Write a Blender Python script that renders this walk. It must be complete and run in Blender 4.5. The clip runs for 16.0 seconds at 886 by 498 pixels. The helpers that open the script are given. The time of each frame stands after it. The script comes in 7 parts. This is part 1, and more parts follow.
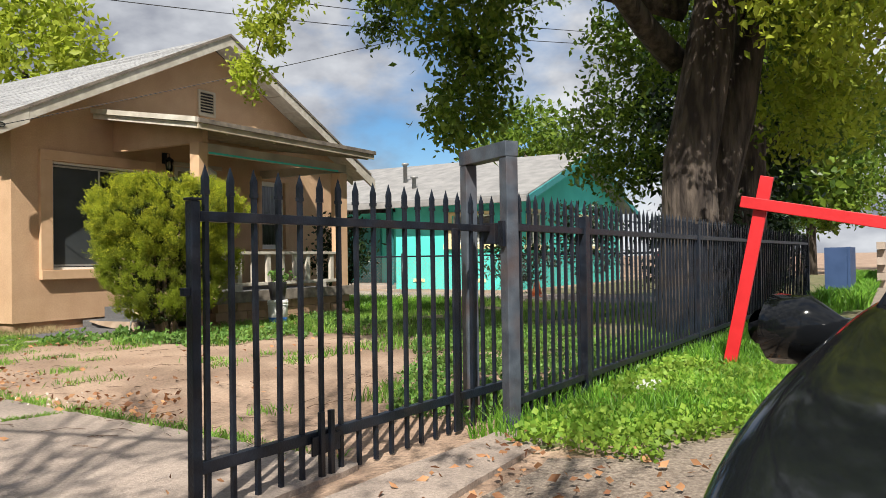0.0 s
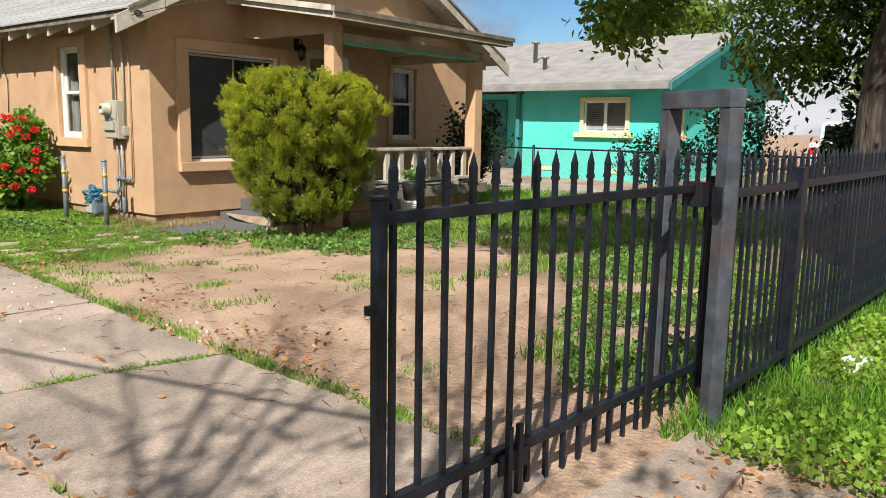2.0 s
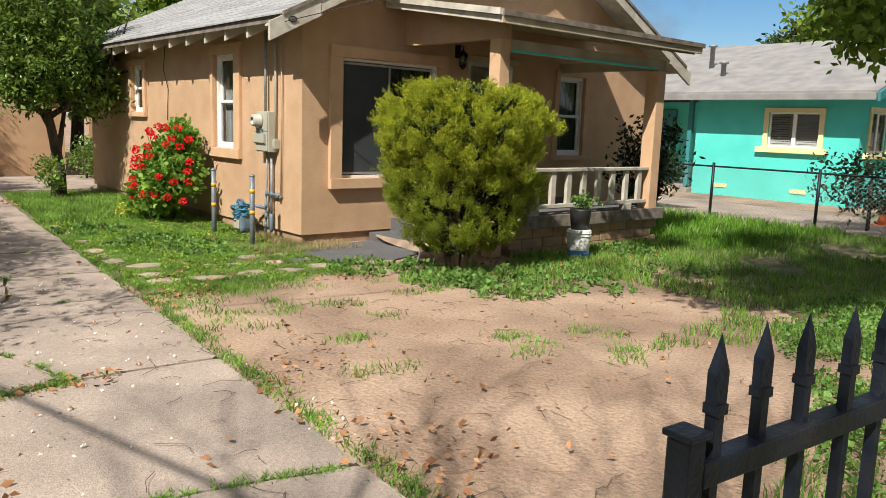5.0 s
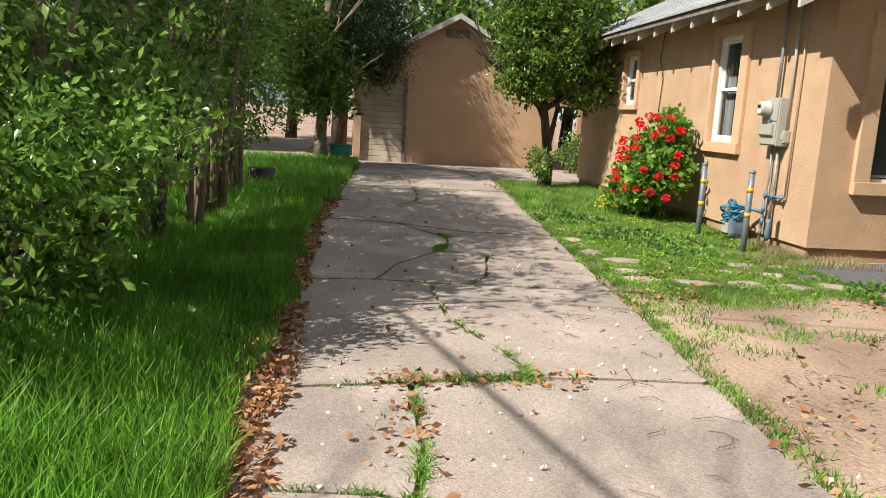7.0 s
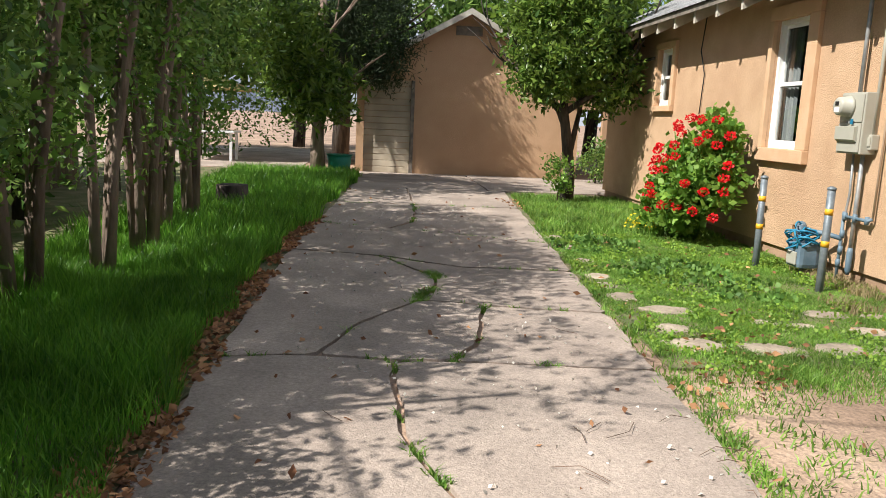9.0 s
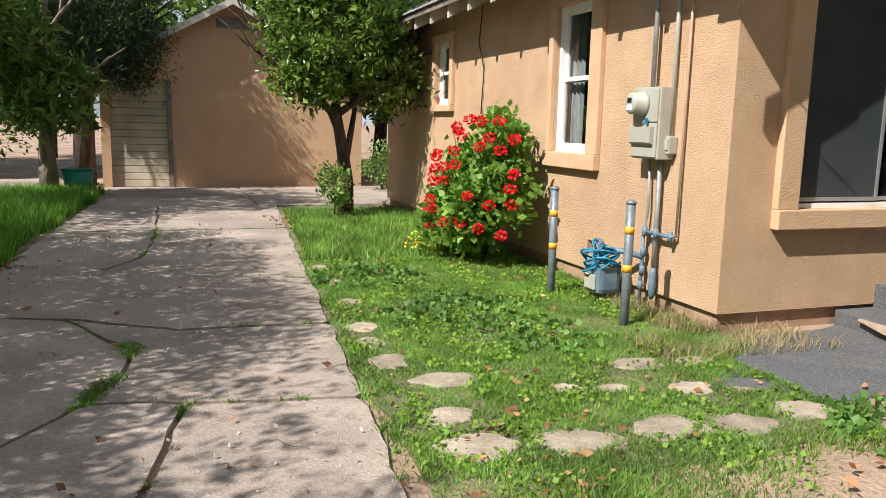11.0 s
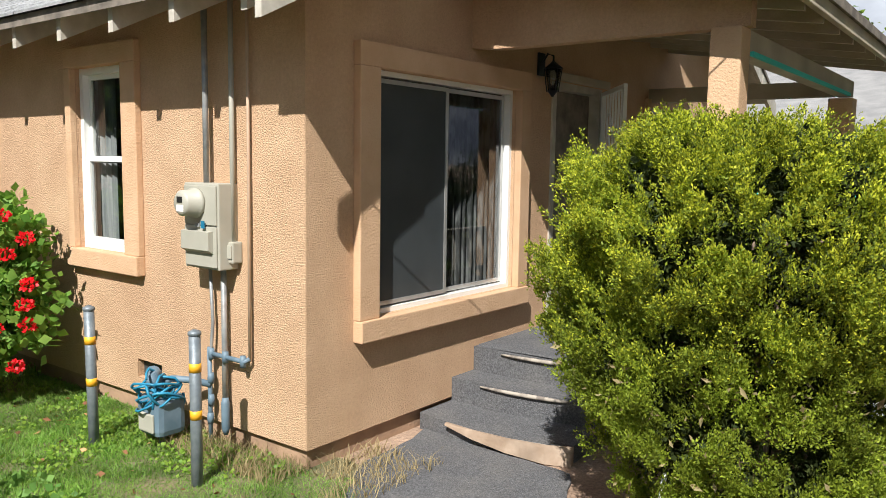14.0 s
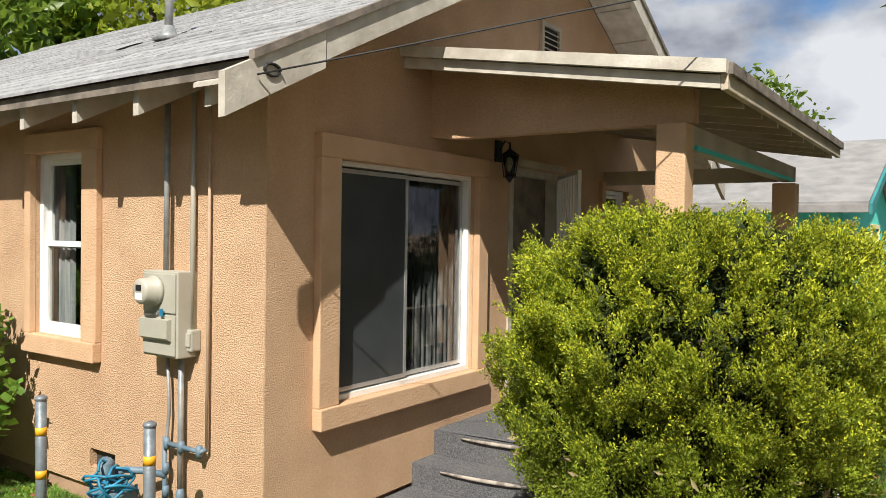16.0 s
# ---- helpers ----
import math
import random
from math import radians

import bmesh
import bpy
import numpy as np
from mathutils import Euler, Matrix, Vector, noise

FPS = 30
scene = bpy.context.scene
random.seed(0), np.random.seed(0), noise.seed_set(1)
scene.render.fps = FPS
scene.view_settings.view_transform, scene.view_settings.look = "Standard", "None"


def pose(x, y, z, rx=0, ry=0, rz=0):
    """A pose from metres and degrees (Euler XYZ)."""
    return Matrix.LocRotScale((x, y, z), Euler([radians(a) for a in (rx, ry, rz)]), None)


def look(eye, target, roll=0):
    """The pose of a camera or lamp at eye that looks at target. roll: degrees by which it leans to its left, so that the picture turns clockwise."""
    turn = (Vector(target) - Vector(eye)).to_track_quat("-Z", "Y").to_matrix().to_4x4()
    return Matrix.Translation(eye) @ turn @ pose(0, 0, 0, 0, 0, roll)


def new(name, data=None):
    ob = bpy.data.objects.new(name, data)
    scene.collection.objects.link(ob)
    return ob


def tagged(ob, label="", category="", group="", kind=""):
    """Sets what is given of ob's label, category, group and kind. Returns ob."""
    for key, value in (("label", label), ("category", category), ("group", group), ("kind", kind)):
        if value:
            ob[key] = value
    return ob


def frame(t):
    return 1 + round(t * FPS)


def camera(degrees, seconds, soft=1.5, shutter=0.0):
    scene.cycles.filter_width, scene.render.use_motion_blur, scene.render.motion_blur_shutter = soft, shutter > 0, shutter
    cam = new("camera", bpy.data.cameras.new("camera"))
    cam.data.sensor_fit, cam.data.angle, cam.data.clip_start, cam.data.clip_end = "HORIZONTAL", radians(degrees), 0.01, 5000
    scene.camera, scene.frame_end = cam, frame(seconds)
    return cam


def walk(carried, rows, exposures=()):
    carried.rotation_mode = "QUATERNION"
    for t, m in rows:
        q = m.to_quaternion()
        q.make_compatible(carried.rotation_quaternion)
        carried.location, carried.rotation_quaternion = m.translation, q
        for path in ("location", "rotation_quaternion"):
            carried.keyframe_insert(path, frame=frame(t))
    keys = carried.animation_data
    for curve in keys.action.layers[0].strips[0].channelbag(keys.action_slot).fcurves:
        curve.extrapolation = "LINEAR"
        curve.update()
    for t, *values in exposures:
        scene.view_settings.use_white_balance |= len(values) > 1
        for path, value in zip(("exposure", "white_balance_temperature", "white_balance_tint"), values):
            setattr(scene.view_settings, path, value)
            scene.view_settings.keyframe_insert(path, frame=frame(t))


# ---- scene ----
cam = camera(59.5, 16.0, soft=0.8)
PATH = [
    (0, (-6.051, -10.146, 0.946), (-4.321, -9.144, 0.968), -0.8),
    (0.5, (-5.96, -10.044, 0.986), (-4.252, -9.02, 0.804), -0.2),
    (1, (-5.879, -9.853, 1.16), (-4.214, -8.784, 0.871), 0.3),
    (1.5, (-5.834, -9.67, 1.293), (-4.218, -8.531, 0.988), 0.8),
    (2, (-5.742, -9.517, 1.377), (-4.193, -8.291, 1.068), 1.0),
    (2.5, (-5.638, -9.383, 1.5), (-4.162, -8.07, 1.19), 1.3),
    (3, (-5.502, -9.234, 1.584), (-4.079, -7.863, 1.274), 1.4),
    (5.3, (-4.95, -8.381, 1.561), (-3.723, -6.833, 1.243), 2.3),
    (5.5, (-4.937, -8.315, 1.519), (-3.796, -6.703, 1.203), 2.5),
    (6, (-4.86, -8.121, 1.425), (-4.007, -6.341, 1.101), 3.0),
    (6.5, (-4.752, -7.817, 1.326), (-4.25, -5.91, 0.994), 3.2),
    (7, (-4.735, -7.403, 1.285), (-4.483, -5.449, 0.942), 3.4),
    (7.5, (-4.673, -6.984, 1.277), (-4.517, -5.02, 0.934), 3.2),
    (8, (-4.55, -6.499, 1.246), (-4.42, -4.532, 0.906), 3.0),
    (8.2, (-4.495, -6.314, 1.251), (-4.369, -4.347, 0.914), 2.8),
    (10.3, (-3.752, -4.705, 1.332), (-3.296, -2.783, 1.015), 2.2),
    (10.5, (-3.688, -4.555, 1.327), (-3.177, -2.647, 1.011), 2.0),
    (11, (-3.48, -4.178, 1.358), (-2.811, -2.32, 1.043), 1.4),
    (11.5, (-3.27, -3.85, 1.42), (-2.424, -2.065, 1.106), 1.3),
    (12, (-3.07, -3.565, 1.575), (-2.01, -1.899, 1.262), 1.1),
    (12.5, (-2.956, -3.407, 1.718), (-1.683, -1.897, 1.404), 1.0),
    (13, (-2.933, -3.318, 1.732), (-1.484, -1.973, 1.435), 0.8),
    (13.5, (-2.944, -3.255, 1.775), (-1.394, -2.025, 1.48), 0.9),
    (14, (-2.978, -3.235, 1.806), (-1.396, -2.031, 1.588), 0.9),
    (14.5, (-2.978, -3.223, 1.826), (-1.381, -2.023, 1.731), 0.9),
    (15, (-2.987, -3.229, 1.837), (-1.368, -2.055, 1.791), 0.8),
    (15.5, (-3.009, -3.255, 1.885), (-1.371, -2.109, 1.846), 0.9),
    (16, (-3.021, -3.298, 1.92), (-1.376, -2.161, 1.881), 0.9),
]
walk(cam, [(t, look(eye, target, roll)) for t, eye, target, roll in PATH],
     exposures=((0, 0.58, 6500, 10), (3, 0.48, 6600, 10), (5.5, 0.42, 6500, 10), (7.5, 0.64, 6300, 10), (10.5, 0.62, 6200, 10), (12.5, 0.66, 6100, 10), (14.5, 0.60, 6150, 10), (16, 0.53, 6450, 10)))

# ---- world and sun ----
SUN_FROM = Vector((-0.47, -0.21, 0.54)).normalized()
world = bpy.data.worlds.new("sky")
scene.world = world
world.use_nodes = True
wn, wl = world.node_tree.nodes, world.node_tree.links
wn.clear()
w_out = wn.new("ShaderNodeOutputWorld")
w_bg = wn.new("ShaderNodeBackground")
w_bg.inputs["Strength"].default_value = 0.076
w_sky = wn.new("ShaderNodeTexSky")
w_sky.sky_type = "NISHITA"
w_sky.sun_disc = False
w_sky.sun_elevation = math.asin(SUN_FROM.z)
w_sky.sun_rotation = math.atan2(SUN_FROM.x, SUN_FROM.y)
w_sky.air_density, w_sky.dust_density, w_sky.ozone_density = 1.0, 0.3, 4.0
w_tc = wn.new("ShaderNodeTexCoord")
w_map = wn.new("ShaderNodeMapping")
w_map.inputs["Scale"].default_value = (1, 1, 1.9)
w_map.inputs["Location"].default_value = (0.35, 0.2, 0.1)
w_noise = wn.new("ShaderNodeTexNoise")
w_noise.inputs["Scale"].default_value = 2.3
w_noise.inputs["Detail"].default_value = 9
w_noise.inputs["Roughness"].default_value = 0.55
w_ramp = wn.new("ShaderNodeValToRGB")
w_ramp.color_ramp.elements[0].position, w_ramp.color_ramp.elements[1].position = 0.36, 0.50
w_shade = wn.new("ShaderNodeTexNoise")
w_shade.inputs["Scale"].default_value = 5.0
w_shade.inputs["Detail"].default_value = 6
w_cloud = wn.new("ShaderNodeValToRGB")
w_cloud.color_ramp.elements[0].position, w_cloud.color_ramp.elements[1].position = 0.38, 0.62
w_cloud.color_ramp.elements[0].color = (2.0, 2.2, 2.8, 1)
w_cloud.color_ramp.elements[1].color = (7.2, 7.4, 7.7, 1)
w_mix = wn.new("ShaderNodeMix")
w_mix.data_type = "RGBA"
wl.new(w_tc.outputs["Generated"], w_map.inputs["Vector"])
wl.new(w_map.outputs["Vector"], w_noise.inputs["Vector"])
wl.new(w_map.outputs["Vector"], w_shade.inputs["Vector"])
wl.new(w_noise.outputs["Fac"], w_ramp.inputs["Fac"])
wl.new(w_shade.outputs["Fac"], w_cloud.inputs["Fac"])
wl.new(w_ramp.outputs["Color"], w_mix.inputs["Factor"])
w_sat = wn.new("ShaderNodeHueSaturation")
w_sat.inputs["Saturation"].default_value = 1.25
wl.new(w_sky.outputs["Color"], w_sat.inputs["Color"])
wl.new(w_sat.outputs["Color"], w_mix.inputs["A"])
wl.new(w_cloud.outputs["Color"], w_mix.inputs["B"])
wl.new(w_mix.outputs["Result"], w_bg.inputs["Color"])
wl.new(w_bg.outputs["Background"], w_out.inputs["Surface"])

sun = new("sun", bpy.data.lights.new("sun", "SUN"))
sun.data.energy, sun.data.angle, sun.data.color = 5.0, radians(0.53), (1.0, 0.95, 0.86)
sun.matrix_world = look(SUN_FROM * 30, (0, 0, 0))


# ---- materials ----
def mat(name, c1, c2=None, scale=6.0, rough=0.85, bump=0.0, bscale=60.0, metal=0.0, spread=(0.35, 0.65), island=0.0,
        stain=None, sscale=1.2, samount=0.5, detail=5.0, stretch=(1, 1, 1), coat=0.0, spec=0.5, bdist=0.01, rnd=0.0, grain=0.0, gscale=150.0):
    m = bpy.data.materials.new(name)
    m.use_nodes = True
    n, l = m.node_tree.nodes, m.node_tree.links
    b = n["Principled BSDF"]
    b.inputs["Roughness"].default_value, b.inputs["Metallic"].default_value = rough, metal
    b.inputs["Coat Weight"].default_value = coat
    b.inputs["Specular IOR Level"].default_value = spec
    tc = n.new("ShaderNodeTexCoord")
    mp = n.new("ShaderNodeMapping")
    mp.inputs["Scale"].default_value = stretch
    l.new(tc.outputs["Object"], mp.inputs["Vector"])
    no = n.new("ShaderNodeTexNoise")
    no.inputs["Scale"].default_value, no.inputs["Detail"].default_value = scale, detail
    l.new(mp.outputs["Vector"], no.inputs["Vector"])
    ra = n.new("ShaderNodeValToRGB")
    ra.color_ramp.elements[0].position, ra.color_ramp.elements[1].position = spread
    ra.color_ramp.elements[0].color, ra.color_ramp.elements[1].color = (*c1, 1), (*(c2 or c1), 1)
    l.new(no.outputs["Fac"], ra.inputs["Fac"])
    col = ra.outputs["Color"]
    if stain:
        ns = n.new("ShaderNodeTexNoise")
        ns.inputs["Scale"].default_value, ns.inputs["Detail"].default_value = sscale, 7
        l.new(mp.outputs["Vector"], ns.inputs["Vector"])
        rs = n.new("ShaderNodeValToRGB")
        rs.color_ramp.elements[0].position, rs.color_ramp.elements[1].position = 0.45, 0.7
        rs.color_ramp.elements[1].color = (samount, samount, samount, 1)
        l.new(ns.outputs["Fac"], rs.inputs["Fac"])
        mx = n.new("ShaderNodeMix")
        mx.data_type = "RGBA"
        l.new(rs.outputs["Color"], mx.inputs["Factor"])
        l.new(col, mx.inputs["A"])
        mx.inputs["B"].default_value = (*stain, 1)
        col = mx.outputs["Result"]
    if island or rnd:
        hs = n.new("ShaderNodeHueSaturation")
        mr = n.new("ShaderNodeMapRange")
        a = island or rnd
        mr.inputs["To Min"].default_value, mr.inputs["To Max"].default_value = 1 - a, 1 + a
        if island:
            g = n.new("ShaderNodeNewGeometry")
            l.new(g.outputs["Random Per Island"], mr.inputs["Value"])
        else:
            g = n.new("ShaderNodeObjectInfo")
            l.new(g.outputs["Random"], mr.inputs["Value"])
        l.new(mr.outputs["Result"], hs.inputs["Value"])
        l.new(col, hs.inputs["Color"])
        col = hs.outputs["Color"]
    if grain:
        ng = n.new("ShaderNodeTexNoise")
        ng.inputs["Scale"].default_value, ng.inputs["Detail"].default_value = gscale, 6
        ng.inputs["Roughness"].default_value = 0.7
        l.new(mp.outputs["Vector"], ng.inputs["Vector"])
        gr = n.new("ShaderNodeMapRange")
        gr.inputs["From Min"].default_value, gr.inputs["From Max"].default_value = 0.3, 0.7
        gr.inputs["To Min"].default_value, gr.inputs["To Max"].default_value = 1 - grain, 1 + grain
        l.new(ng.outputs["Fac"], gr.inputs["Value"])
        gh = n.new("ShaderNodeHueSaturation")
        l.new(gr.outputs["Result"], gh.inputs["Value"])
        l.new(col, gh.inputs["Color"])
        col = gh.outputs["Color"]
    l.new(col, b.inputs["Base Color"])
    if bump:
        nb = n.new("ShaderNodeTexNoise")
        nb.inputs["Scale"].default_value, nb.inputs["Detail"].default_value = bscale, 4
        l.new(mp.outputs["Vector"], nb.inputs["Vector"])
        bp = n.new("ShaderNodeBump")
        bp.inputs["Strength"].default_value, bp.inputs["Distance"].default_value = bump, bdist
        l.new(nb.outputs["Fac"], bp.inputs["Height"])
        l.new(bp.outputs["Normal"], b.inputs["Normal"])
    return m


def leaf_mat(name, c1, c2, glow=0.35, rough=0.5, var=0.35, vscale=1.6):
    """Leaves: two greens by leaf, light passes through in part."""
    m = bpy.data.materials.new(name)
    m.use_nodes = True
    n, l = m.node_tree.nodes, m.node_tree.links
    b = n["Principled BSDF"]
    b.inputs["Roughness"].default_value = rough
    b.inputs["Specular IOR Level"].default_value = 0.35
    g = n.new("ShaderNodeNewGeometry")
    ra = n.new("ShaderNodeValToRGB")
    ra.color_ramp.elements[0].color, ra.color_ramp.elements[1].color = (*c1, 1), (*c2, 1)
    l.new(g.outputs["Random Per Island"], ra.inputs["Fac"])
    tc = n.new("ShaderNodeTexCoord")
    no = n.new("ShaderNodeTexNoise")
    no.inputs["Scale"].default_value = vscale
    l.new(tc.outputs["Object"], no.inputs["Vector"])
    mr = n.new("ShaderNodeMapRange")
    mr.inputs["From Min"].default_value, mr.inputs["From Max"].default_value = 0.3, 0.7
    mr.inputs["To Min"].default_value, mr.inputs["To Max"].default_value = 1 - var, 1 + var
    l.new(no.outputs["Fac"], mr.inputs["Value"])
    hs = n.new("ShaderNodeHueSaturation")
    l.new(mr.outputs["Result"], hs.inputs["Value"])
    l.new(ra.outputs["Color"], hs.inputs["Color"])
    l.new(hs.outputs["Color"], b.inputs["Base Color"])
    tr = n.new("ShaderNodeBsdfTranslucent")
    l.new(hs.outputs["Color"], tr.inputs["Color"])
    mx = n.new("ShaderNodeMixShader")
    mx.inputs["Fac"].default_value = glow
    l.new(b.outputs["BSDF"], mx.inputs[1])
    l.new(tr.outputs["BSDF"], mx.inputs[2])
    l.new(mx.outputs["Shader"], n["Material Output"].inputs["Surface"])
    return m


def glass_mat(name, tint, rough=0.02, clear=0.6):
    m = bpy.data.materials.new(name)
    m.use_nodes = True
    n, l = m.node_tree.nodes, m.node_tree.links
    gl = n.new("ShaderNodeBsdfGlossy")
    gl.inputs["Roughness"].default_value = rough
    tp = n.new("ShaderNodeBsdfTransparent")
    tp.inputs["Color"].default_value = (*tint, 1)
    fr = n.new("ShaderNodeFresnel")
    fr.inputs["IOR"].default_value = 1.9
    mx = n.new("ShaderNodeMixShader")
    l.new(fr.outputs["Fac"], mx.inputs["Fac"])
    l.new(tp.outputs["BSDF"], mx.inputs[1])
    l.new(gl.outputs["BSDF"], mx.inputs[2])
    l.new(mx.outputs["Shader"], n["Material Output"].inputs["Surface"])
    return m


STUCCO = mat("peach_stucco", (0.54, 0.345, 0.205), (0.61, 0.40, 0.245), 3, 0.92, 0.75, 105, stain=(0.47, 0.285, 0.17), sscale=0.9, samount=0.5, bdist=0.016, grain=0.10, gscale=45)
STUCCO_TRIM = mat("peach_trim_stucco", (0.57, 0.36, 0.21), (0.63, 0.41, 0.25), 5, 0.9, 0.5, 70, bdist=0.012)
STUCCO_FAR = mat("garage_stucco", (0.50, 0.31, 0.18), (0.55, 0.35, 0.21), 2, 0.92, 0.5, 40, stain=(0.40, 0.25, 0.15), sscale=0.6)
FOUND = mat("foundation_concrete", (0.30, 0.19, 0.12), (0.42, 0.27, 0.17), 6, 0.95, 0.6, 30)
WHITE_WOOD = mat("weathered_white_wood", (0.46, 0.42, 0.35), (0.60, 0.56, 0.48), 9, 0.75, 0.3, 40, stain=(0.33, 0.28, 0.22), sscale=2.5, samount=0.6, stretch=(1, 1, 1))
BEIGE_WOOD = mat("beige_painted_wood", (0.50, 0.42, 0.31), (0.58, 0.50, 0.38), 8, 0.8, 0.3, 40, stain=(0.25, 0.21, 0.16), sscale=2.0, samount=0.7)
DARK_WOOD = mat("dark_weathered_wood", (0.13, 0.11, 0.09), (0.25, 0.21, 0.17), 8, 0.9, 0.4, 40)
SHINGLE = mat("grey_asphalt_shingle", (0.25, 0.25, 0.255), (0.37, 0.37, 0.37), 14, 0.95, 0.6, 180, rnd=0.14)
SHINGLE_FAR = mat("pale_grey_shingle", (0.21, 0.205, 0.20), (0.29, 0.28, 0.27), 3, 0.95, 0.5, 60)
VINYL = mat("white_vinyl", (0.78, 0.77, 0.73), (0.82, 0.81, 0.78), 5, 0.4)
ALU = mat("aluminium_frame", (0.55, 0.55, 0.54), (0.65, 0.65, 0.64), 8, 0.35, metal=0.7)
GLASS = glass_mat("window_glass", (0.75, 0.8, 0.8))
SCREEN = mat("dark_insect_screen", (0.035, 0.042, 0.046), (0.05, 0.058, 0.062), 3, 0.6, 0.2, 900)
CURTAIN = mat("pale_curtain", (0.17, 0.18, 0.18), (0.36, 0.36, 0.35), 4, 0.9, stretch=(6, 6, 0.4))
CURTAIN_DARK = mat("patterned_curtain", (0.05, 0.05, 0.048), (0.19, 0.19, 0.185), 9, 0.9, stretch=(3, 3, 0.7), spread=(0.42, 0.6))
# unseen room surfaces: the interior's dimness is put into this dark colour
ROOM = mat("room_gloom_colour", (0.10, 0.09, 0.08), (0.13, 0.12, 0.10), 2, 0.9)
IRON = mat("black_painted_iron", (0.005, 0.0075, 0.014), (0.012, 0.018, 0.029), 14, 0.42, 0.25, 90, stain=(0.032, 0.02, 0.014), sscale=5, samount=0.4, spec=0.35)
IRON_GREY = mat("blue_grey_worn_iron", (0.042, 0.052, 0.068), (0.085, 0.102, 0.125), 10, 0.5, 0.2, 90, stain=(0.10, 0.05, 0.03), sscale=4, samount=0.6)
CONCRETE = mat("driveway_concrete", (0.32, 0.255, 0.21), (0.43, 0.345, 0.285), 1.6, 0.95, 0.6, 110, stain=(0.22, 0.18, 0.15), sscale=1.1, samount=0.85, rnd=0.07, grain=0.30, gscale=60, detail=9)
ASPHALT = mat("grey_grip_paint", (0.085, 0.085, 0.09), (0.15, 0.15, 0.155), 90, 0.92, 0.9, 160, stain=(0.17, 0.16, 0.15), sscale=3, grain=0.5, gscale=75)
DIRT = mat("dry_brown_dirt", (0.31, 0.205, 0.14), (0.44, 0.31, 0.22), 1.1, 0.97, 0.7, 26, stain=(0.17, 0.112, 0.075), sscale=0.7, samount=0.95, bdist=0.025, detail=10, grain=0.35, gscale=45)
SOIL = mat("grassy_soil", (0.085, 0.11, 0.035), (0.22, 0.18, 0.10), 3.5, 0.97, 0.8, 40, bdist=0.03, detail=8)
GRAVEL = mat("gravelly_verge", (0.17, 0.13, 0.10), (0.34, 0.28, 0.22), 60, 0.97, 0.5, 70, stain=(0.13, 0.10, 0.08), sscale=1.0, bdist=0.02, grain=0.3, gscale=50)
ROADM = mat("road_asphalt", (0.05, 0.05, 0.05), (0.08, 0.08, 0.08), 30, 0.95, 0.5, 120)
STONE = mat("stepping_stone", (0.27, 0.215, 0.16), (0.41, 0.335, 0.25), 7, 0.95, 0.8, 60, rnd=0.16, grain=0.3, gscale=60)
BARK = mat("brown_ridged_bark", (0.03, 0.022, 0.018), (0.10, 0.078, 0.062), 9, 0.95, 1.0, 16, stretch=(1, 1, 0.22), bdist=0.06, spread=(0.4, 0.6))
BARK_PALE = mat("pale_bark", (0.16, 0.11, 0.08), (0.30, 0.22, 0.17), 8, 0.95, 0.8, 22, stretch=(1, 1, 0.3), bdist=0.03)
TWIG = mat("dry_twig", (0.10, 0.06, 0.04), (0.17, 0.11, 0.075), 8, 0.9, island=0.3)
RED_PAINT = mat("red_painted_wood", (0.52, 0.010, 0.014), (0.60, 0.016, 0.02), 7, 0.5, 0.15, 50)
GALV = mat("galvanised_steel", (0.22, 0.235, 0.24), (0.33, 0.34, 0.335), 16, 0.5, 0.2, 60, metal=0.25, stain=(0.40, 0.30, 0.22), sscale=7, samount=0.35)
STEEL = mat("grey_bollard_steel", (0.15, 0.175, 0.195), (0.23, 0.255, 0.27), 16, 0.5, 0.15, 60, metal=0.3)
YELLOW = mat("yellow_reflective_band", (0.78, 0.36, 0.015), (0.82, 0.42, 0.02), 10, 0.5)
METER_GREY = mat("beige_grey_enamel", (0.37, 0.355, 0.29), (0.42, 0.40, 0.335), 5, 0.5, 0.05, 40)
PIPE_PEACH = mat("overpainted_pipe", (0.46, 0.32, 0.215), (0.54, 0.39, 0.27), 9, 0.7)
BLUE_ROPE = mat("blue_hose", (0.015, 0.16, 0.28), (0.03, 0.25, 0.40), 12, 0.5)
GAS_BLUE = mat("blue_grey_meter_paint", (0.10, 0.155, 0.20), (0.15, 0.21, 0.26), 8, 0.55, 0.1, 50)
AQUA = mat("aqua_stucco", (0.08, 0.60, 0.53), (0.10, 0.68, 0.60), 1.5, 0.9, 0.4, 40, stain=(0.07, 0.50, 0.46), sscale=0.8, samount=0.5)
AQUA_DARK = mat("teal_trim", (0.03, 0.20, 0.21), (0.04, 0.25, 0.26), 3, 0.7)
CREAM = mat("cream_trim", (0.74, 0.63, 0.33), (0.80, 0.70, 0.40), 4, 0.7)
BLINDS = mat("window_blinds", (0.52, 0.51, 0.48), (0.60, 0.59, 0.56), 5, 0.6)
BLACK_CAR = mat("black_car_lacquer", (0.006, 0.007, 0.008), (0.008, 0.009, 0.011), 3, 0.08, coat=0.1, spec=0.22)
CAR_GLASS = mat("dark_car_glass", (0.012, 0.014, 0.015), (0.014, 0.016, 0.017), 3, 0.04)
RUBBER = mat("black_rubber", (0.02, 0.02, 0.02), (0.03, 0.03, 0.03), 9, 0.8)
BUCKET_W = mat("white_plastic", (0.72, 0.72, 0.70), (0.78, 0.78, 0.76), 5, 0.45, stain=(0.5, 0.48, 0.44), sscale=6)
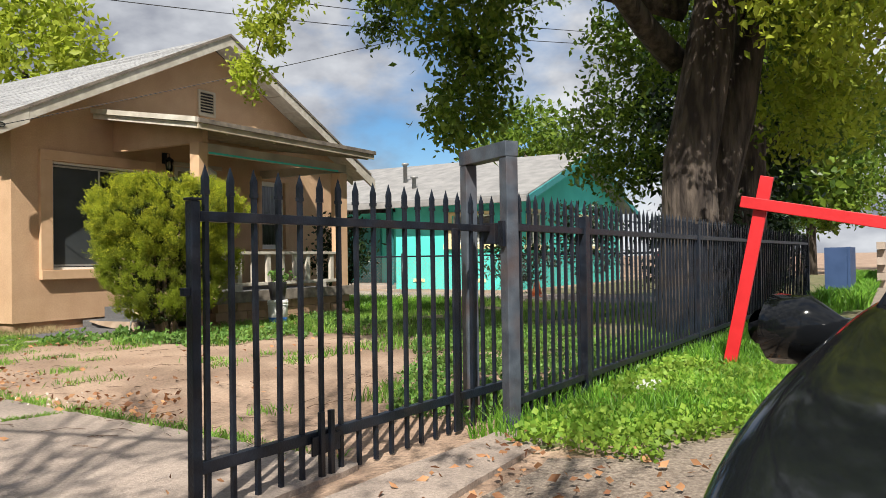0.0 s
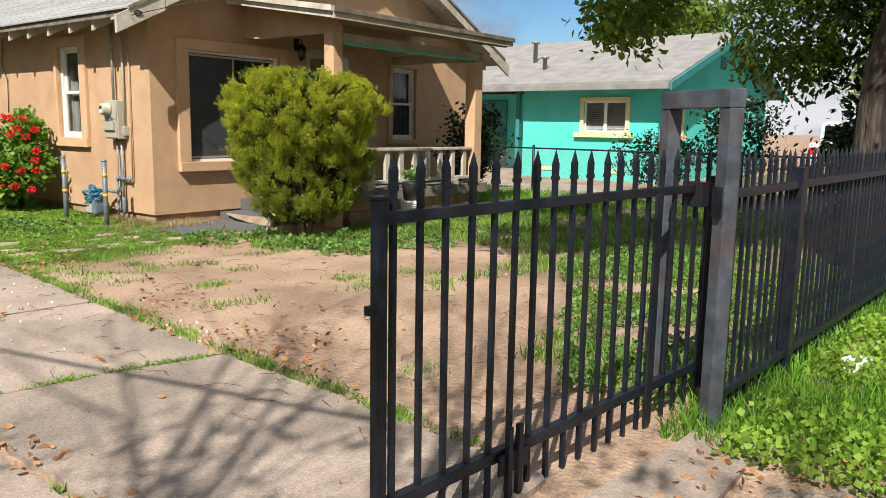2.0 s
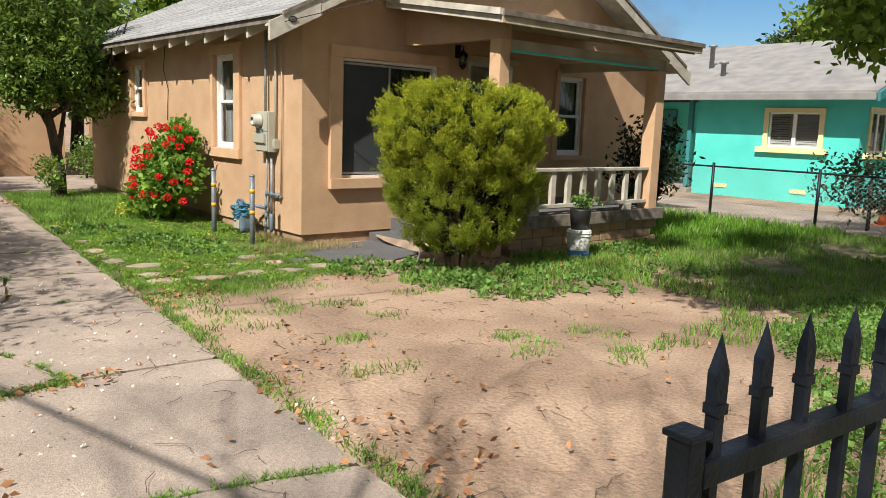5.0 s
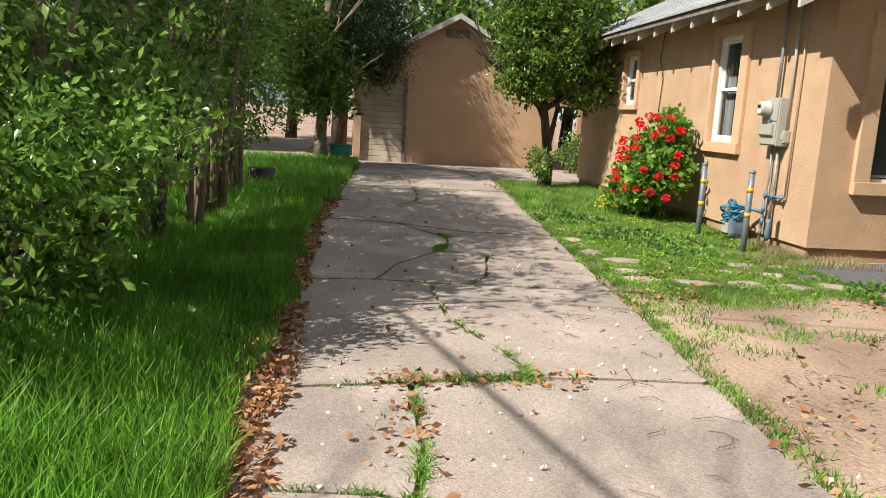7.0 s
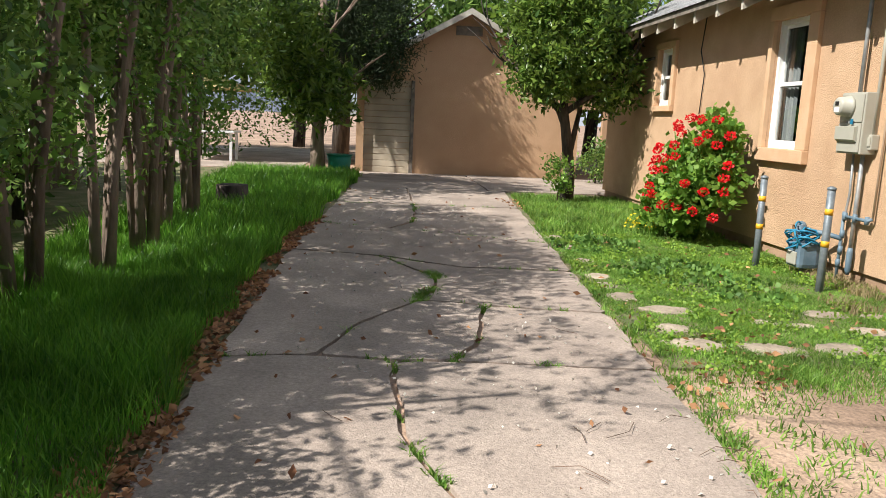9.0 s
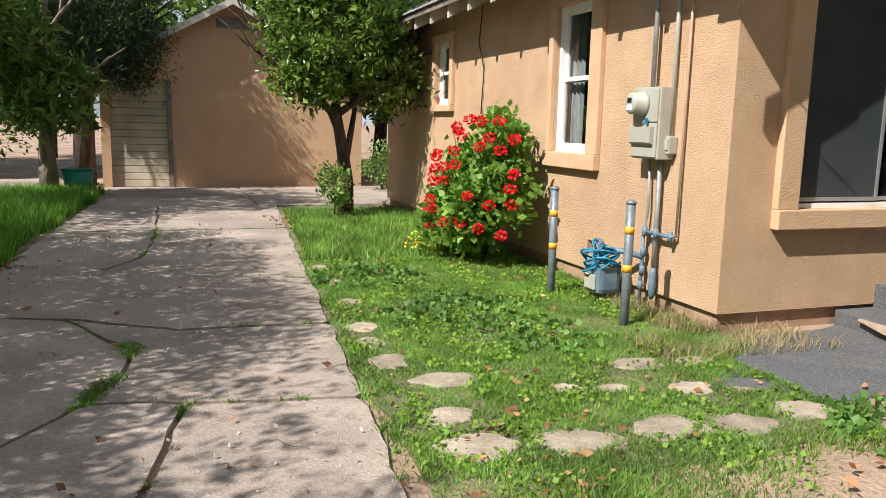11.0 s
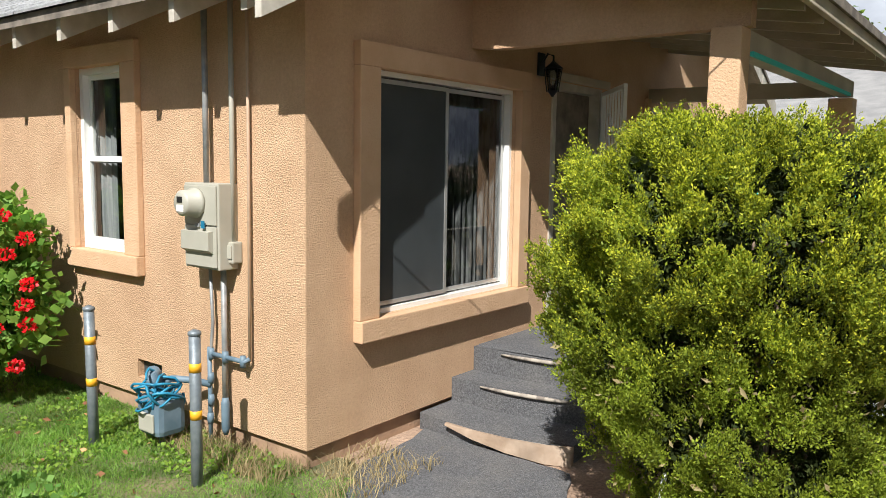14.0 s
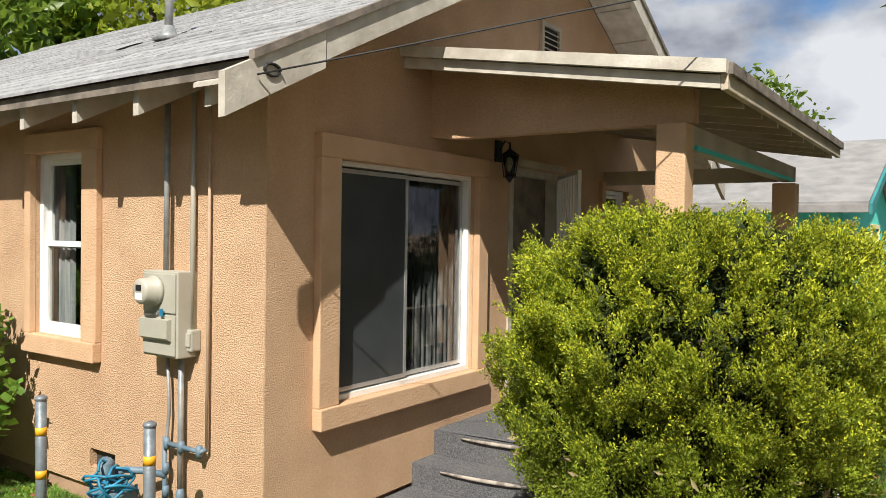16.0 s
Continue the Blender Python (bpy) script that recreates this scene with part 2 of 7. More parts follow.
BUCKET_B = mat("blue_label_print", (0.04, 0.16, 0.50), (0.05, 0.20, 0.56), 8, 0.5)
BLACK_P = mat("black_plastic", (0.012, 0.012, 0.013), (0.02, 0.02, 0.02), 8, 0.5)
GREEN_P = mat("green_plastic_bin", (0.012, 0.20, 0.13), (0.02, 0.25, 0.165), 3, 0.5)
WHITE_P = mat("white_paint", (0.72, 0.72, 0.71), (0.78, 0.78, 0.77), 4, 0.5)
BRICKRED = mat("red_brown_roof", (0.16, 0.07, 0.055), (0.22, 0.10, 0.08), 4, 0.9)
CABLE = mat("black_cable", (0.015, 0.015, 0.015), (0.02, 0.02, 0.02), 4, 0.6)
OLDWOOD = mat("old_fence_wood", (0.13, 0.09, 0.06), (0.22, 0.16, 0.11), 5, 0.95, 0.4, 30, stretch=(1, 1, 0.2), rnd=0.25)
BLUE_WALL = mat("dark_blue_container_paint", (0.02, 0.05, 0.13), (0.03, 0.065, 0.16), 4, 0.6)
ORANGE = mat("orange_plastic", (0.70, 0.17, 0.04), (0.75, 0.2, 0.05), 5, 0.6)
YCANVAS = mat("yellow_canvas", (0.70, 0.52, 0.22), (0.76, 0.60, 0.30), 4, 0.8)
L_BUSH = leaf_mat("yellow_green_scale_leaf", (0.145, 0.205, 0.018), (0.30, 0.36, 0.028), 0.38, 0.6, 0.45, 5.0)
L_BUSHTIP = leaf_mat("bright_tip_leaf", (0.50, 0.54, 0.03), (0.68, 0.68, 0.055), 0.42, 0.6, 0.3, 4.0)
# near-black leaf colour carries the shade inside the clipped bush
L_BUSHIN = leaf_mat("inner_shade_leaf", (0.02, 0.035, 0.008), (0.06, 0.075, 0.015), 0.15, 0.8, 0.3)
L_TREE = leaf_mat("street_tree_leaf", (0.07, 0.14, 0.018), (0.22, 0.31, 0.04), 0.5, 0.35)
# street tree leaf again, yellowed and brightened for foliage in the sun
L_TREEY = leaf_mat("sunlit_yellow_leaf", (0.27, 0.35, 0.03), (0.46, 0.51, 0.06), 0.58)
L_HEDGE = leaf_mat("hedge_leaf", (0.07, 0.15, 0.035), (0.31, 0.43, 0.11), 0.48, 0.27, 0.45, 2.5)
L_HEDGEB = leaf_mat("bright_hedge_leaf", (0.09, 0.20, 0.03), (0.27, 0.42, 0.075), 0.42, 0.28, 0.45, 3.0)
L_CITRUS = leaf_mat("glossy_citrus_leaf", (0.05, 0.11, 0.018), (0.24, 0.34, 0.06), 0.42, 0.28, 0.45, 3.0)
L_PINE = leaf_mat("dark_pine_needle", (0.018, 0.035, 0.012), (0.04, 0.065, 0.02), 0.15, 0.7)
L_GER = leaf_mat("geranium_leaf", (0.08, 0.19, 0.022), (0.25, 0.41, 0.06), 0.4, 0.55, 0.4, 4.0)
L_RED = leaf_mat("red_petal", (0.72, 0.006, 0.014), (0.95, 0.02, 0.03), 0.35, 0.5, 0.12)
L_GRASS = leaf_mat("lawn_grass", (0.10, 0.235, 0.03), (0.29, 0.44, 0.085), 0.45, 0.5, 0.4, 2.2)
L_GRASST = leaf_mat("tall_fresh_grass", (0.065, 0.20, 0.018), (0.25, 0.47, 0.055), 0.45, 0.4, 0.4, 3.0)
L_CLOVER = leaf_mat("clover_leaf", (0.16, 0.31, 0.035), (0.33, 0.47, 0.07), 0.45, 0.55)
L_DRYG = leaf_mat("dry_grass", (0.27, 0.21, 0.10), (0.42, 0.34, 0.18), 0.3, 0.8)
L_WEED = leaf_mat("mallow_leaf", (0.09, 0.20, 0.04), (0.20, 0.34, 0.075), 0.4, 0.55, 0.4, 4.0)
L_DEAD = leaf_mat("fallen_leaf", (0.17, 0.07, 0.035), (0.55, 0.29, 0.14), 0.15, 0.8, 0.3, 8.0)
L_YFLOWER = leaf_mat("yellow_petal", (0.7, 0.55, 0.02), (0.8, 0.65, 0.03), 0.3)
L_DARKBUSH = leaf_mat("dark_camellia_leaf", (0.012, 0.03, 0.01), (0.035, 0.065, 0.018), 0.15, 0.35)
L_PETAL = leaf_mat("pale_fallen_petal", (0.6, 0.55, 0.48), (0.75, 0.7, 0.62), 0.2, 0.8)


# ---- mesh helpers ----
def part(name, bm, material, parent=None, label=""):
    me = bpy.data.meshes.new(name)
    bm.normal_update()
    bm.to_mesh(me)
    bm.free()
    me.materials.append(material)
    ob = new(name, me)
    ob.parent = parent
    return tagged(ob, label)


def raw(name, verts, faces, material, parent=None, label=""):
    me = bpy.data.meshes.new(name)
    me.from_pydata(verts, [], faces)
    me.materials.append(material)
    ob = new(name, me)
    ob.parent = parent
    return tagged(ob, label)


def empty(name, label, category, group="", kind="", at=None):
    e = new(name)
    e.empty_display_size = 0.1
    if at is not None:
        e.matrix_basis = at
    return tagged(e, label, category, group, kind)


def add_box(bm, x0, x1, y0, y1, z0, z1, bevel=0.0, m=None):
    r = bmesh.ops.create_cube(bm, size=1.0)
    vs = r["verts"]
    bmesh.ops.scale(bm, verts=vs, vec=(x1 - x0, y1 - y0, z1 - z0))
    bmesh.ops.translate(bm, verts=vs, vec=((x0 + x1) / 2, (y0 + y1) / 2, (z0 + z1) / 2))
    if bevel:
        es = list({e for v in vs for e in v.link_edges})
        r2 = bmesh.ops.bevel(bm, geom=es, offset=bevel, segments=2, affect="EDGES", profile=0.6)
        vs = list({v for f in r2["faces"] for v in f.verts} | {v for v in vs if v.is_valid})
    if m is not None:
        bmesh.ops.transform(bm, matrix=m, verts=vs)
    return vs


def box(x0, x1, y0, y1, z0, z1, bevel=0.0, m=None):
    bm = bmesh.new()
    add_box(bm, x0, x1, y0, y1, z0, z1, bevel, m)
    return bm


def add_tube(bm, points, radii, seg=10, cap=True, wob=0.0):
    """A tube along points, with a radius at each."""
    rings = []
    pts = [Vector(p) for p in points]
    for i, p in enumerate(pts):
        d = (pts[min(i + 1, len(pts) - 1)] - pts[max(i - 1, 0)]).normalized()
        u = d.cross(Vector((0.31, 0.95, 0.05)))
        if u.length < 1e-3:
            u = d.cross(Vector((1, 0, 0)))
        u.normalize()
        v = d.cross(u)
        r = radii[i] if isinstance(radii, (list, tuple)) else radii
        ring = []
        for k in range(seg):
            a = 2 * math.pi * k / seg
            q = u * math.cos(a) + v * math.sin(a)
            f = 1 + (wob * noise.noise(p * 1.3 + q * 1.6) if wob else 0)
            ring.append(bm.verts.new(p + q * r * f))
        rings.append(ring)
    for a, b in zip(rings, rings[1:]):
        for k in range(seg):
            bm.faces.new((a[k], a[(k + 1) % seg], b[(k + 1) % seg], b[k]))
    if cap:
        bm.faces.new(list(reversed(rings[0])))
        bm.faces.new(rings[-1])
    for f in bm.faces:
        f.smooth = True


def tube(points, radii, seg=10, wob=0.0):
    bm = bmesh.new()
    add_tube(bm, points, radii, seg, True, wob)
    return bm


def add_prism(bm, outline, z0, z1):
    """An upright prism over a flat outline of (x, y)."""
    lo = [bm.verts.new((x, y, z0)) for x, y in outline]
    hi = [bm.verts.new((x, y, z1)) for x, y in outline]
    n = len(outline)
    for i in range(n):
        bm.faces.new((lo[i], lo[(i + 1) % n], hi[(i + 1) % n], hi[i]))
    bm.faces.new(hi)
    bm.faces.new(list(reversed(lo)))
    bmesh.ops.recalc_face_normals(bm, faces=bm.faces[:])


def prism(outline, z0, z1):
    bm = bmesh.new()
    add_prism(bm, outline, z0, z1)
    return bm


TO_XZ = Matrix(((1, 0, 0, 0), (0, 0, 1, 0), (0, 1, 0, 0), (0, 0, 0, 1)))
TO_YZ = Matrix(((0, 0, 1, 0), (1, 0, 0, 0), (0, 1, 0, 0), (0, 0, 0, 1)))


def slab_xz(outline, y0, y1):
    bm = prism(outline, y0, y1)
    bmesh.ops.transform(bm, matrix=TO_XZ, verts=bm.verts[:])
    bmesh.ops.recalc_face_normals(bm, faces=bm.faces[:])
    return bm


def slab_yz(outline, x0, x1):
    bm = prism(outline, x0, x1)
    bmesh.ops.transform(bm, matrix=TO_YZ, verts=bm.verts[:])
    bmesh.ops.recalc_face_normals(bm, faces=bm.faces[:])
    return bm


def wall_bm(a0, a1, z0, z1, holes, t0, t1, axis):
    """A wall with openings: the cells of a grid that lie outside the holes (a0, a1, z0, z1)."""
    xs = sorted({a0, a1, *[h[0] for h in holes], *[h[1] for h in holes]})
    zs = sorted({z0, z1, *[h[2] for h in holes], *[h[3] for h in holes]})
    bm = bmesh.new()
    solid = {}
    for i in range(len(xs) - 1):
        for j in range(len(zs) - 1):
            cx, cz = (xs[i] + xs[i + 1]) / 2, (zs[j] + zs[j + 1]) / 2
            solid[i, j] = not any(h[0] < cx < h[1] and h[2] < cz < h[3] for h in holes)
    cache = {}

    def v(i, j, t):
        if (i, j, t) not in cache:
            cache[i, j, t] = bm.verts.new((xs[i], t, zs[j]) if axis == "x" else (t, xs[i], zs[j]))
        return cache[i, j, t]
    for (i, j), s in solid.items():
        if not s:
            continue
        for t in (t0, t1):
            bm.faces.new((v(i, j, t), v(i + 1, j, t), v(i + 1, j + 1, t), v(i, j + 1, t)))
        for (di, dj, p, q) in ((-1, 0, (i, j), (i, j + 1)), (1, 0, (i + 1, j), (i + 1, j + 1)), (0, -1, (i, j), (i + 1, j)), (0, 1, (i, j + 1), (i + 1, j + 1))):
            if not solid.get((i + di, j + dj), False):
                bm.faces.new((v(*p, t0), v(*q, t0), v(*q, t1), v(*p, t1)))
    bmesh.ops.recalc_face_normals(bm, faces=bm.faces[:])
    return bm


def frame_bm(a0, a1, z0, z1, w, t0, t1, axis, sill=0.0, bevel=0.0):
    """Four boards round an opening."""
    bm = bmesh.new()
    for (p0, p1, q0, q1) in ((a0, a1, z1 - w, z1), (a0, a1, z0, z0 + w), (a0, a0 + w, z0 + w, z1 - w), (a1 - w, a1, z0 + w, z1 - w)):
        if axis == "x":
            add_box(bm, p0, p1, t0, t1, q0, q1, bevel)
        else:
            add_box(bm, t0, t1, p0, p1, q0, q1, bevel)
    return bm


# ---- leaves, crowns, grass ----
rng = np.random.default_rng(7)


def leaf_cloud(name, pts, size, material, parent=None, up=0.3, aspect=0.55, label="", fold=0.25, direction=None):
    """A crown of single folded leaves at the given points."""
    n = len(pts)
    pts = np.asarray(pts, float)
    d = rng.normal(size=(n, 3))
    if direction is not None:
        d = d * 0.55 + direction
    d[:, 2] += up
    d /= np.linalg.norm(d, axis=1)[:, None]
    s = np.cross(d, rng.normal(size=(n, 3)))
    s /= np.linalg.norm(s, axis=1)[:, None]
    nrm = np.cross(d, s)
    L = size * rng.uniform(0.6, 1.35, n)[:, None]
    mid = pts + d * L * 0.45 + nrm * L * fold * 0.3
    v = np.empty((n, 4, 3))
    v[:, 0] = pts
    v[:, 1] = mid + s * L * aspect * 0.5
    v[:, 2] = pts + d * L
    v[:, 3] = mid - s * L * aspect * 0.5
    idx = np.arange(n)[:, None] * 4
    f = np.concatenate([idx + np.array([[0, 1, 2]]), idx + np.array([[0, 2, 3]])], 0)
    me = bpy.data.meshes.new(name)
    me.vertices.add(4 * n)
    me.vertices.foreach_set("co", v.reshape(-1))
    me.loops.add(6 * n)
    me.loops.foreach_set("vertex_index", f.reshape(-1))
    me.polygons.add(2 * n)
    me.polygons.foreach_set("loop_start", np.arange(0, 6 * n, 3))
    me.update(calc_edges=True)
    me.materials.append(material)
    ob = new(name, me)
    ob.parent = parent
    return tagged(ob, label)


def clump_points(centre, radii, clumps, per, spread, shell=0.45, squash=1.0, keep=None):
    """Points in clumps spread through an ellipsoid, denser towards its skin."""
    c = rng.normal(size=(clumps, 3))
    c /= np.linalg.norm(c, axis=1)[:, None]
    c *= (shell + (1 - shell) * rng.random(clumps) ** 0.6)[:, None]
    c = c * np.array(radii) + np.array(centre)
    if keep is not None:
        c = c[[bool(keep(p)) for p in c]]
    p = np.repeat(c, per, 0)
    off = rng.normal(size=p.shape) * spread * np.repeat(rng.uniform(0.6, 1.3, len(c)), per)[:, None]
    off[:, 2] *= squash
    return p + off


def blades(name, pts, h, width, material, parent=None, lean=0.5, label=""):
    """Bent blades of grass at the given points."""
    n = len(pts)
    p = np.zeros((n, 3))
    p[:, :pts.shape[1]] = pts
    hh = h * rng.uniform(0.45, 1.3, n) if np.isscalar(h) else h * rng.uniform(0.5, 1.25, n)
    a = rng.uniform(0, 2 * np.pi, n)
    ln = lean * rng.uniform(0.1, 1.0, n) * hh
    b = rng.uniform(0, 2 * np.pi, n)
    side = np.stack([np.cos(a), np.sin(a), np.zeros(n)], 1) * width
    off = np.stack([np.cos(b) * ln, np.sin(b) * ln, np.zeros(n)], 1)
    upv = np.stack([np.zeros(n), np.zeros(n), hh], 1)
    v = np.empty((n, 5, 3))
    v[:, 0], v[:, 1] = p - side, p + side
    v[:, 2] = p + upv * 0.6 + off * 0.35 + side * 0.7
    v[:, 3] = p + upv * 0.6 + off * 0.35 - side * 0.7
    v[:, 4] = p + upv * 0.95 + off
    idx = np.arange(n)[:, None] * 5
    f = np.concatenate([idx + np.array([[0, 1, 2]]), idx + np.array([[0, 2, 3]]), idx + np.array([[3, 2, 4]])], 0)
    me = bpy.data.meshes.new(name)
    me.vertices.add(5 * n)
    me.vertices.foreach_set("co", v.reshape(-1))
    me.loops.add(9 * n)
    me.loops.foreach_set("vertex_index", f.reshape(-1))
    me.polygons.add(3 * n)
    me.polygons.foreach_set("loop_start", np.arange(0, 9 * n, 3))
    me.update(calc_edges=True)
    me.materials.append(material)
    ob = new(name, me)
    ob.parent = parent
    return tagged(ob, label)


def branches(bm, start, direction, length, radius, depth, spread=0.6, seg=6):
    """A limb that forks on the way."""
    pts, p, d = [Vector(start)], Vector(start), Vector(direction).normalized()
    for i in range(4):
        d = (d + Vector((random.uniform(-1, 1), random.uniform(-1, 1), random.uniform(-0.6, 1))) * 0.18).normalized()
        p = p + d * length / 4
        pts.append(p.copy())
    add_tube(bm, pts, [radius * (1 - 0.16 * i) for i in range(5)], seg)
    ends = [pts[-1]]
    if depth > 0:
        for k in range(3):
            q = pts[2 + k % 3]
            dd = (d + Vector((random.uniform(-1, 1), random.uniform(-1, 1), random.uniform(-0.4, 0.9))) * spread).normalized()
            ends += branches(bm, q, dd, length * 0.65, radius * 0.5, depth - 1, spread, max(4, seg - 1))
    return ends


# ---- ground ----
def wobble(outline, step=0.12, amount=0.03):
    """An outline with uneven edges."""
    out = []
    n = len(outline)
    for i in range(n):
        a, b = Vector((*outline[i], 0)), Vector((*outline[(i + 1) % n], 0))
        k = max(1, int((b - a).length / step))
        nr = Vector((-(b - a).y, (b - a).x, 0)).normalized()
        for j in range(k):
            p = a.lerp(b, j / k)
            w = amount * (noise.noise(p * 2.1) + 0.6 * noise.noise(p * 7.3)) if j else 0
            out.append(((p + nr * w).x, (p + nr * w).y))
    return out


tagged(raw("ground", [(-900, -900, 0), (900, -900, 0), (900, 900, 0), (-900, 900, 0)], [(0, 1, 2, 3)], DIRT), "bare dry brown dirt of the yard", "ground", kind="structure")
tagged(part("road", box(-120, 120, -24, -11.9, -0.2, 0.006), ROADM), "grey asphalt street beside the verge", "road", kind="structure")


def sheet(name, outline, z, material, label, category):
    bm = prism(wobble(outline, 0.2, 0.10), -0.05, z)
    return tagged(part(name, bm, material), label, category, kind="structure")


sheet("lawn_side", [(-2.58, -1.75), (-1.4, -1.7), (-0.6, -1.55), (0.0, -1.4), (0.3, -0.05), (0.3, 8.4), (-1.7, 8.4), (-2.2, 6.6), (-2.3, 3.0), (-2.55, -0.3)], 0.012, SOIL, "green weedy lawn beside the house", "lawn")
sheet("lawn_left", [(-14, -9.5), (-5.15, -9.5), (-5.05, -3.0), (-5.02, 0.5), (-4.75, 4.5), (-4.6, 8.5), (-4.55, 11.6), (-14, 12)], 0.012, SOIL, "tall green grass strip along the driveway", "lawn")
sheet("lawn_front", [(3.0, -3.4), (2.6, -4.6), (1.6, -5.6), (1.0, -7.0), (0.6, -8.25), (8, -8.6), (30, -8.6), (30, -2.0), (7.2, -1.8), (7.2, 8), (4.8, 8), (4.8, -0.5), (4.6, -2.15), (3.2, -2.3)], 0.012, SOIL, "patchy green lawn before the porch", "lawn")
sheet("verge", [(-2.6, -8.6), (30, -8.75), (30, -9.9), (-1.7, -9.6)], 0.012, SOIL, "clover and grass verge beside the iron fence", "verge")
sheet("gravel_verge", [(-9, -8.75), (-2.7, -8.75), (-1.7, -9.62), (30, -9.92), (30, -11.85), (-9, -11.85)], 0.009, GRAVEL, "gravel verge strewn with dry leaves", "verge")
tagged(part("threshold", prism(wobble([(-5.3, -8.72), (-2.35, -8.62), (-2.3, -8.33), (-5.3, -8.12)], 0.2, 0.02), -0.1, 0.028), CONCRETE), "pale concrete strip under the iron gate", "concrete strip", kind="structure")
tagged(part("neighbour_drive", prism([(8.9, -6.5), (11.6, -6.5), (11.9, 3.0), (9.6, 3.0), (8.2, 0.5)], -0.05, 0.018), CONCRETE), "pale concrete drive before the aqua house", "driveway", kind="structure")


# ---- driveway slabs ----
drive = empty("driveway", "cracked concrete driveway of large slabs with weedy joints", "driveway", kind="structure")
XL = lambda y: -5.06 if y < 1 else -5.06 + (y - 1) * 0.065
XR = lambda y: -3.04 + (y + 6) * 0.086
JOINT_FRONT = [(-4.46, -5.45), (-3.66, -5.58), (-3.03, -5.74)]
JOINT_SIDE = [(-5.06, -4.95), (-4.47, -5.03)]
JOINT_LONG = [(-4.5, -8.08), (-4.5, -5.45), (-4.47, -5.03), (-4.40, -4.66), (-4.41, -3.9)]
JOINT_B = [(-5.05, -4.0), (-4.41, -3.9), (-3.75, -3.8), (-2.86, -3.85)]
CRACK_DIAG = [(-3.75, -3.8), (-3.84, -3.4), (-4.07, -2.7), (-4.09, -1.72)]
JOINT_C = [(-5.02, -1.7), (-4.5, -1.65), (-4.09, -1.72), (-3.75, -1.74), (-2.68, -1.82)]
CRACK_SHORT = [(-3.75, -1.74), (-3.57, -1.3), (-3.42, -0.45)]
CRACK_BOW = [(-4.5, -1.65), (-4.25, -0.95), (-3.88, -0.36), (-3.72, 0.15), (-3.70, 0.55), (-3.85, 0.8), (-4.16, 1.38)]
JOINT_D = [(-3.88, -0.36), (-3.42, -0.45), (-2.58, -0.6)]
CRACK_E = [(-4.99, 1.6), (-4.16, 1.38), (-3.4, 0.9), (-2.45, 0.86)]
JOINT_F = [(-4.88, 3.5), (-4.0, 3.17), (-2.32, 2.4)]
CRACK_F = [(-4.0, 3.17), (-3.7, 3.85), (-3.64, 4.7), (-3.6, 5.7)]
JOINT_G = [(-4.75, 5.7), (-3.6, 5.7), (-2.04, 5.7)]


def slab_edge(outline, gap=0.014, step=0.09, amount=0.028):
    """An outline drawn in by half a joint; broken edges follow one noise, so that neighbours keep their joint."""
    out, n = [], len(outline)
    for i in range(n):
        a, b = Vector((*outline[i], 0)), Vector((*outline[(i + 1) % n], 0))
        nr = Vector((-(b - a).y, (b - a).x, 0)).normalized()
        k = max(2, int((b - a).length / step))
        for j in range(k):
            p = a.lerp(b, (j + 0.5) / k)
            w = Vector((noise.noise(p * 3.1), noise.noise(p * 3.1 + Vector((9, 4, 2))), 0)) * amount
            w += Vector((noise.noise(p * 11), noise.noise(p * 11 + Vector((5, 1, 7))), 0)) * amount * 0.4
            chip = 0.014 * max(0.0, noise.noise(p * 6 + Vector((n, 3, 1))))
            q = p + nr * (gap + chip) + w
            out.append((q.x, q.y))
    return out


def drive_slab(outline):
    top = 0.022 + random.uniform(-0.004, 0.008)
    bm = prism(slab_edge(outline), -0.08, top)
    return part("slab", bm, CONCRETE, drive)


back = lambda line: list(reversed(line))
drive_slab([(-5.06, -8.08), (-4.5, -8.08), (-4.5, -5.45), (-4.47, -5.03), (-5.06, -4.95)])
drive_slab([(-4.5, -8.08), (-3.2, -8.08)] + back(JOINT_FRONT)[:2] + [(-4.46, -5.45)])
drive_slab(JOINT_SIDE + JOINT_LONG[3:] + [(-5.05, -4.0)])
drive_slab(JOINT_FRONT + back(JOINT_B)[:3] + back(JOINT_LONG)[1:3])
drive_slab(JOINT_B[:3] + CRACK_DIAG[1:] + [(-4.5, -1.65), (-5.02, -1.7)])
drive_slab([JOINT_B[2], JOINT_B[3]] + back(JOINT_C)[:3] + back(CRACK_DIAG)[1:3])
drive_slab(JOINT_C[1:4] + CRACK_SHORT[1:] + [(-3.88, -0.36), (-4.25, -0.95)])
drive_slab(JOINT_C[3:] + back(JOINT_D)[:2] + [CRACK_SHORT[1]])
drive_slab([JOINT_C[0]] + CRACK_BOW + [CRACK_E[0]])
drive_slab(JOINT_D + back(CRACK_E)[:3] + back(CRACK_BOW)[1:4])
drive_slab(CRACK_E + back(JOINT_F))
drive_slab(JOINT_F[:2] + CRACK_F[1:] + [JOINT_G[0]])
drive_slab(JOINT_F[1:] + back(JOINT_G)[:2] + back(CRACK_F)[1:3])
drive_slab([(-4.75, 5.7), (-3.6, 5.7), (-3.6, 8.4), (-4.6, 8.4)])
drive_slab([(-3.6, 5.7), (-2.04, 5.7), (-1.8, 8.4), (-3.6, 8.4)])
drive_slab([(-4.6, 8.4), (-2.1, 8.4), (-2.1, 12.15), (-4.6, 12.15)])
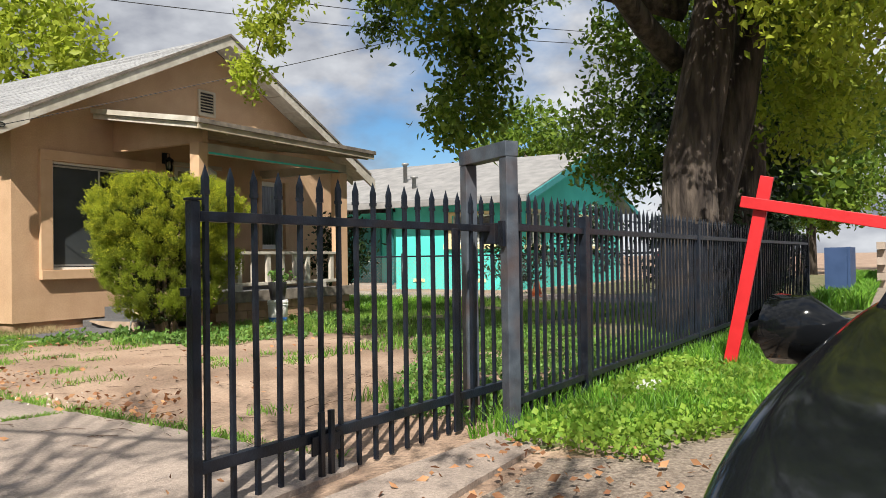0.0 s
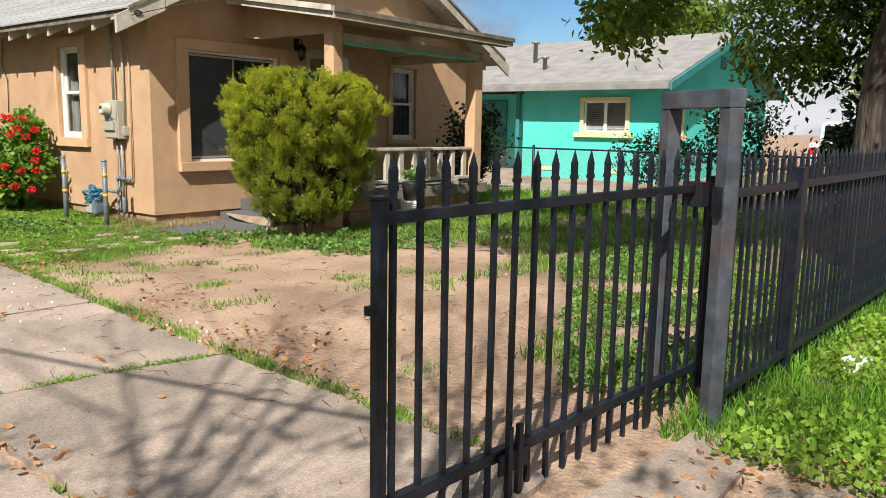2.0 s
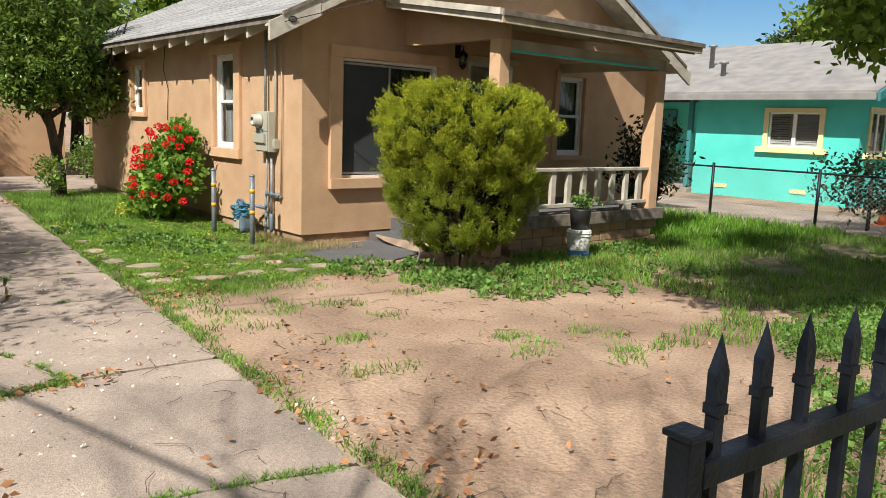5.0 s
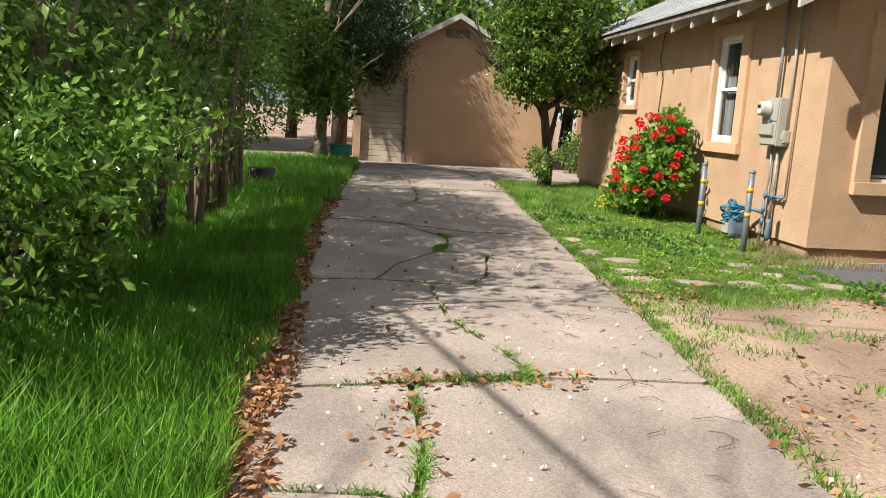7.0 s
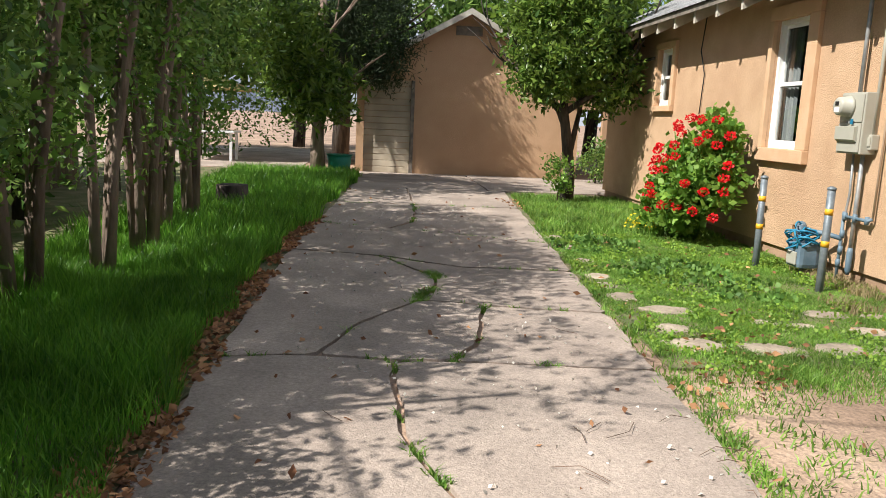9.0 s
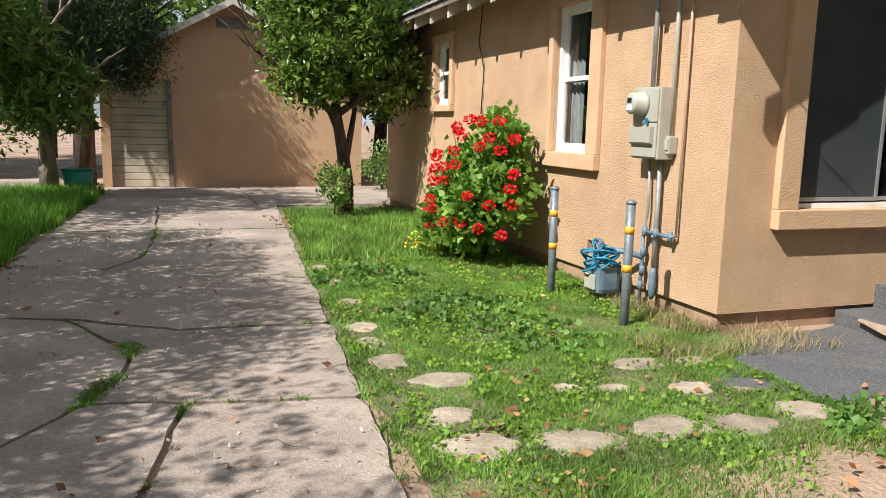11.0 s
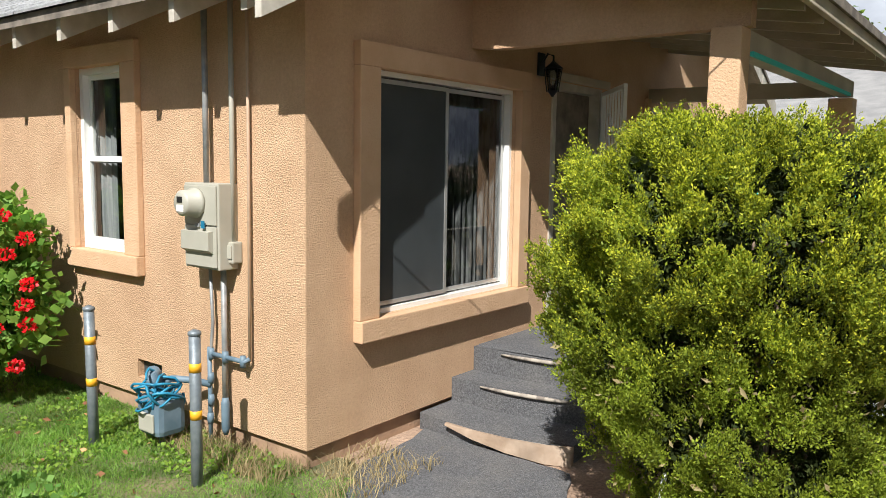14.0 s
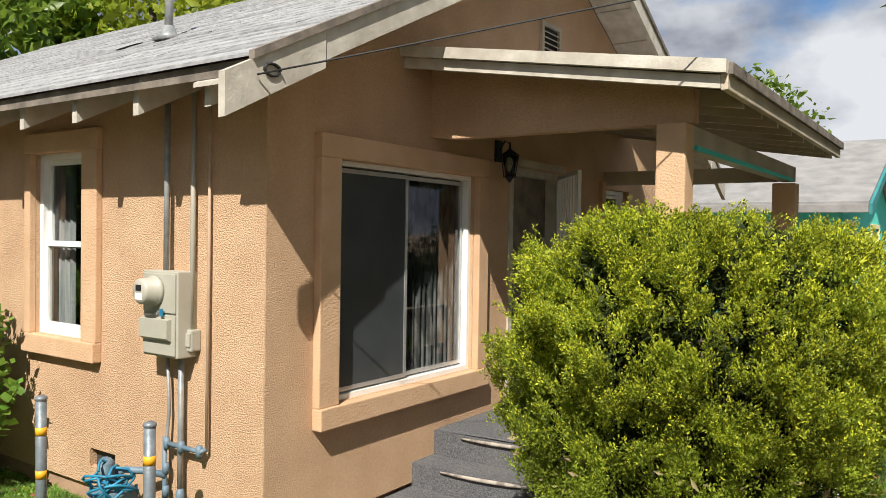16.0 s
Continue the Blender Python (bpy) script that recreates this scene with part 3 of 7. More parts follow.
drive_slab([(-2.1, 8.4), (1.2, 8.4), (1.2, 12.15), (-2.1, 12.15)])

# ---- house ----
house = empty("house", "peach stucco bungalow with grey shingle gable roof", "house")
HW, HD, FZ = 7.1, 8.3, 0.14
RZ = lambda x: 2.90 + 0.5 * x if x < 3.55 else 2.90 + 0.5 * (7.1 - x)
FW = (0.56, 2.17, 0.85, 2.375)      # front sliding window
DR = (2.72, 3.62, 0.47, 2.50)      # door
PW = (4.72, 5.36, 1.15, 2.42)      # porch window
SW = (1.79, 2.47, 1.14, 2.46)      # side window
SW2 = (5.30, 5.86, 1.62, 2.44)     # rear side window
VT = (1.44, 1.74, 0.27, 0.40)      # crawl vent
front = part("front_wall", wall_bm(0, HW, FZ, 2.9, [FW, DR, PW], 0, 0.16, "x"), STUCCO, house)
part("gable", slab_xz([(0, 2.9), (HW, 2.9), (3.55, 4.64)], 0.0, 0.16), STUCCO, house)
part("side_wall", wall_bm(0.16, HD, FZ, 2.9, [SW, SW2, VT, (5.1, 5.4, 0.27, 0.40)], 0, 0.16, "y"), STUCCO, house)
part("far_wall", box(HW - 0.16, HW, 0.16, HD, FZ, 2.9), STUCCO, house)
part("rear_wall", box(0.16, HW - 0.16, HD - 0.16, HD, FZ, 2.9), STUCCO, house)
part("rear_gable", slab_xz([(0, 2.9), (HW, 2.9), (3.55, 4.64)], HD - 0.16, HD), STUCCO, house)
bm = box(0.035, HW - 0.05, 0.035, 0.2, -0.1, FZ)
add_box(bm, 0.035, 0.2, 0.2, HD - 0.05, -0.1, FZ)
part("foundation", bm, FOUND, house)
# plain inner box in the gloom colour, so the windows look dark
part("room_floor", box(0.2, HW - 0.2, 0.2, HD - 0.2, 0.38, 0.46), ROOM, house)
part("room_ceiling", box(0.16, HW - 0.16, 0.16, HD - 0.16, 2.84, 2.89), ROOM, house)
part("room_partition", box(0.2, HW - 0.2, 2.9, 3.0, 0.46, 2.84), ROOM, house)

# roof
for sgn in (1, -1):
    prof = [(-0.48, RZ(-0.48) + 0.02), (3.55, RZ(3.55) + 0.02), (3.55, RZ(3.55) + 0.11), (-0.48, RZ(-0.48) + 0.09)]
    if sgn < 0:
        prof = [(7.1 - x, z) for x, z in prof]
    part("roof_slope", slab_xz(prof, -0.40, HD + 0.45), DARK_WOOD, house)


def shingle_course(parent, sgn):
    """Courses of shingles on a slope, laid from eave to ridge."""
    for r in range(30):
        x0 = -0.51 + r * 0.148
        x1 = x0 + 0.17
        if x1 > 3.6:
            break
        X = [(x if sgn > 0 else 7.1 - x) for x in (x0, x1)]
        z0, z1 = RZ(x0) + 0.125, RZ(x1) + 0.118
        y, yend = -0.43 - (0.45 if r % 2 else 0.0), HD + 0.48
        rest = []
        while y < yend:
            a, b = max(y, -0.43), min(y + 0.894, yend)
            y += 0.9
            if b - a < 0.05:
                continue
            lift = random.uniform(0.0, 0.009)
            vs = [(X[0], a, z0 + lift), (X[0], b, z0 + lift * 0.6), (X[1], b, z1), (X[1], a, z1), (X[0], a, z0 - 0.018), (X[0], b, z0 - 0.018)]
            fs = [(0, 1, 2, 3), (4, 5, 1, 0), (4, 0, 3), (5, 2, 1)]
            if sgn > 0:
                raw("shingle", vs, fs, SHINGLE, parent)
            else:
                rest.append((vs, fs))
        if rest:
            verts = [v for vs, _ in rest for v in vs]
            faces = [tuple(i + 6 * k for i in f) for k, (_, fs) in enumerate(rest) for f in fs]
            raw("shingle_course", verts, faces, SHINGLE, parent)


# rafter tails, fascia and barge boards
for k in range(14):
    y = -0.05 + k * 0.62
    o = [(-0.43, RZ(-0.43) - 0.13), (-0.43, RZ(-0.43) + 0.015), (0.0, RZ(0.0) + 0.015), (0.0, RZ(0) - 0.13)]
    part("rafter_tail", slab_xz(o, y, y + 0.05), WHITE_WOOD, house)
for k in range(14):
    y = -0.05 + k * 0.62
    o = [(7.53, RZ(7.53) - 0.13), (7.53, RZ(7.53) + 0.015), (7.1, RZ(7.1) + 0.015), (7.1, RZ(7.1) - 0.13)]
    part("rafter_tail", slab_xz(o, y, y + 0.05), WHITE_WOOD, house)
for s in (0, 1):
    f = (lambda x: x) if s == 0 else (lambda x: 7.1 - x)
    o = [(f(-0.68), RZ(-0.68) - 0.12), (f(-0.02), RZ(-0.02) - 0.11), (f(-0.02), RZ(-0.02) + 0.09), (f(-0.68), RZ(-0.68) + 0.09)]
    part("barge_end", slab_xz(o, -0.46, -0.415), WHITE_WOOD, house)
    o = [(f(-0.01), RZ(-0.01) - 0.07), (f(3.55), RZ(3.55) - 0.07), (f(3.55), RZ(3.55) + 0.09), (f(-0.01), RZ(-0.01) + 0.09)]
    part("barge_board", slab_xz(o, -0.455, -0.41), WHITE_WOOD, house)
    o = [(f(-0.52), RZ(-0.52) + 0.092), (f(3.55), RZ(3.55) + 0.092), (f(3.55), RZ(3.55) + 0.135), (f(-0.52), RZ(-0.52) + 0.135)]
    part("drip_board", slab_xz(o, -0.475, -0.435), DARK_WOOD, house)
    for j in range(9):   # soffit boards under the rake
        x0 = -0.5 + j * 0.45
        o = [(f(x0), RZ(x0) - 0.008), (f(x0 + 0.437), RZ(x0 + 0.437) - 0.008), (f(x0 + 0.437), RZ(x0 + 0.437) + 0.016), (f(x0), RZ(x0) + 0.016)]
        part("soffit_board", slab_xz(o, -0.41, 0.0), WHITE_WOOD, house)

# gable vent
gv = part("gable_vent", frame_bm(3.23, 3.61, 3.42, 3.86, 0.04, -0.03, 0.01, "x"), BEIGE_WOOD, house)
# black sheet on the solid wall replaces the shaded hollow behind the slats
part("vent_shade_sheet", box(3.27, 3.57, -0.006, -0.002, 3.46, 3.82), RUBBER, gv)
for k in range(7):
    z = 3.475 + k * 0.05
    part("slat", box(3.27, 3.57, -0.022, 0.022, -0.004, 0.004, 0, pose(0, -0.018, z, 35)), BEIGE_WOOD, gv)


def pane(a0, a1, t, z0, z1, axis):
    bm = bmesh.new()
    ps = ((a0, z0), (a1, z0), (a1, z1), (a0, z1)) if axis == "x" else ((a1, z0), (a0, z0), (a0, z1), (a1, z1))
    bm.faces.new([bm.verts.new((a, t, z) if axis == "x" else (t, a, z)) for a, z in ps])
    return bm


def window(name, hole, axis, style, trim=0.16, out=0.05, drawn=(0.0, 0.0)):
    """A window with stucco trim round it, frame, panes and what hangs behind."""
    a0, a1, z0, z1 = hole
    near, far = trim if isinstance(trim, tuple) else (trim, trim)
    trim = max(near, far)
    e = new(name)
    e.parent = house
    ax = axis

    def bx(p0, p1, t0, t1, q0, q1, bev=0.0):
        return box(p0, p1, t0, t1, q0, q1, bev) if ax == "x" else box(t0, t1, p0, p1, q0, q1, bev)
    if trim:
        bm = bmesh.new()
        tw = trim
        for (p0, p1, q0, q1, d) in ((a0 - near, a1 + far, z1, z1 + tw * 0.8, out), (a0 - near, a1 + far, z0 - tw * 0.75, z0, out + 0.02), (a0 - near, a0, z0, z1, out), (a1, a1 + far, z0, z1, out)):
            if ax == "x":
                add_box(bm, p0, p1, -d, 0.0, q0, q1, 0.008)
            else:
                add_box(bm, -d, 0.0, p0, p1, q0, q1, 0.008)
        part("trim", bm, STUCCO_TRIM, e)
    fm = frame_bm(a0, a1, z0, z1, 0.032 if style == "slider" else 0.045, 0.03, 0.11, ax)
    part("window_frame", fm, VINYL if style != "dark" else WHITE_WOOD, e)
    if style == "slider":
        xm = a0 + (a1 - a0) * 0.49
        part("sash", frame_bm(a0 + 0.045, xm + 0.03, z0 + 0.045, z1 - 0.045, 0.028, 0.05, 0.075, ax), ALU, e)
        part("sash", frame_bm(xm - 0.005, a1 - 0.045, z0 + 0.045, z1 - 0.045, 0.028, 0.08, 0.10, ax), ALU, e)
        part("insect_screen", bx(a0 + 0.06, xm + 0.01, 0.056, 0.060, z0 + 0.06, z1 - 0.06), SCREEN, e)
        g = part("pane", pane(xm + 0.02, a1 - 0.06, 0.09, z0 + 0.06, z1 - 0.06, ax), GLASS, e)
        g.visible_shadow = False
        bm = bmesh.new()
        n = 60
        pv = []
        for i in range(n + 1):
            x = xm + (a1 - xm) * i / n
            y = 0.145 + 0.02 * math.sin(i * 1.15) + 0.01 * math.sin(i * 2.9)
            pv.append((bm.verts.new((x, y, z0 + 0.0)), bm.verts.new((x, y, z1))))
        for p, q in zip(pv, pv[1:]):
            fc = bm.faces.new((p[0], q[0], q[1], p[1]))
            fc.smooth = True
        part("curtain", bm, CURTAIN_DARK, e)
    else:
        zm = z0 + (z1 - z0) * 0.5
        part("sash", frame_bm(a0 + 0.045, a1 - 0.045, zm - 0.025, z1 - 0.045, 0.035, 0.075, 0.10, ax), VINYL, e)
        part("sash", frame_bm(a0 + 0.045, a1 - 0.045, z0 + 0.045, zm + 0.025, 0.04, 0.045, 0.074, ax), VINYL, e)
        for (q0, q1, t) in ((zm, z1 - 0.07, 0.088), (z0 + 0.08, zm, 0.06)):
            g = part("pane", pane(a0 + 0.075, a1 - 0.075, t, q0, q1, ax), GLASS, e)
            g.visible_shadow = False
        bm = bmesh.new()
        pv = []
        n = 40
        for i in range(n + 1):
            u = a0 + (a1 - a0) * i / n
            if drawn[0] < i / n < drawn[1] or drawn[1] <= drawn[0] == 0.0:
                continue
            y = 0.14 + 0.012 * math.sin(i * 1.4)
            pv.append((i, (u, y)))
        for (i, p), (j, q) in zip(pv, pv[1:]):
            if j == i + 1:
                vs = [(p[0], p[1], z0), (q[0], q[1], z0), (q[0], q[1], z1), (p[0], p[1], z1)]
                bm.faces.new([bm.verts.new(w if ax == "x" else (w[1], w[0], w[2])) for w in vs])
        if drawn[1]:
            part("curtain", bm, CURTAIN, e)
        else:
            bm.free()
    return e


window("front_window", FW, "x", "slider", (0.18, 0.14), 0.06)
window("porch_window", PW, "x", "hung", 0.10, 0.04, (0.0, 0.12))
window("side_window", SW, "y", "hung", (0.18, 0.08), 0.05, (0.47, 0.53))
window("rear_side_window", SW2, "y", "hung", 0.11, 0.05, (0.0, 0.0))
for vy in (1.44, 5.1):
    v = new("crawl_vent")
    v.parent = house
    part("vent_mesh", box(0.05, 0.055, vy, vy + 0.3, 0.27, 0.40), SCREEN, v)

# front door with iron security door standing ajar
door = new("front_door")
door.parent = house
part("door_frame", frame_bm(DR[0], DR[1], DR[2] - 0.06, DR[3], 0.06, -0.015, 0.12, "x"), WHITE_WOOD, door)
part("door_leaf", box(DR[0] + 0.06, DR[1] - 0.06, 0.085, 0.125, DR[2], DR[3] - 0.06), DARK_WOOD, door)
part("lintel_board", box(DR[0] - 0.05, DR[1] + 0.12, -0.04, -0.001, DR[3] + 0.01, DR[3] + 0.08, 0.01), BEIGE_WOOD, door)
sd = empty("security_door", "white iron security screen door standing ajar", "door", at=pose(3.60, -0.03, 0.5, 0, 0, 180 + 38))
bm = frame_bm(0.0, 0.86, 0.0, 1.97, 0.035, -0.015, 0.015, "x")
part("door_frame", bm, WHITE_P, sd)
for k in range(7):
    part("bar", box(0.11 + k * 0.105, 0.125 + k * 0.105, -0.008, 0.008, 0.035, 1.94), WHITE_P, sd)
for k in range(3):
    ring = [(0.29 + 0.21 * (k % 2) + 0.07 * math.cos(a * math.pi / 10), 0.0, 1.3 + 0.2 * k + 0.07 * math.sin(a * math.pi / 10)) for a in range(21)]
    part("scroll", tube(ring, 0.007, 5), WHITE_P, sd)
part("lock_box", box(0.03, 0.13, -0.03, 0.03, 0.98, 1.15, 0.008), BLACK_P, sd)

# house number
plate = empty("house_number", "small dark house numerals fixed to the wall", "house number")
for k in range(3):
    part("numeral", box(4.02 + k * 0.07, 4.05 + k * 0.07, -0.012, -0.001, 2.03, 2.12, 0.004), DARK_WOOD, plate)

# wall lantern
lan = empty("wall_lantern", "black iron wall lantern beside the front door", "lantern", at=pose(2.52, 0, 2.38))
part("back_plate", box(-0.05, 0.05, -0.02, 0.0, 0.14, 0.32, 0.006), IRON, lan)
part("arm", tube([(0, -0.02, 0.24), (0, -0.07, 0.31), (0, -0.12, 0.29), (0, -0.12, 0.25)], 0.009, 6), IRON, lan)
bm = bmesh.new()
add_tube(bm, [(0, -0.12, 0.25), (0, -0.12, 0.23), (0, -0.12, 0.19)], [0.01, 0.03, 0.085], 6)
part("cap", bm, IRON, lan)
bm = bmesh.new()
add_tube(bm, [(0, -0.12, 0.185), (0, -0.12, 0.02)], [0.066, 0.042], 6)
g = part("lantern_glass", bm, GLASS, lan)
for k in range(6):
    a = k * math.pi / 3
    part("lantern_bar", tube([(0.07 * math.cos(a), -0.12 + 0.07 * math.sin(a), 0.19), (0.045 * math.cos(a), -0.12 + 0.045 * math.sin(a), 0.01)], 0.005, 5), IRON, lan)
part("base", tube([(0, -0.12, 0.02), (0, -0.12, 0.0), (0, -0.12, -0.03)], [0.05, 0.03, 0.008], 6), IRON, lan)

# ---- porch ----
porch = empty("porch", "covered front porch with stucco posts and low sloping roof", "porch")
PX0, PX1, PYF = 1.30, 5.30, -2.14
part("deck", box(1.72, 4.9, -1.95, -0.002, 0.36, 0.47, 0.012), ASPHALT, porch)
part("deck_edge", box(1.72, 4.93, -1.99, -1.952, 0.33, 0.49, 0.006), DARK_WOOD, porch)
for k in range(3):
    for j in range(8):
        x0 = 1.8 + j * 0.39 - (0.195 if k % 2 else 0)
        part("block", box(max(1.76, x0), min(4.85, x0 + 0.378), -1.93 + random.uniform(0, .008), -1.80, -0.04 + k * 0.125, 0.078 + k * 0.125, 0.006), FOUND, porch)
part("post", box(1.53, 1.70, -1.87, -1.69, 0.0, 2.60, 0.012), STUCCO_TRIM, porch)
part("post", box(4.66, 4.86, -1.90, -1.70, 0.47, 2.44, 0.012), STUCCO_TRIM, porch)
rz = lambda y: 3.14 + 0.16 * y
o = [(0.0, 2.62), (-0.22, 2.60), (-1.9, 2.60), (-1.9, rz(-1.9) - 0.03), (0.0, rz(0) - 0.03)]
part("end_panel", slab_yz(o, 1.575, 1.675), STUCCO, porch)
o = [(0.0, rz(0)), (PYF, rz(PYF)), (PYF, rz(PYF) + 0.035), (0.0, rz(0) + 0.035)]
part("roof_deck", slab_yz(o, PX0 - 0.02, PX1), DARK_WOOD, porch)
o = [(0.0, rz(0) + 0.037), (PYF - 0.03, rz(PYF) + 0.032), (PYF - 0.03, rz(PYF) + 0.05), (0.0, rz(0) + 0.055)]
part("roofing", slab_yz(o, PX0 - 0.05, PX1 + 0.03), SHINGLE_FAR, porch)
o = [(0.0, rz(0) - 0.075), (PYF, rz(PYF) - 0.075), (PYF, rz(PYF) - 0.004), (0.0, rz(0) - 0.004)]
part("lower_fascia", slab_yz(o, PX0 - 0.06, PX0 - 0.021), WHITE_WOOD, porch)
o = [(0.0, rz(0) - 0.002), (PYF - 0.04, rz(PYF) - 0.002), (PYF - 0.04, rz(PYF) + 0.07), (0.0, rz(0) + 0.07)]
part("upper_fascia", slab_yz(o, PX0 - 0.105, PX0 - 0.052), WHITE_WOOD, porch)
part("front_fascia", box(PX0 - 0.06, PX1, PYF - 0.04, PYF - 0.002, rz(PYF) - 0.085, rz(PYF) + 0.03, 0.005), BEIGE_WOOD, porch)
part("drip_edge", box(PX0 - 0.06, PX1 + 0.03, PYF - 0.065, PYF - 0.042, rz(PYF) - 0.005, rz(PYF) + 0.06, 0.004), DARK_WOOD, porch)
part("beam", box(1.71, 4.9, -1.86, -1.74, 2.46, 2.60, 0.006), BEIGE_WOOD, porch)
part("beam_strip", box(1.72, 4.64, -1.885, -1.862, 2.452, 2.478), AQUA, porch, "faded aqua strip")
for k in range(8):
    x = 1.80 + k * 0.48
    o = [(-0.01, rz(-0.01) - 0.12), (PYF + 0.02, rz(PYF) - 0.10), (PYF + 0.02, rz(PYF) - 0.004), (-0.01, rz(-0.01) - 0.004)]
    part("rafter", slab_yz(o, x, x + 0.045), BEIGE_WOOD, porch)
part("far_beam", box(4.72, 4.82, -1.73, 0.0, 2.46, 2.60), BEIGE_WOOD, porch)
# railing
rail = empty("porch_railing", "white wooden porch railing with broad weathered balusters", "railing")
part("top_rail", box(1.9, 4.66, -1.87, -1.76, 1.03, 1.075, 0.008), WHITE_WOOD, rail)
part("bottom_rail", box(1.9, 4.66, -1.86, -1.79, 0.56, 0.61, 0.006), WHITE_WOOD, rail)
for k in range(9):
    x = 2.0 + k * 0.31
    part("baluster", box(x - 0.045, x + 0.045, -1.85, -1.80, 0.61, 1.03, 0.006), WHITE_WOOD, rail)
for x in (2.25, 3.2, 4.2):
    part("foot", box(x - 0.08, x + 0.08, -1.88, -1.78, 0.47, 0.56, 0.006), WHITE_WOOD, rail)

# ---- steps ----
KICK = mat("bare_worn_wood", (0.31, 0.22, 0.15), (0.43, 0.325, 0.24), 9, 0.85, 0.3, 40, stain=(0.2, 0.15, 0.11), sscale=4)
NOSING = mat("scuffed_nosing_wood", (0.20, 0.17, 0.145), (0.42, 0.37, 0.31), 14, 0.9, 0.4, 50, spread=(0.42, 0.58))
steps = empty("front_steps", "grey grip-painted steps with worn wooden nosings", "steps")


def tread(x0, x1, z0, z1, y0, bow):
    o = [(x1, -0.002), (x0, -0.002)]
    for k in range(9):
        u = k / 8
        o.append((x0 - bow * math.sin(u * math.pi) + 0.10 * u, -0.002 + (y0 + 0.002) * u))
    o.append((x1, y0))
    bm = prism(o, z0, z1)
    return bm, o


for i, (x0, z0, z1, y0, bow) in enumerate(((1.04, 0.0, 0.115, -1.12, 0.10), (1.40, 0.115, 0.285, -1.05, 0.05), (1.67, 0.285, 0.462, -1.02, 0.05))):
    bm, o = tread(x0, 1.718, z0, z1, y0, bow)
    part("step", bm, ASPHALT, steps)
    pts = [(p[0] - 0.012, p[1], z1 - 0.018) for p in o[4:10]]
    part("nosing", tube(pts, [0.006, 0.012, 0.014, 0.015, 0.014, 0.008], 6), NOSING, steps, "worn pale wooden nosing")
kick = [(0.97, -0.28, 0.108), (0.955, -0.5, 0.07), (0.97, -0.75, 0.035), (1.02, -1.0, 0.01), (1.10, -1.14, 0.0)]
bm = bmesh.new()
for (p, q) in zip(kick, kick[1:]):
    vs = [bm.verts.new(w) for w in ((p[0] - 0.022, p[1], p[2]), (q[0] - 0.022, q[1], q[2]), (q[0] - 0.012, q[1], 0.122), (p[0] - 0.012, p[1], 0.122), (p[0] + 0.01, p[1], p[2]), (q[0] + 0.01, q[1], q[2]), (q[0] + 0.01, q[1], 0.122), (p[0] + 0.01, p[1], 0.122))]
    for f in ((0, 1, 2, 3), (3, 2, 6, 7), (4, 7, 6, 5), (0, 4, 5, 1)):
        bm.faces.new([vs[i] for i in f])
bmesh.ops.recalc_face_normals(bm, faces=bm.faces[:])
part("kick_board", bm, KICK, steps, "bowed bare wooden kick board")
tagged(part("asphalt_pad", prism(wobble([(-0.1, -0.4), (0.25, -0.18), (1.02, -0.06), (0.95, -1.2), (0.3, -1.5), (-0.25, -1.3), (-0.75, -0.9)], 0.1, 0.04), -0.05, 0.02), ASPHALT), "rough dark asphalt pad before the steps", "pad", kind="structure")

# ---- side wall services ----
mb = empty("electric_meter_box", "beige-grey electric meter box with round glass meter", "meter box")
part("body", box(-0.14, -0.001, 0.595, 0.935, 1.15, 1.67, 0.008), METER_GREY, mb)
part("upper_cover", box(-0.152, -0.141, 0.61, 0.92, 1.42, 1.655, 0.004), METER_GREY, mb)
part("lower_cover", box(-0.152, -0.141, 0.61, 0.92, 1.165, 1.41, 0.004), METER_GREY, mb)
o = [(-0.153, 1.25), (-0.185, 1.27), (-0.185, 1.38), (-0.153, 1.385)]
bm = prism(o, 0.64, 0.915)
bmesh.ops.transform(bm, matrix=Matrix(((1, 0, 0, 0), (0, 0, 1, 0), (0, 1, 0, 0), (0, 0, 0, 1))), verts=bm.verts[:])
bmesh.ops.recalc_face_normals(bm, faces=bm.faces[:])
part("flap", bm, METER_GREY, mb)
mt = part("meter", tube([(-0.15, 0.80, 1.55), (-0.175, 0.80, 1.55), (-0.18, 0.80, 1.55), (-0.25, 0.80, 1.55), (-0.265, 0.80, 1.55)], [0.092, 0.092, 0.08, 0.078, 0.06], 24), METER_GREY, mb, "round grey electricity meter")
part("display", box(-0.270, -0.262, 0.775, 0.825, 1.555, 1.59, 0.002), BLACK_P, mt)
part("dial_plate", box(-0.268, -0.262, 0.765, 0.835, 1.50, 1.54, 0.002), VINYL, mt)
part("clamp", box(-0.165, -0.15, 0.76, 0.80, 1.405, 1.43, 0.003), GALV, mb)
part("seal_tag", box(-0.172, -0.165, 0.70, 0.73, 1.40, 1.445, 0, pose(0, 0, 0)), BLUE_ROPE, mb)


def pipe(name, pts, r, material, label):
    return tagged(part(name, tube(pts, r, 10), material), label, "pipe")


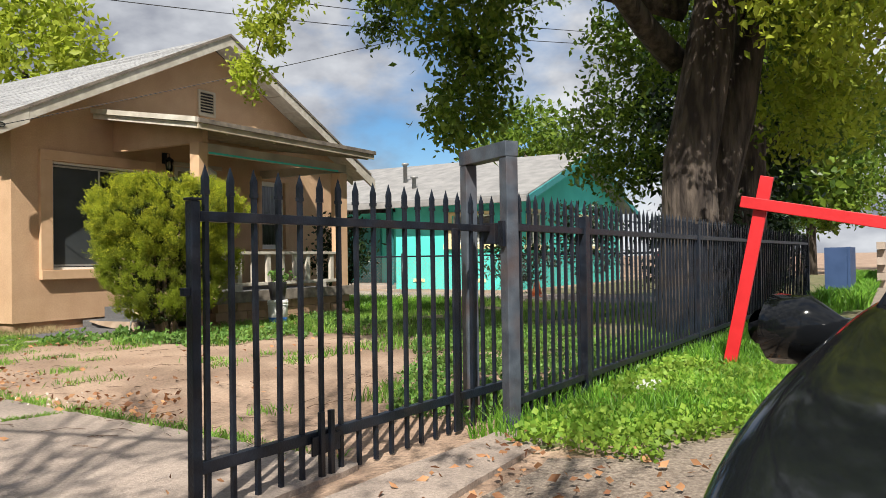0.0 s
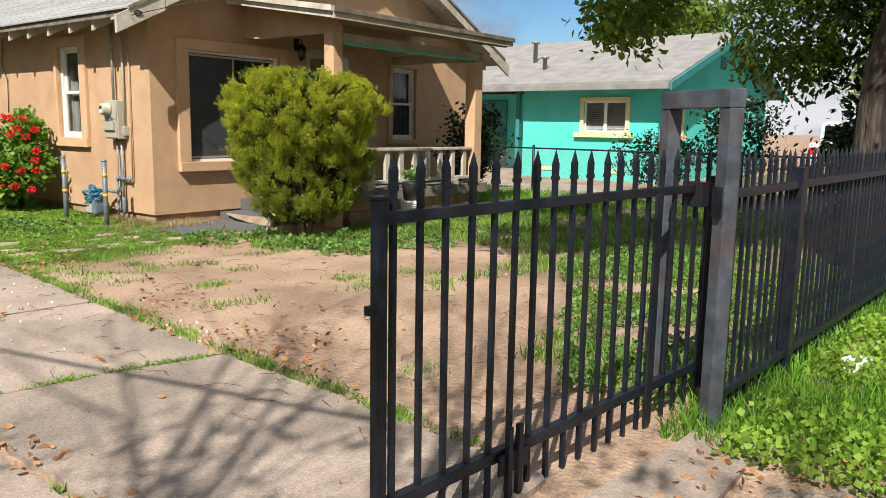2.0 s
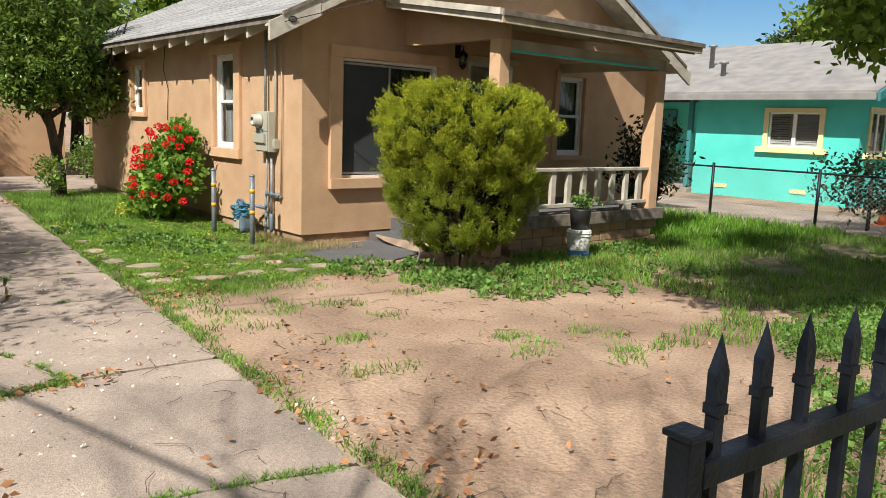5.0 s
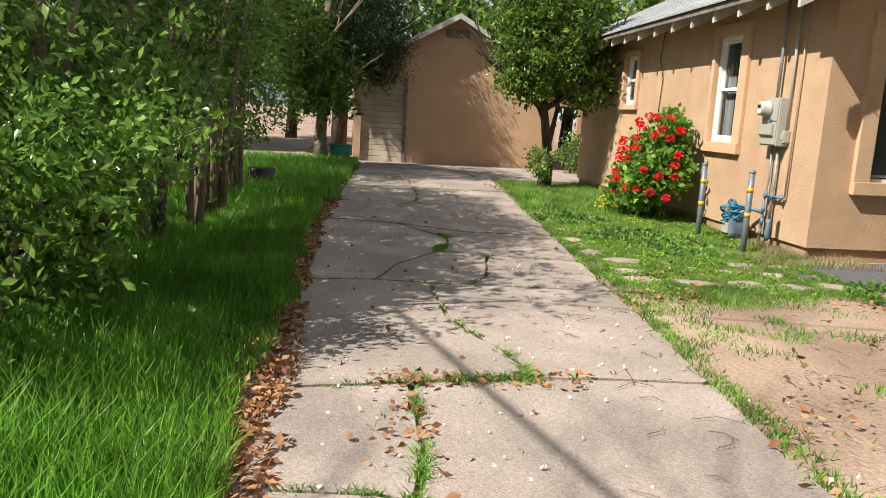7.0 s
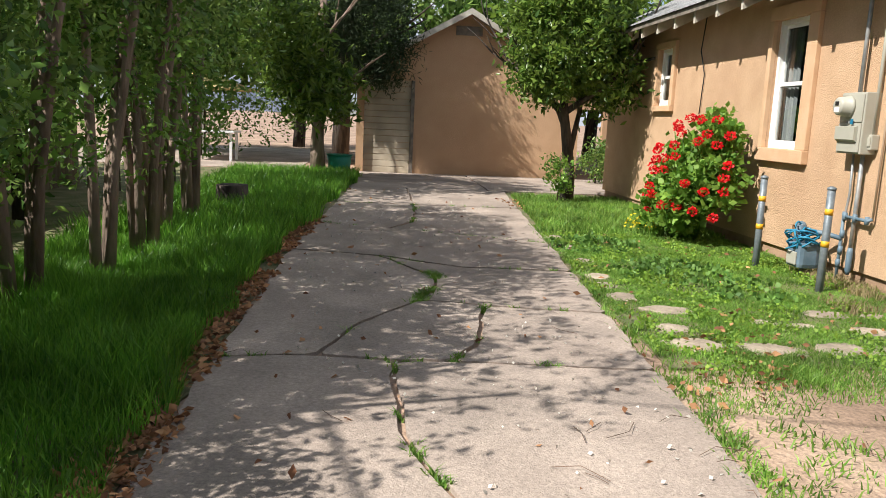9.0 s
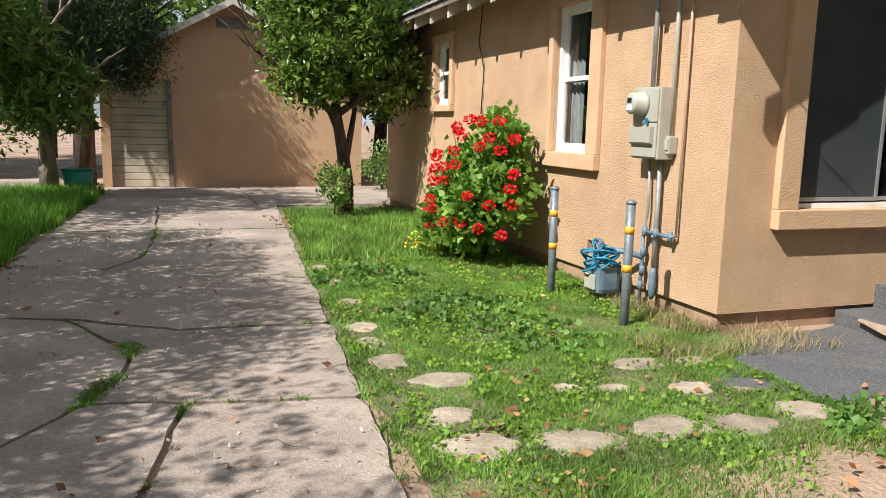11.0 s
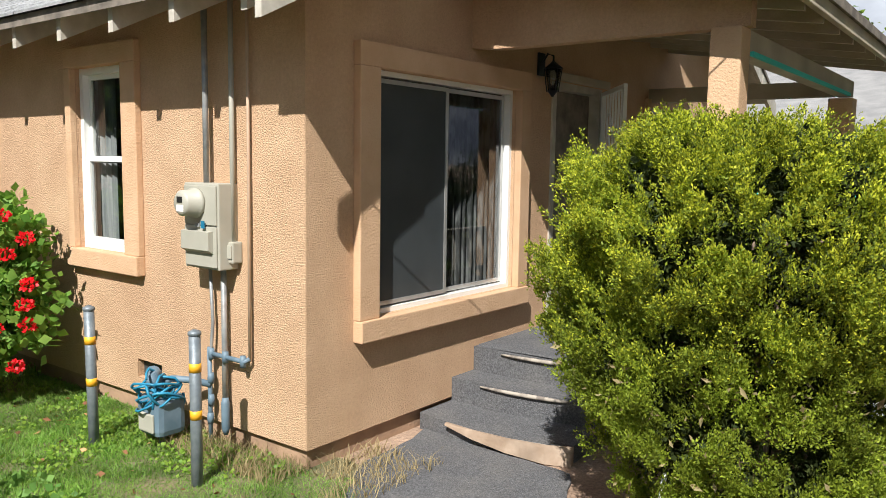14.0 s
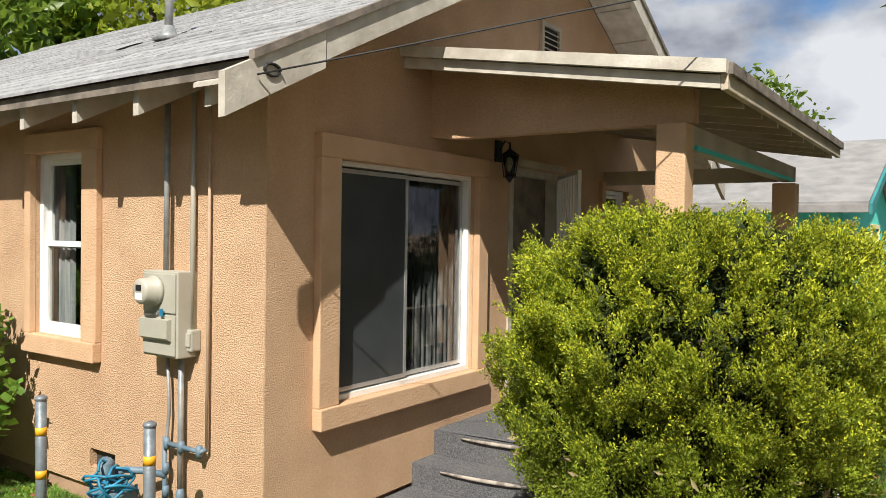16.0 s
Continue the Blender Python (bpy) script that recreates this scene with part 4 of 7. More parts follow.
pipe("service_conduit", [(-0.06, 0.82, 1.67), (-0.06, 0.82, 2.2), (-0.06, 0.82, 2.88)], 0.019, GALV, "grey steel conduit above the meter box")
pipe("painted_conduit", [(-0.035, 0.60, 1.30), (-0.035, 0.60, 2.0), (-0.035, 0.60, 2.86)], 0.016, METER_GREY, "thin conduit painted over in pale beige")
jb = empty("junction_box", "small grey junction fitting on the conduit", "fitting")
part("body", box(-0.075, -0.001, 0.555, 0.615, 1.19, 1.32, 0.01), METER_GREY, jb)
part("cover", box(-0.085, -0.074, 0.56, 0.61, 1.22, 1.30, 0.004), METER_GREY, jb)
pipe("thin_gas_riser", [(-0.035, 0.455, 0.60), (-0.03, 0.455, 1.8), (-0.03, 0.455, 2.86)], 0.010, PIPE_PEACH, "thin peach-painted pipe running up the wall")
pipe("down_conduit", [(-0.05, 0.68, 0.30), (-0.05, 0.68, 0.7), (-0.05, 0.68, 1.15)], 0.0185, GALV, "grey conduit below the meter box")
pipe("ground_wire_pipe", [(-0.045, 0.82, 0.25), (-0.06, 0.82, 0.5), (-0.045, 0.80, 0.8), (-0.045, 0.82, 1.15)], 0.011, GALV, "thin bent grey pipe below the meter box")
pipe("old_wire", [(-0.03, 4.25, 2.8), (-0.05, 4.3, 2.3), (-0.02, 4.2, 2.0), (-0.02, 4.25, 1.5)], 0.007, CABLE, "loose black wire hanging on the wall")
gp = empty("gas_piping", "blue-grey gas pipes with elbows and tees", "pipe")
part("cross_pipe", tube([(-0.06, 0.82, 0.60), (-0.06, 0.47, 0.60), (-0.04, 0.455, 0.62)], 0.015, 10), GAS_BLUE, gp)
part("riser", tube([(-0.06, 0.82, 0.02), (-0.06, 0.82, 0.3), (-0.06, 0.82, 0.64)], 0.015, 10), GAS_BLUE, gp)
part("tail_pipe", tube([(-0.05, 0.68, 0.34), (-0.05, 0.68, 0.30), (-0.05, 0.68, 0.14), (-0.05, 0.68, 0.10)], [0.019, 0.028, 0.027, 0.014], 10), GAS_BLUE, gp)
for (y, z) in ((0.80, 0.60), (0.81, 0.44), (0.49, 0.60), (0.66, 0.60), (0.81, 0.3), (0.82, 0.18)):
    part("fitting", tube([(-0.06, y, z - 0.035), (-0.06, y, z), (-0.06, y, z + 0.035)], [0.019, 0.023, 0.019], 10), GAS_BLUE, gp)
part("feed_pipe", tube([(-0.06, 0.81, 0.40), (-0.12, 0.92, 0.42), (-0.20, 1.02, 0.43), (-0.26, 1.06, 0.40)], 0.022, 10), GAS_BLUE, gp)
part("regulator", tube([(-0.30, 1.02, 0.40), (-0.30, 1.06, 0.44), (-0.27, 1.12, 0.46), (-0.22, 1.18, 0.44)], [0.03, 0.05, 0.05, 0.03], 12), GAS_BLUE, gp)
gm = empty("gas_meter", "blue-grey gas meter wrapped in tangled blue hose", "gas meter")
part("body", box(-0.36, -0.16, 0.93, 1.17, 0.09, 0.34, 0.04), GAS_BLUE, gm)
part("face", box(-0.375, -0.358, 0.97, 1.13, 0.12, 0.24, 0.01), METER_GREY, gm)
part("foot", tube([(-0.26, 1.05, 0.0), (-0.26, 1.05, 0.10)], 0.02, 8), GAS_BLUE, gm)
hose = empty("blue_hose", "tangled blue hose heaped over the gas meter", "hose")
for k in range(12):
    c = Vector((-0.28 + random.uniform(-.03, .03), 1.05 + random.uniform(-.04, .04), 0.33 + random.uniform(-.06, .06)))
    ax1 = Vector((random.uniform(-1, 1), random.uniform(-1, 1), random.uniform(-.6, .6))).normalized()
    ax2 = ax1.cross(Vector((random.uniform(-1, 1), random.uniform(-1, 1), random.uniform(-1, 1)))).normalized()
    r = random.uniform(0.08, 0.145)
    part("coil", tube([c + (ax1 * math.cos(a * 0.42) + ax2 * math.sin(a * 0.42)) * (r + 0.01 * math.sin(a * 1.7)) for a in range(15)], 0.0085, 6), BLUE_ROPE, hose)


def bollard(x, y, h):
    e = empty("bollard", "grey steel pipe bollard with two yellow bands", "bollard", "bollards by the gas meter", at=pose(x, y, 0, random.uniform(-1, 1), random.uniform(-1, 1)))
    part("pole", tube([(0, 0, -0.1), (0, 0, 0.4), (0, 0, h - 0.025)], 0.032, 16), STEEL, e)
    part("cap", tube([(0, 0, h - 0.03), (0, 0, h - 0.028), (0, 0, h - 0.012), (0, 0, h)], [0.034, 0.037, 0.036, 0.012], 16), STEEL, e)
    for z in (0.39, 0.655):
        part("band", tube([(0, 0, z), (0, 0, z + 0.05)], 0.0335, 16), YELLOW, e)


bollard(-0.50, 0.34, 0.89)
bollard(-0.53, 1.38, 0.90)

# roof vent pipe
rp = empty("roof_vent_pipe", "grey roof vent pipe with flashing", "vent pipe", at=pose(0.9, 2.15, RZ(0.9) + 0.10))
part("pipe", tube([(0, 0, 0), (0, 0, 0.8)], 0.035, 12), GALV, rp)
part("flashing", tube([(0, 0, 0.0), (0, 0, 0.05), (0, 0, 0.12)], [0.13, 0.07, 0.045], 12), GALV, rp)
lf = raw("lifted_shingle", [(0.72, 2.6, RZ(0.72) + 0.14), (0.72, 3.2, RZ(0.72) + 0.20), (0.98, 3.2, RZ(0.98) + 0.14), (0.98, 2.6, RZ(0.98) + 0.135), (0.72, 2.6, RZ(0.72) + 0.12), (0.72, 3.2, RZ(0.72) + 0.115)], [(0, 1, 2, 3), (4, 5, 1, 0), (5, 2, 1)], SHINGLE, house)


# ---- iron gate, frame and fence ----
def picket_mesh(h, r=0.009):
    bm = bmesh.new()
    add_box(bm, -r, r, -r, r, 0, h - 0.10)
    add_box(bm, -r * 1.35, r * 1.35, -r * 1.35, r * 1.35, h - 0.115, h - 0.10)
    bot = [bm.verts.new((x * r * 1.45, y * r * 0.9, h - 0.10)) for x, y in ((-1, -1), (1, -1), (1, 1), (-1, 1))]
    mid = [bm.verts.new((x * r * 1.5, y * r * 0.9, h - 0.055)) for x, y in ((-1, -1), (1, -1), (1, 1), (-1, 1))]
    tip = bm.verts.new((0, 0, h))
    for i in range(4):
        bm.faces.new((bot[i], bot[(i + 1) % 4], mid[(i + 1) % 4], mid[i]))
        bm.faces.new((mid[i], mid[(i + 1) % 4], tip))
    me = bpy.data.meshes.new("picket")
    bm.to_mesh(me)
    bm.free()
    me.materials.append(IRON)
    return me


def along(p, q):
    d = Vector((q[0] - p[0], q[1] - p[1], 0))
    return pose(p[0], p[1], 0, 0, 0, math.degrees(math.atan2(d.y, d.x))), d.length


def fence_run(e, length, me, spacing, z0, start=0.06):
    k, x = 0, start
    while x < length - 0.03:
        ob = new("picket", me)
        ob.parent = e
        ob.matrix_basis = pose(x, random.uniform(-0.002, 0.002), z0, random.uniform(-0.25, 0.25), random.uniform(-0.25, 0.25))
        x += spacing
        k += 1


PK = picket_mesh(1.295)
m, gl = along((-4.075, -7.955), (-1.80, -8.155))
gate = empty("gate", "black iron picket gate with spear tips", "gate", at=m)
part("stile", box(-0.019, 0.019, -0.019, 0.019, 0.05, 1.165, 0.004), IRON, gate)
part("stile", box(gl - 0.03, gl + 0.03, -0.028, 0.028, 0.05, 1.16, 0.004), IRON, gate)
part("top_rail", box(0.020, gl - 0.031, -0.018, 0.018, 1.09, 1.128, 0.003), IRON, gate)
part("bottom_rail", box(0.020, gl - 0.031, -0.018, 0.018, 0.17, 0.215, 0.003), IRON, gate)
part("latch", box(-0.05, -0.020, -0.012, 0.012, 0.82, 0.85, 0.004), IRON, gate)
part("cap", box(-0.024, 0.024, -0.024, 0.024, 1.166, 1.176, 0.003), IRON, gate)
fence_run(gate, gl, PK, 0.119, 0.01, 0.055)
for k in range(2):
    part("drop_bolt", box(0.60 + 0.06 * k, 0.625 + 0.06 * k, -0.045, -0.024, 0.02, 0.30, 0.003), IRON, gate)
part("bolt_plate", box(0.56, 0.73, -0.034, -0.024, 0.12, 0.20, 0.003), IRON, gate)
part("double_picket", box(1.62, 1.67, -0.035, -0.0225, 0.02, 1.10, 0.003), IRON, gate)
part("lock_box", box(2.02, 2.10, -0.05, 0.05, 1.02, 1.14, 0.004), IRON, gate)
FRONT, REAR = Vector((-2.24, -8.355)), Vector((-2.0, -7.98))
m, fl = along(FRONT, REAR)
gfr = empty("gate_guide_frame", "worn blue-grey steel goalpost frame that guides the gate", "gate frame", at=m)
part("upright", box(-0.037, 0.037, -0.037, 0.037, -0.05, 1.485, 0.005), IRON_GREY, gfr)
part("upright", box(fl - 0.037, fl + 0.037, -0.037, 0.037, -0.05, 1.485, 0.005), IRON_GREY, gfr)
part("lintel", box(-0.037, fl + 0.037, -0.042, 0.042, 1.486, 1.57, 0.005), IRON_GREY, gfr, "rust-stained steel lintel")
part("hinge_plate", box(-0.025, 0.025, 0.038, 0.057, 1.00, 1.14, 0.003), IRON, gfr)
segs = (((-2.19, -8.365), (1.72, -8.50)), ((1.76, -8.50), (4.9, -8.62)), ((4.95, -8.62), (9.6, -8.8)))
for i, (p, q) in enumerate(segs):
    m, L = along(p, q)
    f = empty("iron_fence", "black iron picket fence with spear tips along the verge", "fence", "fence panels", at=m)
    part("top_rail", box(0, L, -0.02, 0.02, 1.085, 1.125, 0.003), IRON, f)
    part("bottom_rail", box(0, L, -0.02, 0.02, 0.14, 0.18, 0.003), IRON, f)
    part("post", box(L - 0.03, L + 0.03, -0.03, 0.03, -0.1, 1.24, 0.004), IRON, f)
    fence_run(f, L, PK, 0.105 if i < 2 else 0.16, 0.01)
    if i == 0:
        part("post", box(0.95, 1.02, -0.035, 0.035, -0.1, 1.20, 0.004), IRON, f)

# red wooden cross
cross = empty("cross", "leaning red painted wooden cross in the grass", "cross", at=pose(0.52, -8.99, 0.0, 11.6, 0, 0))
part("upright", box(-0.045, -0.001, -0.05, 0.05, -0.05, 1.58, 0.005), RED_PAINT, cross)
part("arm", box(-0.09, -0.046, -0.90, 0.15, 1.31, 1.40, 0.005, pose(0, 0, 0, 0)), RED_PAINT, cross)

# ---- black car ----
car = empty("car", "glossy black parked car with folded-out mirror", "car", at=pose(-5.408, -9.825, 0.0, 0, 0, -11.5))
W = 1.72


def section(x, half, zlo, zside, ztop, crown, inset):
    """Half the outline of the body across, from sill to centre line."""
    return [(x, -W / 2 + half * a, z) for a, z in ((0.97, zlo), (1.0, zlo + 0.18), (1.0, zside - 0.14), (0.975, zside - 0.04), (0.93, zside), (inset, ztop), (inset * 0.6, ztop + crown * 0.7), (0, ztop + crown))]


def loft(secs, material, name, parent, mirror=True):
    bm = bmesh.new()
    rows = []
    for s in secs:
        left = [bm.verts.new(p) for p in s]
        right = [bm.verts.new((x, -W - y, z)) for x, y, z in reversed(s[:-1])]
        rows.append(left + right)
    for a, b in zip(rows, rows[1:]):
        for i in range(len(a) - 1):
            f = bm.faces.new((a[i], b[i], b[i + 1], a[i + 1]))
            f.smooth = True
    bm.faces.new(rows[0])
    bm.faces.new(list(reversed(rows[-1])))
    bmesh.ops.recalc_face_normals(bm, faces=bm.faces[:])
    ob = part(name, bm, material, parent)
    sub = ob.modifiers.new("smooth", "SUBSURF")
    sub.levels = sub.render_levels = 2
    return ob


H2 = W / 2
loft([section(0.0, H2 * 0.80, 0.22, 0.50, 0.53, 0.03, 0.8), section(0.10, H2 * 0.92, 0.18, 0.62, 0.63, 0.04, 0.8), section(0.45, H2 * 1.0, 0.16, 0.745, 0.745, 0.05, 0.8),
      section(0.9, H2, 0.16, 0.82, 0.81, 0.055, 0.8), section(1.25, H2, 0.16, 0.87, 0.86, 0.05, 0.8), section(2.0, H2, 0.16, 0.90, 0.89, 0.04, 0.8),
      section(3.2, H2, 0.16, 0.92, 0.92, 0.03, 0.8), section(3.9, H2 * 0.97, 0.18, 0.92, 0.93, 0.03, 0.8), section(4.1, H2 * 0.85, 0.28, 0.7, 0.74, 0.03, 0.8)], BLACK_CAR, "body", car)
loft([section(1.22, H2 * 0.86, 0.74, 0.80, 0.83, 0.03, 0.8), section(1.75, H2 * 0.80, 0.76, 1.10, 1.16, 0.04, 0.8), section(2.1, H2 * 0.76, 0.76, 1.27, 1.33, 0.04, 0.8),
      section(3.0, H2 * 0.76, 0.76, 1.27, 1.33, 0.04, 0.8), section(3.85, H2 * 0.82, 0.8, 0.92, 0.95, 0.03, 0.8)], CAR_GLASS, "windows", car)
for sy in (0, 1):
    yy = lambda v: v if sy == 0 else -W - v
    part("pillar", tube([(1.12, yy(-0.10), 0.82), (1.45, yy(-0.14), 0.99), (1.85, yy(-0.20), 1.20), (2.15, yy(-0.24), 1.32)], 0.035, 8), BLACK_CAR, car)
    mr = part("mirror", tube([(1.26, yy(-0.05), 0.80), (1.22, yy(-0.01), 0.805), (1.19, yy(0.04), 0.81), (1.20, yy(0.11), 0.81), (1.22, yy(0.155), 0.81)], [0.03, 0.035, 0.075, 0.078, 0.04], 14), BLACK_CAR, car)
    mr.location = (0, 0.03 if sy == 0 else -0.03, -0.03)
    for wx in (0.72, 3.3):
        wh = new("wheel")
        wh.parent = car
        wh.location = (wx, yy(-0.10), 0.31)
        part("tyre", tube([(0, -0.1, 0), (0, -0.08, 0), (0, 0.08, 0), (0, 0.1, 0)], [0.26, 0.31, 0.31, 0.26], 24), RUBBER, wh)
        part("rim", tube([(0, -0.105, 0), (0, 0.105, 0)], [0.2, 0.2], 20), ALU, wh)
    hl = part("headlight", tube([(0.05, yy(-0.30), 0.50), (0.12, yy(-0.20), 0.53), (0.25, yy(-0.11), 0.56)], [0.03, 0.05, 0.03], 8), CAR_GLASS, car)


# ---- plants ----
def tree(name, label, trunk_pts, radii, bark, wob=0.15, category="tree"):
    e = empty(name, label, category)
    part("trunk", tube(trunk_pts, radii, 18, wob), bark, e)
    return e


# clipped conifer by the porch
bush = empty("conifer_bush", "dense yellow-green clipped conifer bush by the steps", "bush")
BX, BY = 0.66, -2.21
stems = bmesh.new()
for k in range(11):
    a = k * 2 * math.pi / 11 + random.uniform(-.2, .2)
    r = random.uniform(0.25, 0.62)
    add_tube(stems, [(BX + 0.07 * math.cos(a), BY + 0.07 * math.sin(a), -0.02), (BX + 0.16 * math.cos(a), BY + 0.16 * math.sin(a), 0.3), (BX + r * 0.7 * math.cos(a), BY + r * 0.7 * math.sin(a), 0.8), (BX + r * math.cos(a), BY + r * math.sin(a), 1.5)], [0.035, 0.028, 0.02, 0.008], 6)
part("stem", stems, BARK_PALE, bush)


def bush_radius(a, z):
    """Radius of the clipped outline by angle and height."""
    u = (z - 0.18) / 1.79
    if u < 0:
        return 0
    if u < 0.13:
        prof = 0.34 + 0.42 * u / 0.13
    elif u < 0.5:
        prof = 0.76 + 0.20 * (u - 0.13) / 0.37
    elif u < 0.78:
        prof = 0.96 + 0.05 * (u - 0.5) / 0.28
    else:
        prof = 1.01 * max(0.0, 1 - ((u - 0.78) / 0.235) ** 2.4) ** 0.5
    lump = 1 + 0.24 * noise.noise(Vector((math.cos(a) * 1.6, math.sin(a) * 1.6, z * 1.7))) + 0.24 * noise.noise(Vector((math.cos(a) * 3.6, math.sin(a) * 3.6, z * 3.9)))
    return 0.825 * prof * lump


def bush_points(n, lo, hi):
    out, drc = [], []
    while len(out) < n:
        z = random.uniform(0.2, 2.0)
        a = random.uniform(0, 2 * math.pi)
        R = bush_radius(a, z)
        if R < 0.05 or random.random() > R:
            continue
        if z < 0.75 and noise.noise(Vector((math.cos(a) * 2.2, math.sin(a) * 2.2, z * 3))) > 0.28:
            continue
        r = R * random.uniform(lo, hi)
        out.append((BX + r * math.cos(a), BY + r * math.sin(a), z))
        drc.append((0.6 * math.cos(a), 0.6 * math.sin(a), 0.9))
    return np.array(out), np.array(drc)


p, d = bush_points(1500, 0.80, 1.0)
# every tuft is a fist-sized bunch of flat upright sprays
sprays, leaflets = 9, 36
T = len(p)
grow = np.repeat(rng.uniform(0.65, 1.4, T), sprays)[:, None]
axis = np.repeat(d / np.linalg.norm(d, axis=1)[:, None], sprays, 0) + rng.normal(size=(T * sprays, 3)) * 0.28
axis /= np.linalg.norm(axis, axis=1)[:, None]
root = np.repeat(p, sprays, 0) + rng.normal(size=(T * sprays, 3)) * 0.022 * grow
side = np.cross(axis, rng.normal(size=axis.shape))
side /= np.linalg.norm(side, axis=1)[:, None]
ax, sd_, rt, gw = (np.repeat(v, leaflets, 0) for v in (axis, side, root, grow))
tt = rng.random(len(ax))[:, None]
wide = (1.0 - 0.75 * tt) * 0.040 * gw
across = rng.uniform(-1, 1, tt.shape)
pp = rt + ax * (tt * 0.095 - 0.02) * gw + sd_ * across * wide + rng.normal(size=ax.shape) * 0.004
dd = ax + sd_ * across * 0.7
leaf_cloud("spray_foliage", pp, 0.0145, L_BUSH, bush, 0.15, 0.5, direction=dd)
# brighter leaflets at spray ends, from 0.9 m up and denser with height
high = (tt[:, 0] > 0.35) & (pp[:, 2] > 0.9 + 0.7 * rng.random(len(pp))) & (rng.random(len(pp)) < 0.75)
leaf_cloud("tip_foliage", pp[high] + ax[high] * 0.010, 0.0135, L_BUSHTIP, bush, 0.3, 0.5, "brighter yellow-green spray ends on the upper part", direction=dd[high])
# core leaves in the shade colour darken the gaps between tufts
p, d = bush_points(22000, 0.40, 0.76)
leaf_cloud("shade_core_foliage", p, 0.05, L_BUSHIN, bush, 0.2, 0.5)
p, d = bush_points(900, 0.92, 1.0)
leaf_cloud("dead_sprays", p[(p[:, 2] < 1.0)], 0.05, L_DRYG, bush, 0.2, 0.4)

# red geranium
ger = empty("geranium_bush", "tall geranium bush with red flower heads against the wall", "bush")
st = bmesh.new()
for k in range(14):
    a = random.uniform(0, 6.28)
    add_tube(st, [(-0.42, 3.1, 0), (-0.42 + 0.15 * math.cos(a), 3.1 + 0.3 * math.sin(a), 0.45), (-0.42 + 0.3 * math.cos(a), 3.1 + 0.6 * math.sin(a), random.uniform(0.7, 1.3))], [0.016, 0.011, 0.006], 5)
part("stem", st, L_GER, ger)
kp = lambda q: q[0] < -0.06 and q[2] > 0.05
gs = [clump_points(c, r, n, 22, 0.05, 0.3, keep=kp) for c, r, n in (((-0.42, 2.7, 1.15), (0.22, 0.3, 0.3), 44), ((-0.5, 3.2, 0.95), (0.3, 0.34, 0.26), 52), ((-0.62, 2.75, 0.62), (0.34, 0.36, 0.34), 70), ((-0.55, 3.55, 0.62), (0.3, 0.36, 0.28), 52), ((-0.68, 3.2, 0.3), (0.36, 0.5, 0.28), 60), ((-0.45, 2.45, 0.75), (0.25, 0.25, 0.3), 36), ((-0.38, 2.9, 1.38), (0.12, 0.12, 0.16), 12))]
leaf_cloud("leaves", np.concatenate(gs), 0.075, L_GER, ger, 0.35, 0.95)
heads = []
while len(heads) < 36:
    a, z = random.uniform(0, 6.28), random.uniform(0.3, 1.5)
    wdt = 0.86 if z < 0.8 else 0.86 - (z - 0.8) * 0.75
    yc = 3.05 - max(0, z - 0.8) * 0.45
    q = (-0.46 - abs(0.46 * math.cos(a)) * (1.1 if z < 1.1 else 0.8), yc + wdt * math.sin(a), z)
    if random.random() < 0.35 + z * 0.5 and all((Vector(q) - Vector(o)).length > 0.13 for o in heads):
        heads.append(q)
for q in heads:
    c = rng.normal(size=(70, 3))
    c /= np.linalg.norm(c, axis=1)[:, None]
    leaf_cloud("flower_head", np.array(q) + c * 0.042 * np.array((1, 1, 0.75)), 0.027, L_RED, ger, 0.2, 1.0, "red flower head", direction=c)


def crown(e, name, blobs, size, material, per=24, spread=0.16, up=0.0, aspect=0.5, keep=None, label=""):
    pts = np.concatenate([clump_points(c, r, n, per, spread, sh, 0.8, keep) for c, r, n, sh in blobs])
    return leaf_cloud(name, pts, size, material, e, up, aspect, label)


def limbs(e, starts, length, radius, depth, bark):
    """One forking limb for each start and direction."""
    for s, d in starts:
        bm = bmesh.new()
        branches(bm, s, d, length, radius, depth)
        part("limb", bm, bark, e)


# citrus tree behind the house corner
ct = tree("citrus_tree", "citrus tree with glossy leaves and dark forked trunk", [(-1.0, 7.0, -0.05), (-0.98, 7.0, 0.5), (-1.05, 7.0, 1.0), (-1.15, 6.95, 1.5), (-1.2, 6.9, 2.2)], [0.13, 0.10, 0.09, 0.075, 0.05], BARK)
limbs(ct, [((-1.0, 7.0, 0.9), (-0.5, -0.2, 1)), ((-1.0, 7.0, 0.8), (0.35, -0.1, 1)), ((-1.1, 7, 1.4), (-0.7, 0.2, 0.8)), ((-1.1, 6.95, 1.5), (0.5, -0.6, 0.7))], 1.4, 0.055, 2, BARK)
crown(ct, "crown", [((-1.15, 6.9, 2.65), (1.05, 1.25, 0.95), 330, 0.5), ((-1.2, 6.8, 3.6), (1.0, 1.2, 0.9), 220, 0.5), ((-1.55, 6.7, 1.95), (0.5, 0.6, 0.35), 70, 0.4), ((-0.5, 6.6, 2.0), (0.45, 0.7, 0.5), 80, 0.4)], 0.115, L_CITRUS, 26, 0.11, -0.1, 0.42)
sap = empty("sapling", "small leafy sapling at the foot of the citrus tree", "sapling")
part("stem", tube([(-1.25, 6.6, 0), (-1.22, 6.6, 0.4), (-1.25, 6.55, 0.8)], [0.015, 0.012, 0.006], 6), BARK_PALE, sap)
